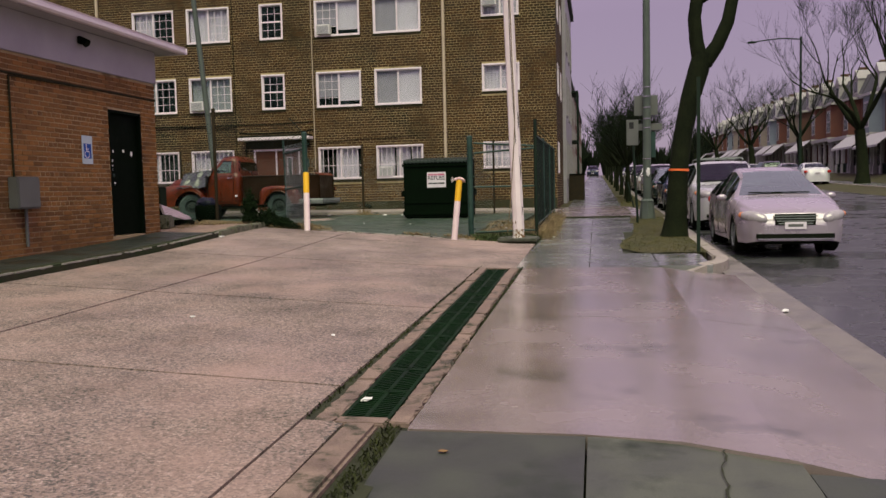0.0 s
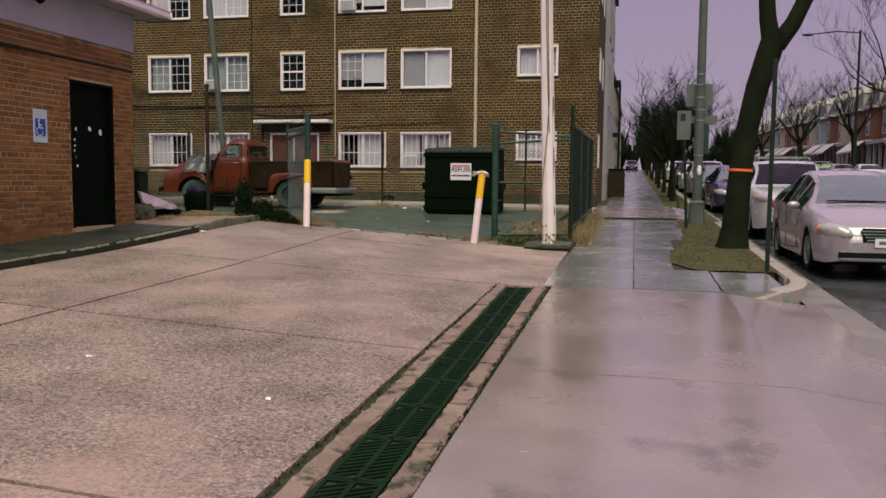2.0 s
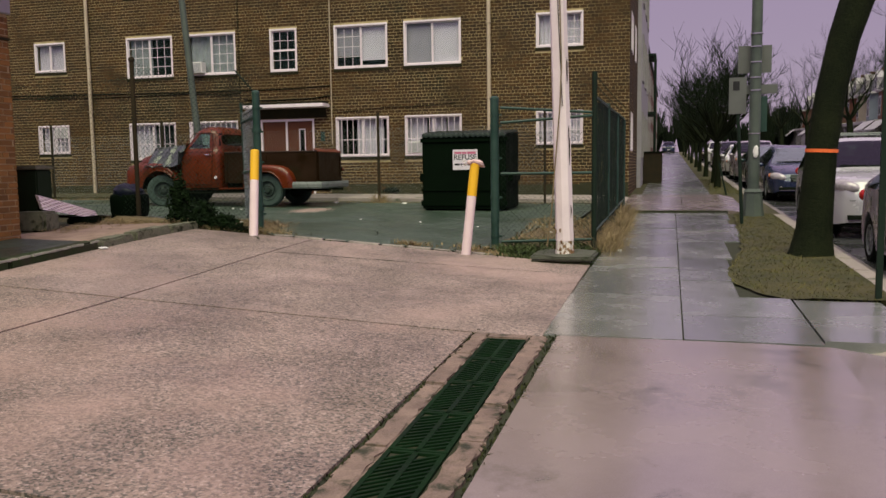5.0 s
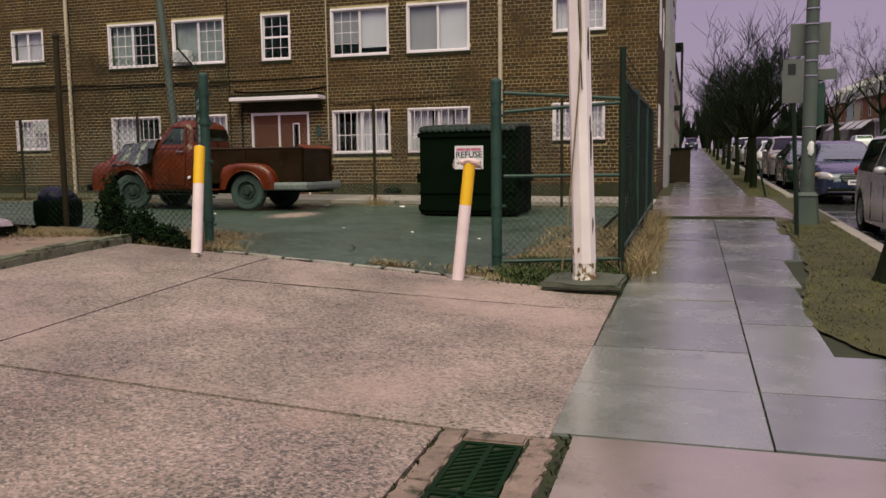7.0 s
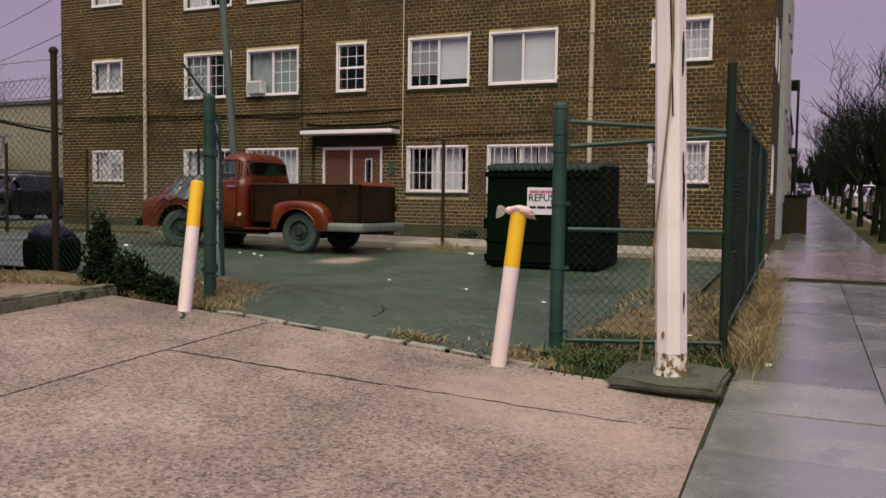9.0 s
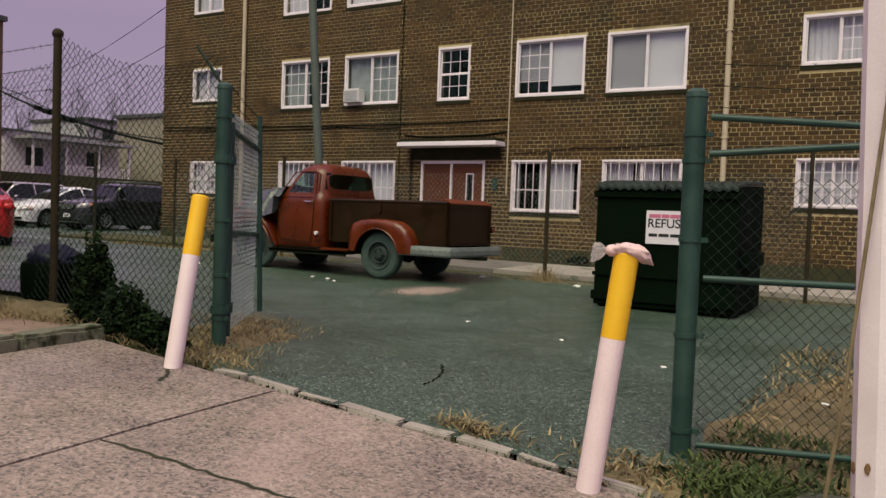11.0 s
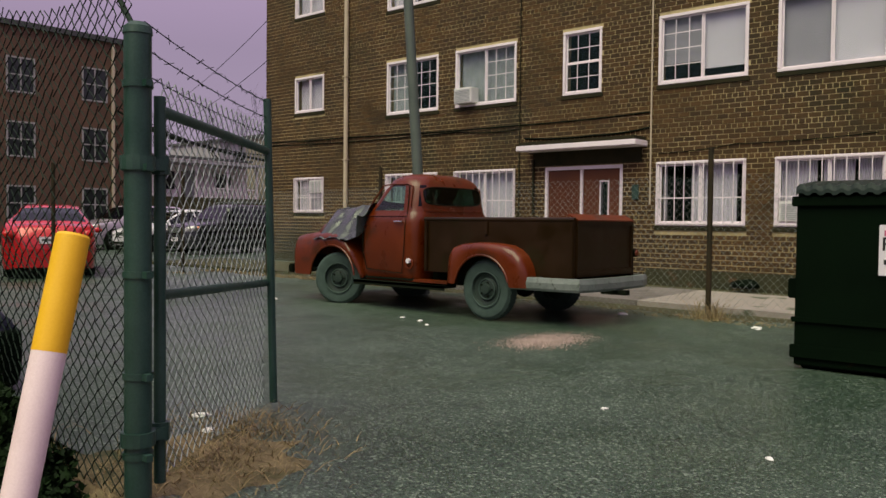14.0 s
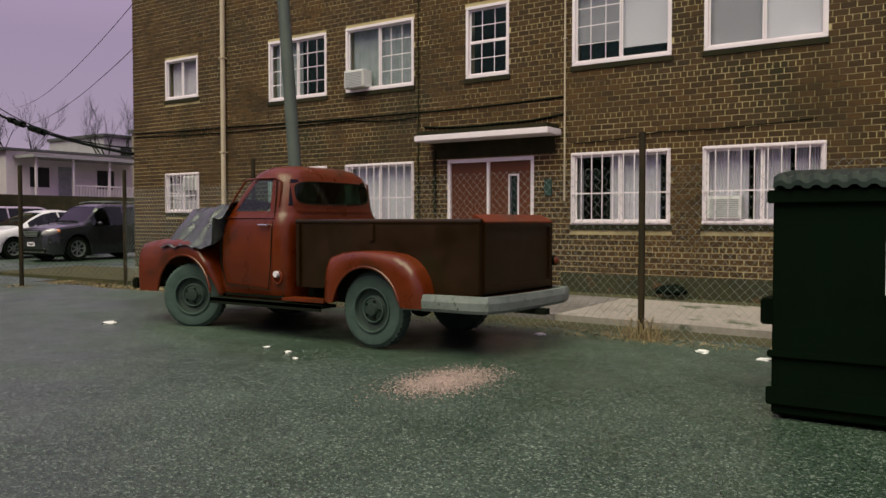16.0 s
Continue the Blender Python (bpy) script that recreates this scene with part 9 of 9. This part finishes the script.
M["cabinet"] = varied("dark_green_cabinet_paint", (0.004, 0.011, 0.004), (0.014, 0.026, 0.012), 0.01, 0.3, (0.6, 0.85), relief=0.15, gloss=0.2)
ub = thing("utility_box", -8.92, 15.62, 0.72, 0, "dark green metal utility cabinet behind the brick corner", "utility box")
bm = bmesh.new()
box(bm, -0.24, 0.2, -0.04, 0.26, 0.0, 0.86, 0.02)
part("case", bm, M["cabinet"], ub)
bm = bmesh.new()
box(bm, -0.26, 0.22, -0.06, 0.28, 0.86, 0.92, 0.015)
part("lid", bm, M["cornerkerb"], ub, "pale weathered top")

bm = blob(0.26, 0.12, 0.1, 7, 0.3, 20, 12)
for v in bm.verts:
    v.co.z = max(v.co.z, -0.06)
black_bag = smooth(tagged(part("rubbish_bag", bm, M["black"]), "small black rubbish bag slumped against the brick foot", "rubbish bag"), 60)
black_bag.location = (-8.58, 30.16, height(-8.58, 29.0) + 0.12)

# ---- litter ----
rl = random.Random(90)


def scrap(x, y, s, seed, lift=0.006, ground=height):
    bm = blob(s, s * 0.6, s * 0.28, seed, 0.5, 10, 6)
    ob = tagged(part("litter_scrap", bm, M["litter"]), "small white scrap of litter on the ground", "litter", "scraps of litter")
    ob.location = (x, y, ground(x, y) + lift + s * 0.1)
    ob.rotation_euler = (0, 0, seed)
    return ob


for i, (x, y, s) in enumerate(((-1.52, 5.35, 0.045), (-2.35, 7.2, 0.03), (-3.9, 7.6, 0.028), (-6.93, 14.6, 0.06), (-0.95, 17.9, 0.05), (-1.02, 20.4, 0.04), (-10.4, 23.2, 0.035), (-10.0, 23.1, 0.05), (-9.7, 22.9, 0.04), (-8.45, 25.5, 0.07), (-5.9, 20.6, 0.035), (-6.6, 25.4, 0.08), (-6.0, 25.3, 0.07), (-13.3, 23.3, 0.1), (-4.6, 20.2, 0.03), (-3.4, 19.6, 0.03), (1.95, 9.6, 0.06), (-2.1, 19.2, 0.05), (-1.7, 18.6, 0.06), (-7.3, 18.25, 0.06), (-7.0, 18.1, 0.05))):
    scrap(x, y, s, i + 1, ground=lambda a, b: height(a, b) if a < 1.5 else roadlevel(a, b) + 0.02)
leafs = tagged(part("fallen_leaf", blob(0.03, 0.02, 0.006, 2, 0.3, 8, 5), M["rust"]), "small brown fallen leaf on the sidewalk", "leaf")
leafs.location = (-0.85, 4.45, street(4.45) + 0.004)

# cracks and skid mark, thin strips just above the surface
def crack(name, pts, w, material, label, ground, seed=1, lift=0.004):
    r = random.Random(seed)
    left_, right_ = [], []
    n = 0
    for (a, b), (c, d) in zip(pts, pts[1:]):
        for i in range(8):
            t = i / 8
            x, y = a + (c - a) * t + r.uniform(-0.012, 0.012), b + (d - b) * t + r.uniform(-0.012, 0.012)
            nx, ny = -(d - b), (c - a)
            ln = math.hypot(nx, ny)
            ww = w * r.uniform(0.4, 1.3)
            left_.append((x + nx / ln * ww, y + ny / ln * ww))
            right_.append((x - nx / ln * ww, y - ny / ln * ww))
    m = len(left_)
    verts = [(x, y, ground(x, y) + lift) for x, y in left_ + right_]
    faces = [(i, i + 1, m + i + 1, m + i) for i in range(m - 1)]
    return tagged(part(name, (verts, faces), material), label, "crack", "", "structure")


crack("crack", [(0.62, 4.75), (0.55, 4.4), (0.52, 3.9), (0.4, 3.2)], 0.006, M["joint"], "dark crack in a sidewalk slab", lambda x, y: street(y) - 0.01, 1)
crack("crack", [(-5.95, 16.54), (-5.84, 16.45), (-5.79, 16.36), (-5.75, 16.3)], 0.016, M["joint"], "dark crack running from a bollard", height, 2)
crack("joint", [(-5.09, 15.4), (-4.7, 15.45), (-4.2, 15.485), (-3.75, 15.54), (-3.3, 15.575)], 0.011, M["joint"], "dark worn joint across the driveway", height, 3)
crack("joint", [(-3.27, 15.58), (-2.8, 15.64), (-2.3, 15.68), (-1.7, 15.76), (-1.25, 15.8)], 0.007, M["joint"], "dark worn joint across the driveway", height, 5)
crack("tyre_mark", [(-4.76, 18.25), (-4.62, 18.0), (-4.54, 17.78), (-4.51, 17.58)], 0.01, M["chassis"], "dark curved scuff on the asphalt", height, 4, 0.011)

# ---- brick pieces, last ----
lay(face_bricks, FY, "x", None, 31, (-8.1, -5.6, 0.9, 1.9), wall, M["brick_piece"], M["brick_far"])
sb = part("brickwork", boxes_mesh([(BX1 - 0.01, BX1 + 0.007, a, b, c, d) for a, b, c, d in side_bricks]), M["brick_far"], east)
sb["kind"] = "stuff"
lay(left_bricks, LX, "y", None, 32, (11.3, 13.1, 0.9, 3.0), lwall, M["orange_piece"], M["orange"])
